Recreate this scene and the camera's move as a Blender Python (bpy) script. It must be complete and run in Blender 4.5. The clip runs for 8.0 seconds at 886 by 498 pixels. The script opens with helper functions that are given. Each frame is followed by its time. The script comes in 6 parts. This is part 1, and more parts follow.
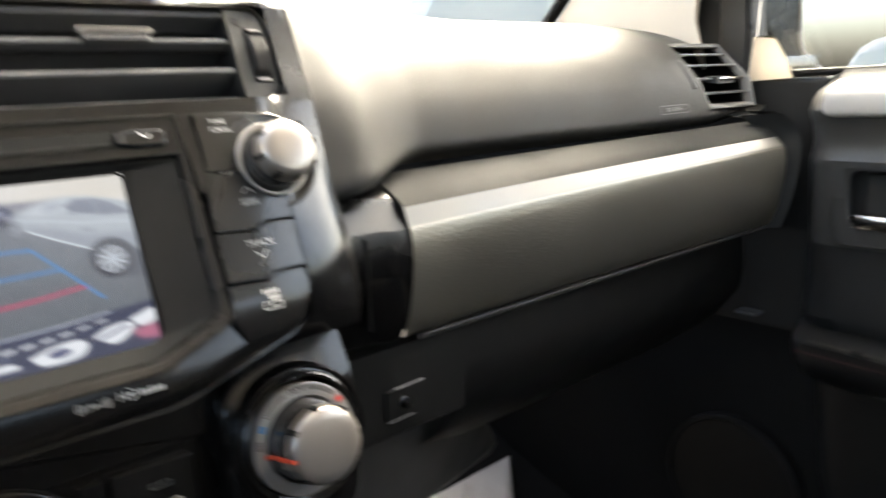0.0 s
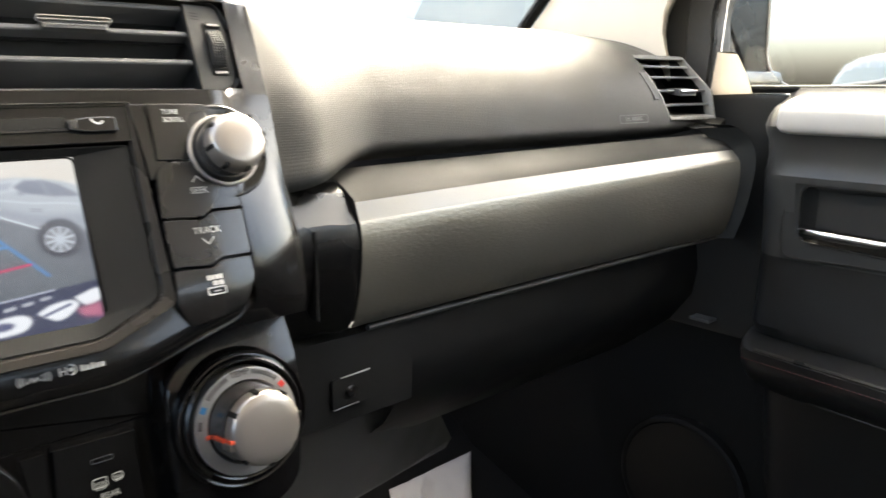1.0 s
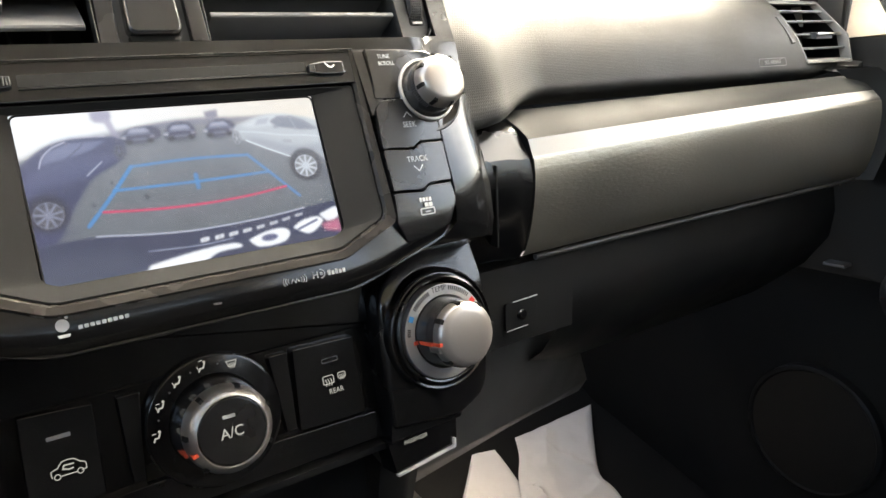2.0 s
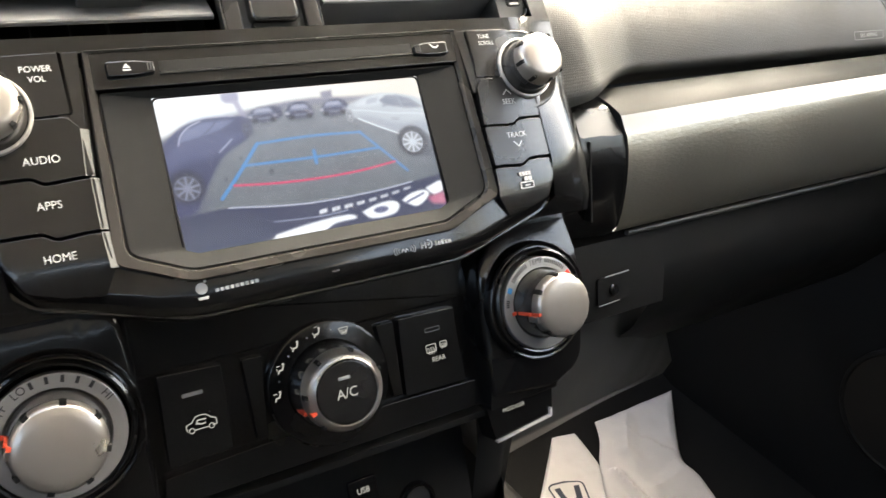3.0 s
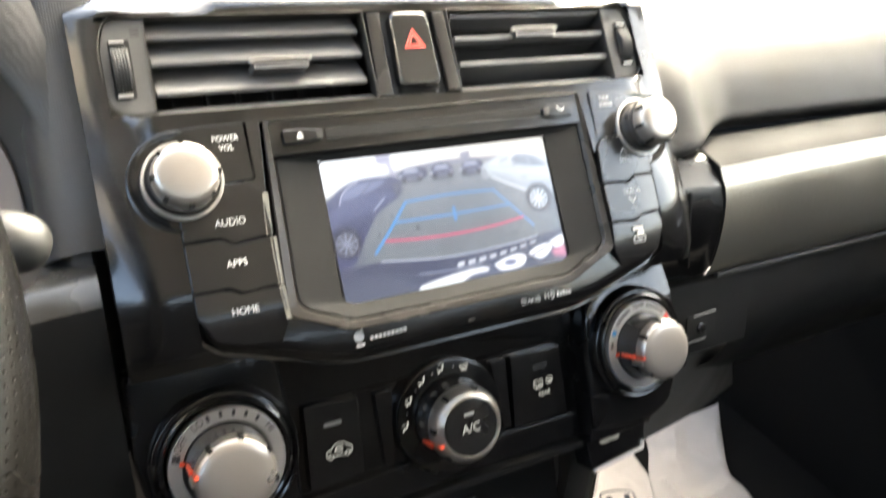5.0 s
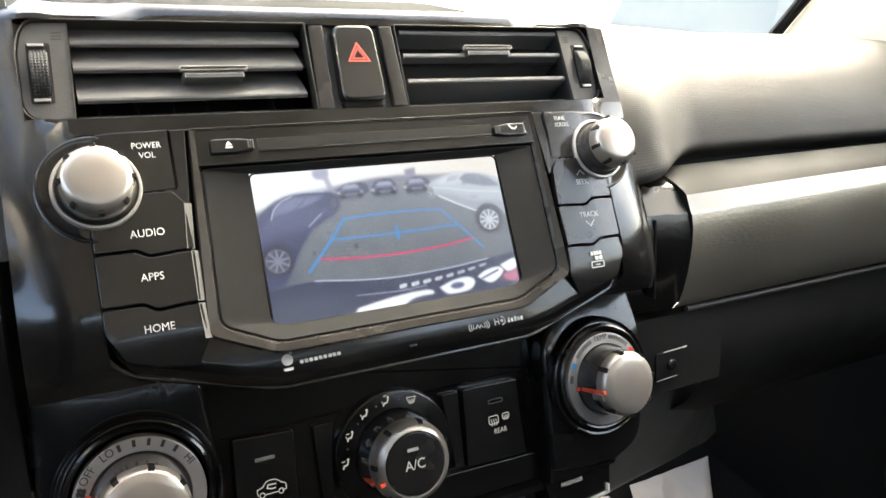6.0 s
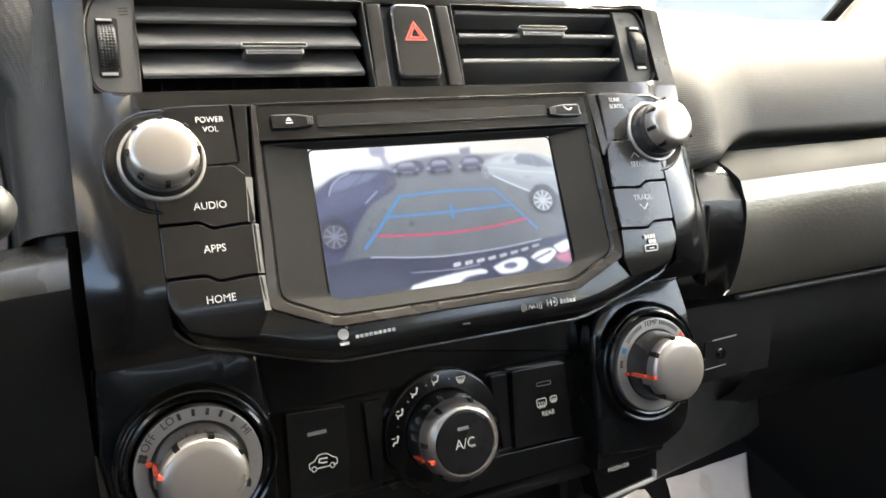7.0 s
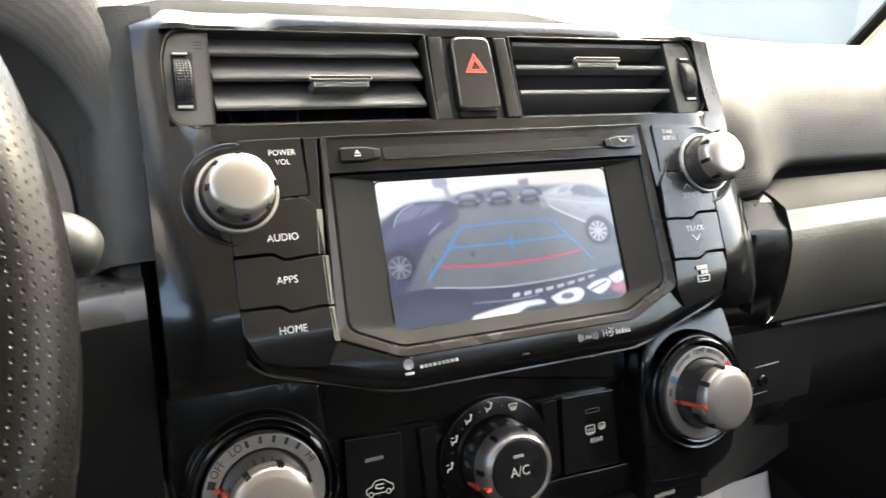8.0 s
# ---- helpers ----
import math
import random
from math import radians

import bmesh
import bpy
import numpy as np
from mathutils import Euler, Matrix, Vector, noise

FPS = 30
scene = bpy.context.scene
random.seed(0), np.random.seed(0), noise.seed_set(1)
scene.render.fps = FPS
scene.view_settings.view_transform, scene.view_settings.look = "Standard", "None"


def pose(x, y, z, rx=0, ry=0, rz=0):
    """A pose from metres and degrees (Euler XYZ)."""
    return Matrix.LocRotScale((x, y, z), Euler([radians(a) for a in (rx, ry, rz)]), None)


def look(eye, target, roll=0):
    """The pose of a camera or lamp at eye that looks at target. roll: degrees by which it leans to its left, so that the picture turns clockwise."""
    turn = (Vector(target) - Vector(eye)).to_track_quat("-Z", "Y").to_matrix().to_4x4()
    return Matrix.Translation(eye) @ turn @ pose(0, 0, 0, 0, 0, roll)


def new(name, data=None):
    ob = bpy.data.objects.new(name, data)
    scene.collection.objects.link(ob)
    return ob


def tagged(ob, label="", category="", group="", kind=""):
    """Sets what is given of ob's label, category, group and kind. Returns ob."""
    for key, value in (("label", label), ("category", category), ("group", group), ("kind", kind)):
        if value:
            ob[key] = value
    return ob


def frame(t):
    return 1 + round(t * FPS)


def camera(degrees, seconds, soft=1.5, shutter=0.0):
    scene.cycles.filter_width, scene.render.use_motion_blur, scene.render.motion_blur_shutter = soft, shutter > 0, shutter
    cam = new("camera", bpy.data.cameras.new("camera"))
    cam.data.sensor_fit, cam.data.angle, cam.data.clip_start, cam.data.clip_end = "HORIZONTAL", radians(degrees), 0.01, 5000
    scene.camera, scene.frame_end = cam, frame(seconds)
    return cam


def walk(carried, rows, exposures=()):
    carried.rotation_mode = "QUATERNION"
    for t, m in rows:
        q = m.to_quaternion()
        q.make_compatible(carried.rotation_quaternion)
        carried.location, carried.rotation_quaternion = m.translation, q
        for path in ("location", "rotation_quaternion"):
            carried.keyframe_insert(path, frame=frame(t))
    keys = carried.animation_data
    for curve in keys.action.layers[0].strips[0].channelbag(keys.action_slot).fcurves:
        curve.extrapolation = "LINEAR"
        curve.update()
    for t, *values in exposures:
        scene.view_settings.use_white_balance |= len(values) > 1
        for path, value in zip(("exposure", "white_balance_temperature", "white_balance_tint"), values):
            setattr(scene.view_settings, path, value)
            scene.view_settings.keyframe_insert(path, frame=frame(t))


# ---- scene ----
cam = camera(62.6, 8.0, soft=1.5, shutter=0.3)
PATH = [
    (0, (-0.027, -0.307, 1.264), (1.228, 1.189, 0.831), -2.6),
    (0.1, (-0.012, -0.308, 1.259), (1.3, 1.132, 0.805), 0.1),
    (0.5, (0.009, -0.322, 1.256), (1.345, 1.08, 0.756), 0.0),
    (1, (-0.021, -0.332, 1.266), (1.267, 1.134, 0.826), 0.1),
    (1.5, (-0.084, -0.339, 1.255), (1.05, 1.252, 0.83), -2.4),
    (1.7, (-0.091, -0.336, 1.252), (1.022, 1.254, 0.77), -2.2),
    (2.8, (-0.11, -0.342, 1.241), (0.87, 1.33, 0.747), -4.4),
    (3, (-0.12, -0.342, 1.242), (0.817, 1.353, 0.743), -4.3),
    (3.5, (-0.132, -0.342, 1.244), (0.787, 1.329, 0.642), -3.4),
    (3.9, (-0.136, -0.346, 1.258), (0.736, 1.334, 0.611), -5.4),
    (4, (-0.14, -0.346, 1.265), (0.748, 1.329, 0.628), -5.0),
    (4.1, (-0.147, -0.346, 1.273), (0.725, 1.335, 0.629), -6.2),
    (4.5, (-0.176, -0.345, 1.298), (0.627, 1.38, 0.681), -7.5),
    (4.9, (-0.177, -0.336, 1.288), (0.656, 1.374, 0.671), -3.8),
    (5, (-0.177, -0.335, 1.287), (0.697, 1.382, 0.753), -2.7),
    (5.1, (-0.173, -0.336, 1.288), (0.727, 1.395, 0.847), -3.0),
    (5.2, (-0.166, -0.336, 1.289), (0.719, 1.413, 0.894), -3.3),
    (6.3, (-0.144, -0.331, 1.254), (0.751, 1.415, 0.866), -1.7),
    (6.5, (-0.15, -0.33, 1.252), (0.714, 1.426, 0.84), -1.5),
    (7, (-0.156, -0.329, 1.257), (0.665, 1.449, 0.853), -1.7),
    (7.5, (-0.18, -0.322, 1.274), (0.618, 1.474, 0.903), -1.8),
    (7.7, (-0.185, -0.323, 1.275), (0.564, 1.489, 0.881), -1.9),
    (8, (-0.182, -0.32, 1.27), (0.628, 1.468, 0.886), -1.1),
]
EXPOSE = [(0.0, 3.28, 7200, 6), (0.5, 3.33, 7200, 6), (1.0, 3.43, 7200, 6), (2.0, 3.58, 7250, 6), (3.0, 3.73, 7250, 6), (3.5, 3.93, 7250, 6), (5.0, 4.08, 7200, 5), (6.3, 3.53, 7100, 5), (7.0, 3.68, 7050, 5), (8.0, 3.63, 7050, 5)]
walk(cam, [(t, look(eye, target, roll)) for t, eye, target, roll in PATH], EXPOSE)

# ---------------------------------------------------------------- light
world = bpy.data.worlds.new("sky")
scene.world = world
world.use_nodes = True
wn = world.node_tree
sky = wn.nodes.new("ShaderNodeTexSky")
sky.sky_type = 'NISHITA'
sky.sun_disc = False
sky.sun_elevation = radians(50)
sky.sun_rotation = radians(65)
sky.air_density, sky.dust_density, sky.ozone_density = 0.8, 6.0, 0.4
bgn = wn.nodes["Background"]
bgn.inputs[1].default_value = 0.145
wn.links.new(sky.outputs[0], bgn.inputs[0])
sun_data = bpy.data.lights.new("sun", "SUN")
sun_data.energy, sun_data.angle, sun_data.color = 0.8, radians(18), (1.0, 0.95, 0.87)
sun = new("sun", sun_data)
sun.matrix_world = look((4.0, 1.9, 5.3), (0, 0, 0))

# ---------------------------------------------------------------- building helpers
def local(origin, tilt, turn=0.0):
    """Millimetres (u right, v up, w towards the cabin) on a face that leans forward by tilt degrees."""
    a = radians(tilt)
    m = Matrix(((1, 0, 0), (0, math.sin(a), -math.cos(a)), (0, math.cos(a), math.sin(a)))).to_4x4()
    return Matrix.Translation(origin) @ Matrix.Rotation(radians(turn), 4, 'Z') @ m @ Matrix.Scale(0.001, 4)


FACE = local((0, 0, 1.2), 20)
CLIM = local((0, 0.015, 1.07), 10)
ONE = Matrix.Identity(4)
ORIGIN = {}


def thing(name, at, label, category, group="", kind=""):
    ob = new(name)
    ob.empty_display_size = 0.02
    ob.location = at
    ORIGIN[ob] = Vector(at)
    return tagged(ob, label, category, group, kind)


def finish(bm, name, material, sharp=32):
    bmesh.ops.recalc_face_normals(bm, faces=bm.faces)
    me = bpy.data.meshes.new(name)
    bm.to_mesh(me)
    bm.free()
    me.materials.append(material)
    me.shade_smooth()
    me.set_sharp_from_angle(angle=radians(sharp))
    return me


def part(name, bm, material, parent, label="", sharp=32):
    o = ORIGIN[parent]
    bm.transform(Matrix.Translation(-o))
    ob = new(name, finish(bm, name, material, sharp))
    ob.parent = parent
    ORIGIN[ob] = o
    wn = ob.modifiers.new("even_shading", 'WEIGHTED_NORMAL')
    wn.keep_sharp = True
    return tagged(ob, label)


def structure(name, bm, material, label, category, sharp=32):
    ob = new(name, finish(bm, name, material, sharp))
    ORIGIN[ob] = Vector((0, 0, 0))
    return tagged(ob, label, category, kind="structure")


def join(*bms):
    """Several closed shapes of one part as one mesh."""
    out = bmesh.new()
    for b in bms:
        me = bpy.data.meshes.new("tmp")
        b.to_mesh(me)
        b.free()
        out.from_mesh(me)
        bpy.data.meshes.remove(me)
    return out


def rounded(pts, r, n=5):
    """A polygon with its corners rounded; r is one radius or one per corner."""
    out, k = [], len(pts)
    for i, p in enumerate(pts):
        ri = r[i] if isinstance(r, (list, tuple)) else r
        p, a, b = Vector(p), Vector(pts[i - 1]), Vector(pts[(i + 1) % k])
        da, db = (a - p), (b - p)
        cut = min(ri, da.length * 0.48, db.length * 0.48)
        if cut < 0.02:
            out.append(tuple(p))
            continue
        s, e = p + da.normalized() * cut, p + db.normalized() * cut
        for j in range(n + 1):
            t = j / n
            q = s * (1 - t) ** 2 + p * 2 * t * (1 - t) + e * t * t
            out.append(tuple(q))
    return out


def rect(u0, v0, u1, v1):
    return [(u0, v0), (u1, v0), (u1, v1), (u0, v1)]


def area(pts):
    return sum(pts[i - 1][0] * p[1] - p[0] * pts[i - 1][1] for i, p in enumerate(pts)) / 2


def inset(pts, d):
    """The polygon moved inwards by d."""
    sign = 1 if area(pts) > 0 else -1
    out, k = [], len(pts)
    for i, p in enumerate(pts):
        a, b = Vector(pts[i - 1]), Vector(pts[(i + 1) % k])
        p = Vector(p)
        e1, e2 = (p - a), (b - p)
        e1 = e1.normalized() if e1.length > 1e-9 else e2.normalized()
        e2 = e2.normalized() if e2.length > 1e-9 else e1
        n1, n2 = Vector((-e1.y, e1.x)) * sign, Vector((-e2.y, e2.x)) * sign
        n = n1 + n2
        n = n.normalized() if n.length > 1e-6 else n1
        out.append(tuple(p + n * d / max(0.45, n.dot(n1))))
    return out


def stack(loops, m, cap0=True, cap1=True):
    """A closed body through loops of (u, v, w) that have the same number of points."""
    bm = bmesh.new()
    rows = [[bm.verts.new(m @ Vector(p)) for p in loop] for loop in loops]
    for a, b in zip(rows, rows[1:]):
        for i in range(len(a)):
            bm.faces.new((a[i - 1], a[i], b[i], b[i - 1]))
    if cap0:
        bm.faces.new(rows[0])
    if cap1:
        bm.faces.new(rows[-1])
    return bm


def plate(pts, w0, w1, bevel=0.4, m=FACE, dome=0.0):
    """A flat part with an eased front edge."""
    lift = lambda q, w: [(u, v, w) for u, v in q]
    loops = [lift(pts, w0), lift(pts, w1 - bevel)]
    if bevel > 0:
        loops.append(lift(inset(pts, bevel * 0.3), w1 - bevel * 0.3))
        loops.append(lift(inset(pts, bevel), w1))
    if dome:
        loops.append(lift(inset(pts, bevel + dome * 2.5), w1 + dome))
    return stack(loops, m)


def ring(outer, inner, w0, w1, bevel=0.4, m=FACE):
    """A frame between two loops of equal count."""
    lift = lambda q, w: [(u, v, w) for u, v in q]
    loops = [lift(outer, w0), lift(outer, w1 - bevel), lift(inset(outer, bevel), w1),
             lift(inset(inner, -bevel), w1), lift(inner, w1 - bevel), lift(inner, w0), lift(outer, w0)]
    bm = stack(loops, m, False, False)
    bmesh.ops.remove_doubles(bm, verts=bm.verts, dist=1e-7)
    return bm


def circle(cu, cv, r, n=48, a0=0.0, a1=360.0):
    full = abs(a1 - a0) >= 360
    return [(cu + r * math.cos(radians(a0 + (a1 - a0) * i / (n if full else n - 1))),
             cv + r * math.sin(radians(a0 + (a1 - a0) * i / (n if full else n - 1)))) for i in range(n)]


def lathe(cu, cv, profile, m=FACE, n=64):
    """A turned body from (radius, w) pairs; a radius of 0 closes it."""
    bm = bmesh.new()
    rows = []
    for r, w in profile:
        if r <= 0:
            rows.append([bm.verts.new(m @ Vector((cu, cv, w)))])
        else:
            rows.append([bm.verts.new(m @ Vector((u, v, w))) for u, v in circle(cu, cv, r, n)])
    for a, b in zip(rows, rows[1:]):
        for i in range(n):
            if len(a) == 1:
                bm.faces.new((a[0], b[i], b[i - 1]))
            elif len(b) == 1:
                bm.faces.new((a[i - 1], a[i], b[0]))
            else:
                bm.faces.new((a[i - 1], a[i], b[i], b[i - 1]))
    return bm


def loft(rows, close=False, thick=0.0):
    """A sheet through rows of points, with UVs in metres."""
    bm = bmesh.new()
    uv = bm.loops.layers.uv.new("uv")
    vs = [[bm.verts.new(p) for p in row] for row in rows]
    nr, nc = len(rows), len(rows[0])
    mid = nc // 2
    us, vv = [0.0], [0.0]
    for i in range(1, nr):
        us.append(us[-1] + (Vector(rows[i][mid]) - Vector(rows[i - 1][mid])).length)
    for j in range(1, nc + 1):
        vv.append(vv[-1] + (Vector(rows[nr // 2][j % nc]) - Vector(rows[nr // 2][j - 1])).length)
    for i in range(nr - 1):
        for j in range(nc if close else nc - 1):
            k = (j + 1) % nc
            f = bm.faces.new((vs[i][j], vs[i + 1][j], vs[i + 1][k], vs[i][k]))
            for loop, (a, b) in zip(f.loops, ((i, j), (i + 1, j), (i + 1, j + 1), (i, j + 1))):
                loop[uv].uv = (us[a], vv[b])
    if close:
        for end in (vs[0], vs[-1]):
            bm.faces.new(end)
    if thick:
        bmesh.ops.recalc_face_normals(bm, faces=bm.faces)
        bmesh.ops.solidify(bm, geom=bm.faces[:], thickness=thick)
    return bm


def curve(pts, n):
    """A smooth line through points, with n steps between each two."""
    p = [Vector(q) for q in pts]
    p = [p[0] * 2 - p[1]] + p + [p[-1] * 2 - p[-2]]
    out = []
    for i in range(1, len(p) - 2):
        for j in range(n):
            t = j / n
            a, b, c, d = p[i - 1], p[i], p[i + 1], p[i + 2]
            out.append(0.5 * ((2 * b) + (c - a) * t + (2 * a - 5 * b + 4 * c - d) * t * t + (3 * b - a - 3 * c + d) * t ** 3))
    return out + [p[-2]]


def tube(path, r, n=10, flat=1.0):
    """A rod along a path."""
    pts = [Vector(p) for p in path]
    rows = []
    side = None
    for i, p in enumerate(pts):
        t = (pts[min(i + 1, len(pts) - 1)] - pts[max(i - 1, 0)]).normalized()
        ref = Vector((0, 0, 1)) if abs(t.z) < 0.9 else Vector((1, 0, 0))
        s = t.cross(ref).normalized() if side is None else (side - t * side.dot(t)).normalized()
        side = s
        u = s.cross(t)
        rr = r[i] if isinstance(r, (list, tuple)) else r
        rows.append([p + s * rr * math.cos(2 * math.pi * k / n) + u * rr * flat * math.sin(2 * math.pi * k / n) for k in range(n)])
    return loft(rows, close=True)


def box(x0, y0, z0, x1, y1, z1, bevel=0.0, m=ONE):
    bm = bmesh.new()
    bmesh.ops.create_cube(bm, size=1.0)
    bm.transform(m @ Matrix.Translation(((x0 + x1) / 2, (y0 + y1) / 2, (z0 + z1) / 2)) @ Matrix.Diagonal((abs(x1 - x0), abs(y1 - y0), abs(z1 - z0), 1)))
    if bevel:
        bmesh.ops.bevel(bm, geom=bm.edges[:], offset=bevel, segments=2, affect='EDGES', profile=0.6)
    return bm


def stroke(pts, width, w, m, thick=0.12, closed=False):
    """A thin printed line along points, as one ribbon."""
    p = [Vector(q[:2]) for q in pts]
    p = [q for i, q in enumerate(p) if i == 0 or (q - p[i - 1]).length > 1e-6]
    k = len(p)
    left, right = [], []
    for i in range(k):
        a = p[i - 1] if (closed or i > 0) else p[i]
        b = p[(i + 1) % k] if (closed or i < k - 1) else p[i]
        d0 = (p[i] - a).normalized() if (p[i] - a).length > 1e-6 else (b - p[i]).normalized()
        d1 = (b - p[i]).normalized() if (b - p[i]).length > 1e-6 else d0
        n0, n1 = Vector((-d0.y, d0.x)), Vector((-d1.y, d1.x))
        n = n0 + n1
        n = n.normalized() if n.length > 0.2 else n0
        n = n * (width / 2 / max(0.5, n.dot(n0)))
        q = p[i]
        if not closed and i == 0:
            q = q - d1 * width * 0.3
        if not closed and i == k - 1:
            q = q + d0 * width * 0.3
        left.append(tuple(q + n))
        right.append(tuple(q - n))
    if closed:
        up = lambda q, h: [(u, v, h) for u, v in q]
        bm = stack([up(left, w), up(left, w + thick), up(right, w + thick), up(right, w), up(left, w)], m, False, False)
        bmesh.ops.remove_doubles(bm, verts=bm.verts, dist=1e-8)
        return bm
    bm = bmesh.new()
    rows = [[bm.verts.new(m @ Vector((*q, h))) for q, h in ((l, w), (l, w + thick), (r, w + thick), (r, w))] for l, r in zip(left, right)]
    for a, b in zip(rows, rows[1:]):
        for i in range(4):
            bm.faces.new((a[i - 1], a[i], b[i], b[i - 1]))
    bm.faces.new(rows[0])
    bm.faces.new(rows[-1])
    return bm


def lettering(text, size, u, v, w, m, turn=0.0, align='CENTER', squeeze=1.0, bold=0.0, shear=0.0):
    """Printed characters in Blender's own font; size is the capital height in millimetres."""
    cu = bpy.data.curves.new("lettering", 'FONT')
    cu.body, cu.size, cu.align_x, cu.align_y = text, size / 0.70, align, 'CENTER'
    cu.extrude, cu.offset, cu.shear, cu.resolution_u = 0.06, bold, shear, 3
    tmp = bpy.data.objects.new("lettering", cu)
    me = bpy.data.meshes.new_from_object(tmp)
    bm = bmesh.new()
    bm.from_mesh(me)
    bpy.data.objects.remove(tmp)
    bpy.data.meshes.remove(me)
    bpy.data.curves.remove(cu)
    bm.transform(m @ Matrix.Translation((u, v, w + 0.06)) @ Matrix.Rotation(radians(turn), 4, 'Z') @ Matrix.Diagonal((squeeze, 1, 1, 1)))
    return bm

# ---------------------------------------------------------------- materials
def node(nt, kind, **settings):
    n = nt.nodes.new(kind)
    for k, v in settings.items():
        if k == "operation":
            n.operation = v
        elif k == "blend":
            n.blend_type = v
        elif k == "data":
            n.data_type = v
    return n


def surface(name, color, rough=0.5, metal=0.0, spec=0.5, grain=900.0, bump=0.15, vary=0.25, wear=0.12, stretch=(1, 1, 1), coat=0.0, tint=None):
    """A painted, moulded or woven surface: fine grain in the relief, broad stains in the colour, wear in the gloss."""
    mt = bpy.data.materials.new(name)
    mt.use_nodes = True
    nt = mt.node_tree
    b = nt.nodes["Principled BSDF"]
    b.inputs["Roughness"].default_value = rough
    b.inputs["Metallic"].default_value = metal
    b.inputs["Specular IOR Level"].default_value = spec
    b.inputs["Coat Weight"].default_value = coat
    b.inputs["Coat Roughness"].default_value = 0.06
    co = node(nt, "ShaderNodeTexCoord")
    mp = node(nt, "ShaderNodeMapping")
    mp.inputs["Scale"].default_value = stretch
    nt.links.new(co.outputs["Object"], mp.inputs[0])
    broad = node(nt, "ShaderNodeTexNoise")
    broad.inputs["Scale"].default_value = 14.0
    broad.inputs["Detail"].default_value = 5.0
    nt.links.new(co.outputs["Object"], broad.inputs["Vector"])
    fine = node(nt, "ShaderNodeTexNoise")
    fine.inputs["Scale"].default_value = grain
    fine.inputs["Detail"].default_value = 3.0
    nt.links.new(mp.outputs[0], fine.inputs["Vector"])
    mix = node(nt, "ShaderNodeMix", data='RGBA')
    c2 = tint or tuple(min(1.0, c * (1 + vary)) for c in color)
    mix.inputs[6].default_value = (*(c * (1 - vary) for c in color), 1)
    mix.inputs[7].default_value = (*c2, 1)
    nt.links.new(broad.outputs[0], mix.inputs[0])
    nt.links.new(mix.outputs[2], b.inputs["Base Color"])
    mr = node(nt, "ShaderNodeMapRange")
    mr.inputs[1].default_value, mr.inputs[2].default_value = 0.3, 0.7
    mr.inputs[3].default_value, mr.inputs[4].default_value = max(0.02, rough - wear * rough), min(1, rough + wear)
    nt.links.new(broad.outputs[0], mr.inputs[0])
    nt.links.new(mr.outputs[0], b.inputs["Roughness"])
    if bump:
        bp = node(nt, "ShaderNodeBump")
        bp.inputs["Strength"].default_value = bump
        bp.inputs["Distance"].default_value = 0.0004
        nt.links.new(fine.outputs[0], bp.inputs["Height"])
        nt.links.new(bp.outputs[0], b.inputs["Normal"])
    return mt


def pricked(mt, pitch, radius, depth, strength, darken=0.0, sunk=True):
    """Adds a regular grid of small dots to a material, by the mesh's UVs in metres."""
    nt = mt.node_tree
    b = nt.nodes["Principled BSDF"]
    uv = node(nt, "ShaderNodeUVMap")
    sep = node(nt, "ShaderNodeSeparateXYZ")
    nt.links.new(uv.outputs[0], sep.inputs[0])

    def op(kind, a, c=None):
        n = node(nt, "ShaderNodeMath", operation=kind)
        for i, x in enumerate((a, c)):
            if x is None:
                continue
            if isinstance(x, (int, float)):
                n.inputs[i].default_value = x
            else:
                nt.links.new(x, n.inputs[i])
        return n.outputs[0]
    row = op('DIVIDE', sep.outputs[1], pitch * 0.866)
    odd = op('MULTIPLY', op('MODULO', op('FLOOR', row), 2.0), 0.5)
    u = op('SUBTRACT', op('FRACT', op('ADD', op('DIVIDE', sep.outputs[0], pitch), odd)), 0.5)
    v = op('SUBTRACT', op('FRACT', row), 0.5)
    r = op('SQRT', op('ADD', op('MULTIPLY', u, u), op('MULTIPLY', v, v)))
    mr = node(nt, "ShaderNodeMapRange")
    mr.inputs[1].default_value, mr.inputs[2].default_value = radius * 0.6, radius * 1.2
    mr.inputs[3].default_value, mr.inputs[4].default_value = (0, 1) if sunk else (1, 0)
    nt.links.new(r, mr.inputs[0])
    bp = node(nt, "ShaderNodeBump")
    bp.inputs["Strength"].default_value = strength
    bp.inputs["Distance"].default_value = depth
    nt.links.new(mr.outputs[0], bp.inputs["Height"])
    old = b.inputs["Normal"].links
    if old:
        nt.links.new(old[0].from_socket, bp.inputs["Normal"])
    nt.links.new(bp.outputs[0], b.inputs["Normal"])
    if darken:
        mx = node(nt, "ShaderNodeMix", data='RGBA', blend='MULTIPLY')
        src = b.inputs["Base Color"].links[0].from_socket
        inv = op('MULTIPLY', op('SUBTRACT', 1.0, mr.outputs[0]), darken)
        nt.links.new(inv, mx.inputs[0])
        nt.links.new(src, mx.inputs[6])
        mx.inputs[7].default_value = (0.02, 0.02, 0.02, 1)
        nt.links.new(mx.outputs[2], b.inputs["Base Color"])
    return mt


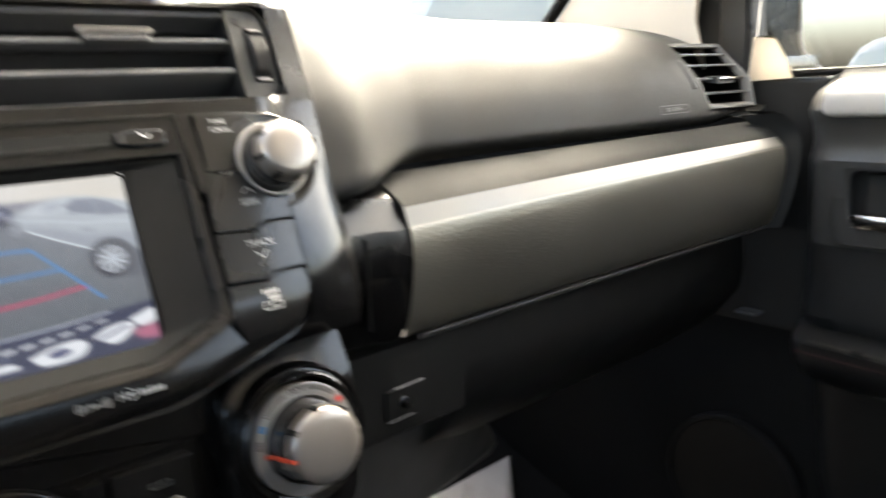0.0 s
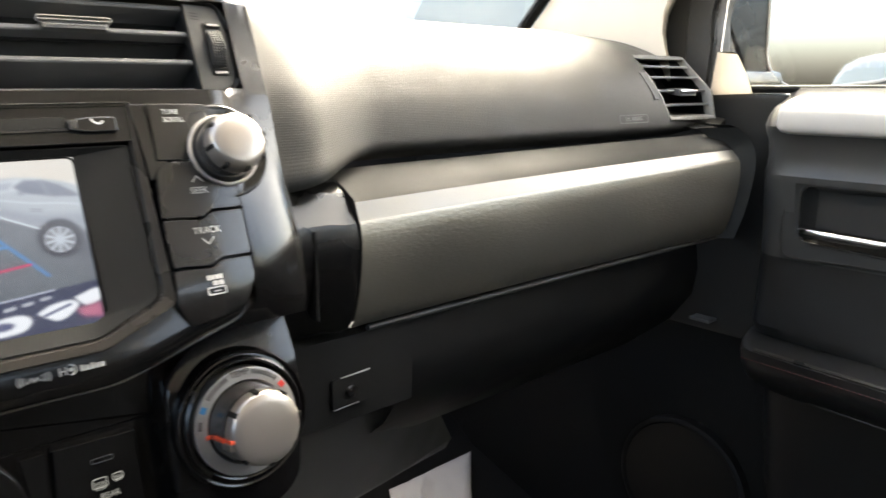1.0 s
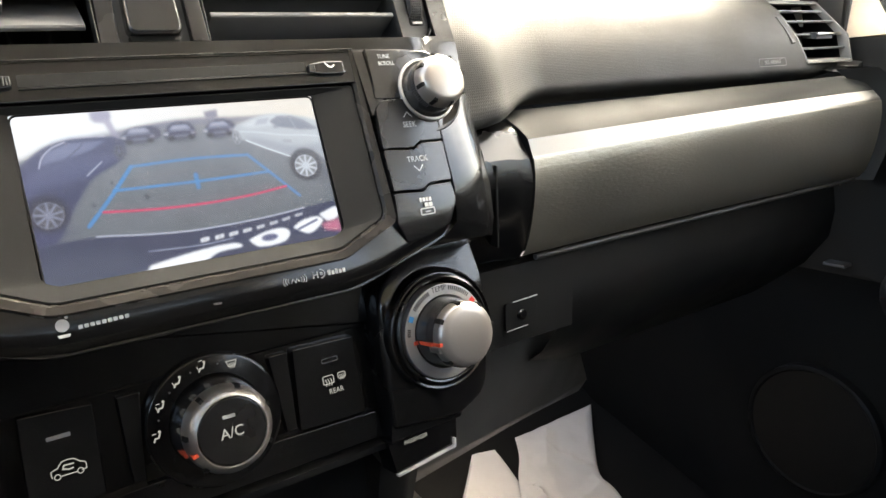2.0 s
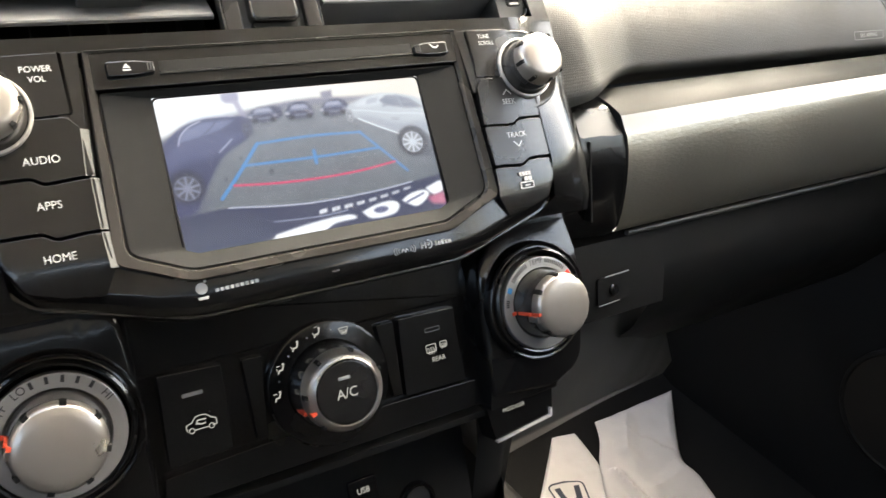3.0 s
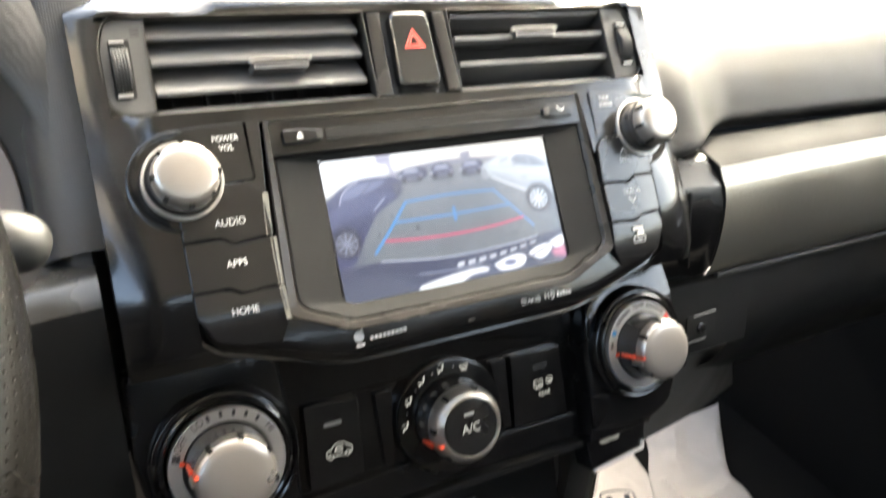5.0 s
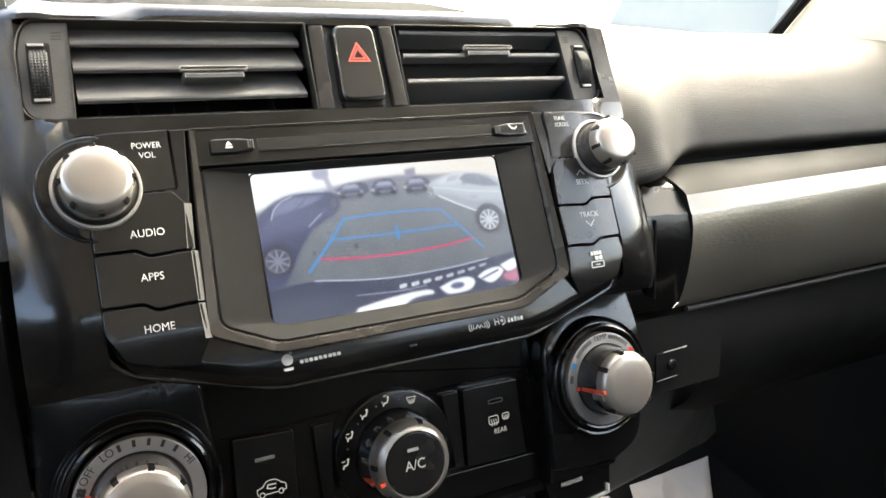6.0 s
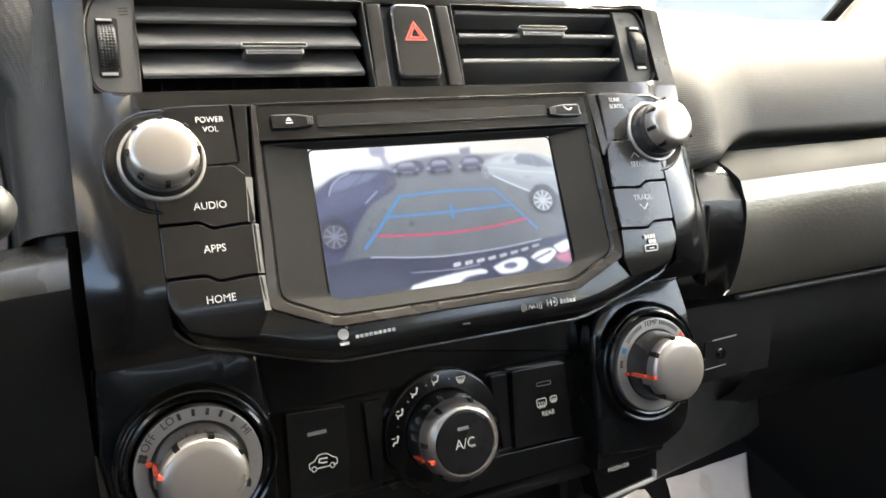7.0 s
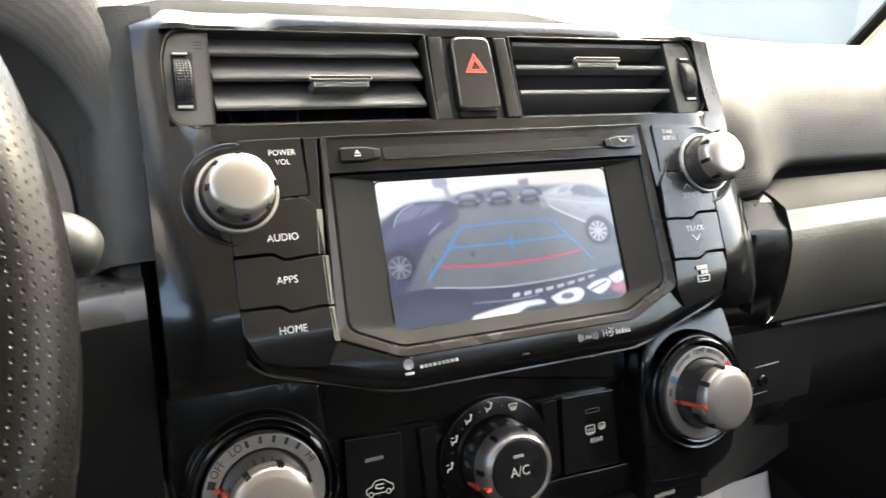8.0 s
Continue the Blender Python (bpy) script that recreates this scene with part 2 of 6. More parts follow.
def glow(name, color, strength, rough=0.12):
    """A lit display colour behind a clear cover."""
    mt = bpy.data.materials.new(name)
    mt.use_nodes = True
    b = mt.node_tree.nodes["Principled BSDF"]
    b.inputs["Base Color"].default_value = (0.01, 0.01, 0.012, 1)
    b.inputs["Roughness"].default_value = rough
    b.inputs["Emission Strength"].default_value = strength
    nt = mt.node_tree
    co = node(nt, "ShaderNodeTexCoord")
    ns = node(nt, "ShaderNodeTexNoise")
    ns.inputs["Scale"].default_value, ns.inputs["Detail"].default_value = 110.0, 4.0
    nt.links.new(co.outputs["Object"], ns.inputs["Vector"])
    mx = node(nt, "ShaderNodeMix", data='RGBA')
    mx.inputs[6].default_value = (*(c * 0.72 for c in color), 1)
    mx.inputs[7].default_value = (*(c * 1.28 for c in color), 1)
    nt.links.new(ns.outputs[0], mx.inputs[0])
    nt.links.new(mx.outputs[2], b.inputs["Emission Color"])
    return mt


def clear_glass(name, color=(0.93, 0.96, 0.94)):
    mt = bpy.data.materials.new(name)
    mt.use_nodes = True
    b = mt.node_tree.nodes["Principled BSDF"]
    b.inputs["Base Color"].default_value = (*color, 1)
    b.inputs["Roughness"].default_value = 0.0
    b.inputs["IOR"].default_value = 1.45
    b.inputs["Transmission Weight"].default_value = 1.0
    return mt


GLOSS = surface("gloss_black_lacquer", (0.0045, 0.0043, 0.0043), 0.085, spec=0.6, grain=2600, bump=0.015, vary=0.2, wear=0.25, coat=0.3)
GUN = surface("dark_metallic_paint", (0.02, 0.0185, 0.0175), 0.2, metal=0.1, spec=0.4, grain=3000, bump=0.03, vary=0.15)
MATTE = surface("black_moulded_plastic", (0.032, 0.032, 0.0313), 0.48, grain=1500, bump=0.3, vary=0.2)
SATIN = surface("satin_black_button", (0.0078, 0.0074, 0.0073), 0.17, spec=0.6, grain=2500, bump=0.03, vary=0.15, coat=0.3)
# Near-black copy of the moulded plastic; shade in recesses and notches is painted with it.
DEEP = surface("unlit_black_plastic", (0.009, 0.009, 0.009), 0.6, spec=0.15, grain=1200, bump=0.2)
SLAT = surface("grey_black_slat_plastic", (0.085, 0.085, 0.087), 0.36, grain=1800, bump=0.1)
PAD = pricked(surface("dash_pad_vinyl", (0.040, 0.0393, 0.0368), 0.48, spec=0.27, grain=1500, bump=0.12, vary=0.1), 0.00125, 0.34, 0.0002, 0.5)
PADL = pricked(surface("charcoal_pad_vinyl", (0.028, 0.028, 0.0286), 0.42, spec=0.35, grain=1500, bump=0.15, vary=0.12), 0.0014, 0.36, 0.0002, 0.35)
TRIM = surface("brushed_dark_trim", (0.32, 0.298, 0.25), 0.3, metal=0.85, grain=750, bump=0.6, vary=0.1, wear=0.06, stretch=(0.35, 1.0, 1.0))
# One trim finish in two painted tones: shaded for the top, lit for the chamfer.
TRIMTOP = surface("shaded_trim_top", (0.026, 0.0256, 0.025), 0.72, spec=0.1, grain=1500, bump=0.15, vary=0.1)
TRIMEDGE = surface("lit_trim_edge", (0.20, 0.192, 0.176), 0.3, metal=0.75, grain=1500, bump=0.12, vary=0.06)
# Lighter metal for thin strips that stand for highlights along dark edges.
KEYEDGE = surface("highlight_edge_metal", (0.06, 0.057, 0.051), 0.3, metal=0.6, grain=2000, bump=0.05, vary=0.1)
SURR = surface("screen_surround_plastic", (0.0105, 0.0105, 0.0105), 0.5, spec=0.16, grain=1800, bump=0.15, vary=0.15)
VENTIN = surface("vent_duct_plastic", (0.036, 0.036, 0.037), 0.6, grain=1500, bump=0.2)
LID = surface("glove_box_vinyl", (0.0075, 0.0075, 0.0074), 0.5, spec=0.25, grain=1300, bump=0.3, vary=0.15)
SILVER = surface("satin_silver_paint", (0.40, 0.37, 0.338), 0.27, metal=0.78, grain=3500, bump=0.06, vary=0.06, wear=0.03)
RINGS = surface("silver_dial_ring", (0.4, 0.385, 0.37), 0.3, metal=0.6, grain=3000, bump=0.06, vary=0.08)
CHROME = surface("chrome", (0.75, 0.75, 0.75), 0.09, metal=1.0, grain=800, bump=0.0, vary=0.03, wear=0.05)
SMOKE = surface("smoked_knob_collar", (0.03, 0.028, 0.027), 0.14, grain=1000, bump=0.0, vary=0.1, coat=0.5)
WHITE = surface("white_print", (0.46, 0.46, 0.46), 0.5, grain=2000, bump=0.0, vary=0.06)
GREYPRINT = surface("grey_print", (0.28, 0.28, 0.28), 0.5, grain=2000, bump=0.0, vary=0.06)
DARKPRINT = surface("dark_print", (0.03, 0.03, 0.032), 0.5, grain=2000, bump=0.0, vary=0.06)
RED = surface("red_print", (0.62, 0.04, 0.03), 0.45, grain=2000, bump=0.0, vary=0.08)
ORANGE = surface("orange_pointer", (0.7, 0.085, 0.04), 0.35, grain=2000, bump=0.0, vary=0.06)
BLUE = surface("blue_print", (0.03, 0.22, 0.5), 0.45, grain=2000, bump=0.0, vary=0.06)
STITCH = surface("dark_red_thread", (0.09, 0.02, 0.02), 0.7, grain=2000, bump=0.0, vary=0.1)
# Opaque pale grey: haze over the outside cars' windows is put into the colour.
CARGLASS = surface("hazed_car_glass", (0.36, 0.37, 0.34), 0.4, spec=0.3, grain=400, bump=0.0, vary=0.1)
BEIGE = surface("beige_lining", (0.70, 0.645, 0.56), 0.8, grain=1200, bump=0.35, vary=0.08)
# Black door vinyl in a lit upper and a shaded lower tone.
DOORV = surface("lit_door_vinyl", (0.055, 0.055, 0.0535), 0.36, grain=1300, bump=0.35, vary=0.15)
ARMV = surface("shaded_door_vinyl", (0.013, 0.013, 0.0127), 0.42, spec=0.4, grain=1300, bump=0.3, vary=0.15)
CARPET = surface("black_carpet", (0.0125, 0.0124, 0.0117), 0.9, spec=0.15, grain=2200, bump=0.9, vary=0.3)
SIDEP = surface("console_side_plastic", (0.075, 0.0742, 0.0705), 0.42, grain=1400, bump=0.25, vary=0.12)
PAPER = surface("creased_paper", (0.72, 0.69, 0.645), 0.75, grain=120, bump=0.9, vary=0.1, tint=(0.80, 0.77, 0.73))
INK = surface("printed_ink", (0.035, 0.04, 0.06), 0.7, grain=1500, bump=0.0, vary=0.15)
LEATHER = pricked(surface("perforated_leather", (0.0026, 0.0025, 0.0024), 0.22, spec=0.09, grain=1100, bump=0.2, vary=0.2), 0.0028, 0.16, 0.0003, 0.6, darken=0.9)
KNURL = surface("knurled_rubber", (0.03, 0.03, 0.031), 0.5, grain=1600, bump=0.4)
# Slight emission, added to lift the legends on the dim lower panel.
GLOWPRINT = glow("glowing_legend", (0.85, 0.85, 0.83), 0.045, 0.4)
# Far paler than the door's vinyl: window light on the sill is put into the colour.
SILLV = surface("sunlit_sill_vinyl", (0.42, 0.412, 0.39), 0.36, grain=1300, bump=0.25, vary=0.1)
FOOTV = surface("console_foot_vinyl", (0.02, 0.0198, 0.019), 0.45, spec=0.35, grain=1400, bump=0.25, vary=0.12)
LEDGE = surface("ledge_vinyl", (0.02, 0.02, 0.02), 0.28, grain=1300, bump=0.25, vary=0.15)
TOPV = surface("matt_dash_top", (0.016, 0.016, 0.0163), 0.85, spec=0.06, grain=1500, bump=0.3, vary=0.15)
VRIM = surface("grey_vent_rim", (0.2, 0.195, 0.185), 0.4, grain=1500, bump=0.1, vary=0.1)


GLASS = clear_glass("window_glass")
MIRROR = surface("mirror_silver", (0.85, 0.86, 0.86), 0.02, metal=1.0, grain=100, bump=0.0, vary=0.01, wear=0.0)
ASPHALT = surface("asphalt", (0.2, 0.197, 0.19), 0.85, grain=90, bump=0.6, vary=0.25)

# ---------------------------------------------------------------- the car's shell
def wall_with_holes(x, ys, zs, holes, thick):
    """An upright side wall at x, as panels round its openings."""
    bms = []
    for y0, y1 in zip(ys, ys[1:]):
        for z0, z1 in zip(zs, zs[1:]):
            if (y0, z0) in holes:
                continue
            bms.append(box(x, y0, z0, x + thick, y1, z1))
    bm = join(*bms)
    bmesh.ops.remove_doubles(bm, verts=bm.verts, dist=1e-6)
    return bm


structure("ground", loft([[(-400, y, 0), (400, y, 0)] for y in (-400, -40, 0, 40, 400)]), ASPHALT, "grey asphalt of the car lot", "ground")
floor_rows = [[(x, -2.2, 0.60), (x, 0.10, 0.592), (x, 0.20, 0.6176), (x, 0.33, 0.654), (x, 0.46, 0.690), (x, 0.52, 0.73), (x, 0.62, 0.90)] for x in (-0.76, -0.3, 0.0, 0.3, 0.78)]
structure("floor", loft(floor_rows, thick=0.02), CARPET, "black carpeted cabin floor", "floor")
structure("firewall", join(box(-0.78, 0.60, 0.60, 0.78, 0.64, 1.33)), CARPET, "black carpeted bulkhead below the dashboard", "wall")
structure("kick_panel", join(box(0.74, -0.02, 0.58, 0.78, 0.62, 1.26)), CARPET, "black kick panel beside the footwell", "wall")
structure("ceiling", join(box(-0.66, -0.44, 1.72, 0.66, -0.30, 1.75), box(-0.73, -2.2, 1.72, 0.73, -0.44, 1.75)), BEIGE, "beige fabric headliner", "ceiling")
# Unseen wall, added where seat backs would be, to darken the panel's reflections.
structure("blocking_wall", join(box(-0.72, -1.10, 0.55, 0.72, -1.04, 1.35)), DEEP, "unseen dark wall added in place of seat backs to block reflections", "wall")
structure("wall_back", join(box(-0.76, -2.24, 0.55, 0.76, -2.20, 1.26), box(-0.76, -2.24, 1.62, 0.76, -2.20, 1.75), box(-0.76, -2.24, 1.26, -0.60, -2.20, 1.62), box(0.60, -2.24, 1.26, 0.76, -2.20, 1.62)),
          DEEP, "dark lined rear of the cabin with a window opening", "wall")
for side, nm in ((-0.76, "wall_driver_side"), (0.72, "wall_passenger_side")):
    ys = (-2.2, -1.95, -1.12, -0.98, -0.02, 0.62) if side < 0 else (-2.2, -1.95, -1.12, -0.98)
    lowp = wall_with_holes(side, ys, (0.55, 1.26), set(), 0.04)
    structure(nm + "_lower", lowp, DEEP, "black lined lower side of the cabin", "wall")
    upp = wall_with_holes(side, ys, (1.26, 1.64, 1.75), {(-0.98, 1.26), (-1.95, 1.26)}, 0.04)
    structure(nm + "_upper", upp, BEIGE, "beige lined upper side of the cabin", "wall")

# windscreen: one bent sheet of glass between its base, the pillars and the roof edge
WB = [(-0.735, 0.38, 1.338), (-0.45, 0.455, 1.345), (0, 0.48, 1.348), (0.45, 0.455, 1.345), (0.745, 0.38, 1.337)]
WT = [(-0.60, -0.34, 1.73), (-0.35, -0.31, 1.74), (0, -0.30, 1.745), (0.35, -0.31, 1.74), (0.60, -0.34, 1.73)]
wb, wt = curve(WB, 6), curve(WT, 6)
rows = [[a.lerp(b, t / 8) + Vector((0, 0.06, 0.04)) * math.sin(math.pi * t / 8) * 0.6 for t in range(9)] for a, b in zip(wb, wt)]
windscreen = structure("window_1", loft(rows, thick=0.004), GLASS, "clear laminated windscreen", "window")
windscreen.visible_shadow = False
structure("window_seal", join(tube(wb, 0.006, 8), tube([r[-1] for r in rows], 0.02, 8), tube([p + Vector((0.0, 0, 0)) for p in rows[-1]], 0.009, 8), tube(rows[0], 0.009, 8)),
          DEEP, "black rubber windscreen seal", "trim")


def pillar(sx):
    """The lined windscreen pillar, wide and upright at its foot."""
    lo = [(0.765, 0.40, 1.31), (0.748, 0.375, 1.31), (0.728, 0.31, 1.29), (0.703, 0.20, 1.27), (0.684, 0.105, 1.27), (0.735, 0.135, 1.27), (0.76, 0.20, 1.27)]
    md = [(0.755, 0.345, 1.365), (0.735, 0.325, 1.365), (0.715, 0.27, 1.365), (0.695, 0.19, 1.365), (0.676, 0.104, 1.365), (0.735, 0.13, 1.365), (0.75, 0.18, 1.365)]
    hi = [(0.645, -0.33, 1.74), (0.625, -0.34, 1.74), (0.61, -0.36, 1.74), (0.60, -0.385, 1.74), (0.60, -0.42, 1.74), (0.635, -0.43, 1.74), (0.66, -0.40, 1.74)]
    h2 = [tuple(Vector(a).lerp(Vector(b), 0.45) + Vector((0, 0.05, 0.02))) for a, b in zip(md, hi)]
    cols = [curve(c, 5) for c in zip(lo, md, h2, hi)]
    return loft([[(c[i].x * sx, c[i].y, c[i].z) for c in cols] for i in range(len(cols[0]))], close=True)


structure("pillar_passenger", pillar(1), BEIGE, "beige fabric-lined windscreen pillar", "pillar", 50)
structure("pillar_driver", pillar(-1), BEIGE, "beige fabric-lined windscreen pillar", "pillar", 50)

# ---------------------------------------------------------------- dashboard
def pad_profile(x):
    """The dash pad's cross-section (y, z) at x: lip, rounded brow, long top up to the windscreen."""
    k = max(0.0, min(1.0, (0.262 - x) / 0.095))       # bulge towards the centre panel
    k = k * k * (3 - 2 * k)
    e = max(0.0, (x - 0.60) / 0.12)
    pts = [(0.075 - 0.03 * k, 1.216 - 0.012 * k), (0.050 - 0.042 * k, 1.2245 - 0.016 * k), (0.048 - 0.036 * k, 1.236 - 0.006 * k), (0.058 - 0.03 * k, 1.262),
           (0.080 - 0.024 * k, 1.287), (0.118 - 0.02 * k, 1.306 + 0.002 * k), (0.20, 1.322), (0.30, 1.331), (0.47 - 0.09 * (abs(x) / 0.72) ** 2, 1.334)]
    away = 0.8 * max(0.0, x - 0.53) ** 2
    tuck = max(0.0, min(1.0, (0.205 - x) / 0.04))     # slips behind the gloss surround
    tuck = 0.016 * tuck * tuck * (3 - 2 * tuck)
    full = max(0.0, min(1.0, (0.42 - x) / 0.2))       # fuller brow beside the surround
    lift_z = (0, 0, 0, 0.002, 0.007, 0.011, 0.010, 0.006, 0)
    return [(y + away * (i < 6) + tuck * (i < 5), z - e * 0.006 * (i > 3) + full * lift_z[i]) for i, (y, z) in enumerate(pts)]


dashboard = thing("dashboard", (0.43, 0.2, 1.2), "dark grey grained dashboard with a soft pad and metallic-look trim", "dashboard")
def vent_y(z):
    """The side vent's bowed front: y at height z."""
    return float(np.interp(z, (1.20, 1.2336, 1.2562, 1.2769, 1.2943, 1.306), (0.0515, 0.0526, 0.059, 0.074, 0.0983, 0.122)))


VENT_OUT = rounded([(0.6012, 1.2330), (0.6850, 1.2325), (0.6905, 1.2600), (0.6905, 1.2952), (0.5935, 1.2952), (0.5872, 1.2769), (0.5915, 1.2562)], [0.004, 0.012, 0.02, 0.028, 0.003, 0.012, 0.012], 8)


def within(pts, x, y):
    odd = False
    for (x0, y0), (x1, y1) in zip(pts, pts[1:] + pts[:1]):
        if (y0 > y) != (y1 > y) and x < (x1 - x0) * (y - y0) / (y1 - y0) + x0:
            odd = not odd
    return odd


rows = []
for i in range(150):
    x = 0.160 + (0.745 - 0.160) * i / 149
    rows.append(curve([(x, y, z) for y, z in pad_profile(x)], 8))
bm = loft(rows)
hole = inset(VENT_OUT, 0.0012)
bmesh.ops.delete(bm, geom=[f for f in bm.faces if f.calc_center_median().x > 0.58 and (within(hole, f.calc_center_median().x, f.calc_center_median().z) or f.calc_center_median().x > 0.689) and f.calc_center_median().z < 1.2965], context='FACES')
pad = part("pad", bm, PAD, dashboard, "dark grey dimple-grained soft pad", 60)

# raised middle of the dash top and the pad before the driver
rows = []
for i in range(30):
    x = -0.73 + (0.175 + 0.73) * i / 29
    f = min(1.0, max(0.0, (0.175 - x) / 0.06))
    if x < -0.166:                                    # behind the instrument hood
        rows.append(curve([(x, 0.125, 1.300), (x, 0.13, 1.312), (x, 0.15, 1.322), (x, 0.24, 1.340), (x, 0.36, 1.338), (x, 0.47 - 0.09 * (abs(x) / 0.72) ** 2, 1.334)], 5))
        continue
    rows.append(curve([(x, 0.045, 1.285), (x, 0.075, 1.303 + 0.004 * f), (x, 0.14, 1.322 + 0.008 * f), (x, 0.24, 1.333 + 0.013 * f), (x, 0.36, 1.334 + 0.004 * f), (x, 0.47 - 0.09 * (abs(x) / 0.72) ** 2, 1.334)], 5))
part("top_pad", loft(rows), TOPV, dashboard, "charcoal grained dash top", 60)

# long trim panel: top face coloured for shade, chamfer coloured as lit, gently bowed front
def trim_rows(x0, x1, n):
    out = []
    for i in range(n):
        s = i / (n - 1)
        x = x0 + (x1 - x0) * s
        d = -0.016 * s * s
        rise = 0.010 * s
        turn = (1 - s) ** 3.5                         # the chamfer stands steeper at its inner end
        prof = [(0.062, 1.2135), (0.046, 1.2155 + rise * 0.5), (0.0265, 1.2065 + rise * 0.7), (0.0208 - 0.0026 * turn, 1.2015 + rise * 0.75), (0.0192 - 0.0034 * turn, 1.1993 + rise * 0.8), (0.0125, 1.1905 + rise), (0.0115, 1.1885 + rise),
                (0.0104, 1.1866 + rise), (0.0092, 1.178 + rise * 0.9), (0.0095, 1.168 + rise * 0.8), (0.0109, 1.157 + rise * 0.7), (0.0131, 1.146 + rise * 0.6), (0.0162, 1.135 + rise * 0.55), (0.0200, 1.1258 + rise * 0.5), (0.0245, 1.1205 + rise * 0.5), (0.036, 1.1195 + rise * 0.5)]
        out.append([(x, y + d, z) for y, z in prof])
    return out


rows = trim_rows(0.2165, 0.632, 40)
end = [[(x + 0.012, y + 0.03, z - 0.002) for x, y, z in rows[-1]]]
full = rows + end
part("trim_top", loft([r[:5] for r in full]), TRIMTOP, dashboard, "satin top of the trim, coloured dark for shade", 28)
part("trim_edge", loft([r[4:7] for r in full]), TRIMEDGE, dashboard, "satin chamfer, coloured bright as if lit", 28)
part("trim_panel", loft([r[6:] for r in full]), TRIM, dashboard, "dark brushed metallic trim panel", 28)
# faceted gloss block at the trim's inner end
blk = []
for x, dy in ((0.170, 0.003), (0.199, 0.002), (0.207, 0.0), (0.2155, 0.0), (0.2163, 0.0015)):
    prof = [(0.055, 1.210), (0.036, 1.2105), (0.0265, 1.2055), (0.0130, 1.1885), (0.0107, 1.178), (0.0110, 1.168), (0.0124, 1.157), (0.0146, 1.146), (0.0177, 1.135), (0.0215, 1.1258), (0.0260, 1.1200), (0.05, 1.118)]
    blk.append([(x, y + dy, z - (0.001 if x > 0.205 else 0)) for y, z in prof])
part("trim_end_block", loft(blk), GLOSS, dashboard, "gloss black faceted end block", 20)
part("end_block_seam", box(0.187, 0.0126, 1.134, 0.1882, 0.02, 1.186), DEEP, dashboard)
# end cap at the door
cap = curve([(0.632, 0.0, 1.228), (0.648, -0.008, 1.213), (0.654, -0.010, 1.19), (0.655, -0.004, 1.15), (0.652, 0.004, 1.12)], 4)
part("end_cap", loft([[p + Vector((-0.018, 0.03, -0.001)) for p in cap], cap, [p + Vector((0.030, 0.022, 0)) for p in cap], [p + Vector((0.05, 0.07, 0)) for p in cap]]), MATTE, dashboard, "", 60)
side = curve([(0.64, 0.03, 1.222), (0.68, 0.045, 1.226), (0.72, 0.055, 1.236), (0.76, 0.07, 1.25)], 4)
part("corner_panel", loft([[p + Vector((0.0, 0.0, -0.11)) for p in side], side, [p + Vector((0, 0.08, 0.012)) for p in side]]), MATTE, dashboard, "", 60)

# glove box and the knee panel below the trim
glove_box = thing("glove_box", (0.43, 0.04, 1.02), "black grained glove box below the trim panel", "glove box")
gb = [[(x, 0.040, 1.118), (x, 0.0315, 1.113), (x, 0.0282, 1.09), (x, 0.032, 1.062), (x, 0.055, 1.03), (x, 0.11, 0.985), (x, 0.19, 0.965), (x, 0.30, 0.96)] for x in [0.262 + 0.37 * i / 8 for i in range(9)]]
part("lid", loft(gb), LID, glove_box, "", 50)
part("rim", tube([(0.232, 0.028, 1.1165), (0.44, 0.022, 1.119), (0.625, 0.010, 1.124)], 0.0022, 8), MATTE, glove_box)

knee = [[(x, 0.040, 1.119), (x, 0.031, 1.113), (x, 0.0275, 1.09), (x, 0.029, 1.058)] for x in (0.15, 0.18, 0.21, 0.24, 0.268)]
part("knee_panel", loft(knee), LID, dashboard, "black lower panel beside the console")
fold = [[(0.135, 0.045, 1.060), (0.138, 0.05, 1.02), (0.142, 0.062, 0.968), (0.143, 0.066, 0.962), (0.147, 0.088, 0.938), (0.147, 0.10, 0.936)],
        [(0.20, 0.042, 1.062), (0.215, 0.062, 1.015), (0.225, 0.085, 0.958), (0.226, 0.090, 0.952), (0.232, 0.118, 0.927), (0.232, 0.13, 0.926)],
        [(0.262, 0.048, 1.062), (0.30, 0.09, 1.00), (0.33, 0.125, 0.938), (0.332, 0.130, 0.932), (0.342, 0.165, 0.905), (0.342, 0.18, 0.905)],
        [(0.34, 0.10, 1.02), (0.40, 0.15, 0.96), (0.445, 0.185, 0.908), (0.447, 0.190, 0.902), (0.47, 0.222, 0.873), (0.47, 0.24, 0.873)]]
part("lower_cover", loft([[p for p in r] for r in zip(*[curve(c, 6) for c in zip(*fold)])]), SIDEP, dashboard, "dark grey folded lower cover", 40)
# small hinged flap; the glint on its edges is painted as white lines
FLAP = local((0.2185, 0.0278, 1.0765), 0)
part("flap", plate(rounded(rect(-15, -8, 13.5, 12), 1.5), -1, 1.2, 0.4, FLAP), LID, dashboard, "small black flap")
part("flap_glint", stroke([(-8, 12.2), (13.5, 13.0)], 0.55, 0.9, FLAP, 0.6), WHITE, dashboard, "fine white line painted for the edge's glint")
part("flap_glint", stroke([(-14, -7.8), (4.5, -7.0)], 0.5, 0.9, FLAP, 0.6), WHITE, dashboard, "fine white line painted for the edge's glint")
part("flap_knob", lathe(-1, 2, [(4.0, 0.5), (4.2, 2.0), (3.4, 3.2), (2.0, 3.6), (0, 3.4)], FLAP, 24), SATIN, dashboard, "small round black knob")

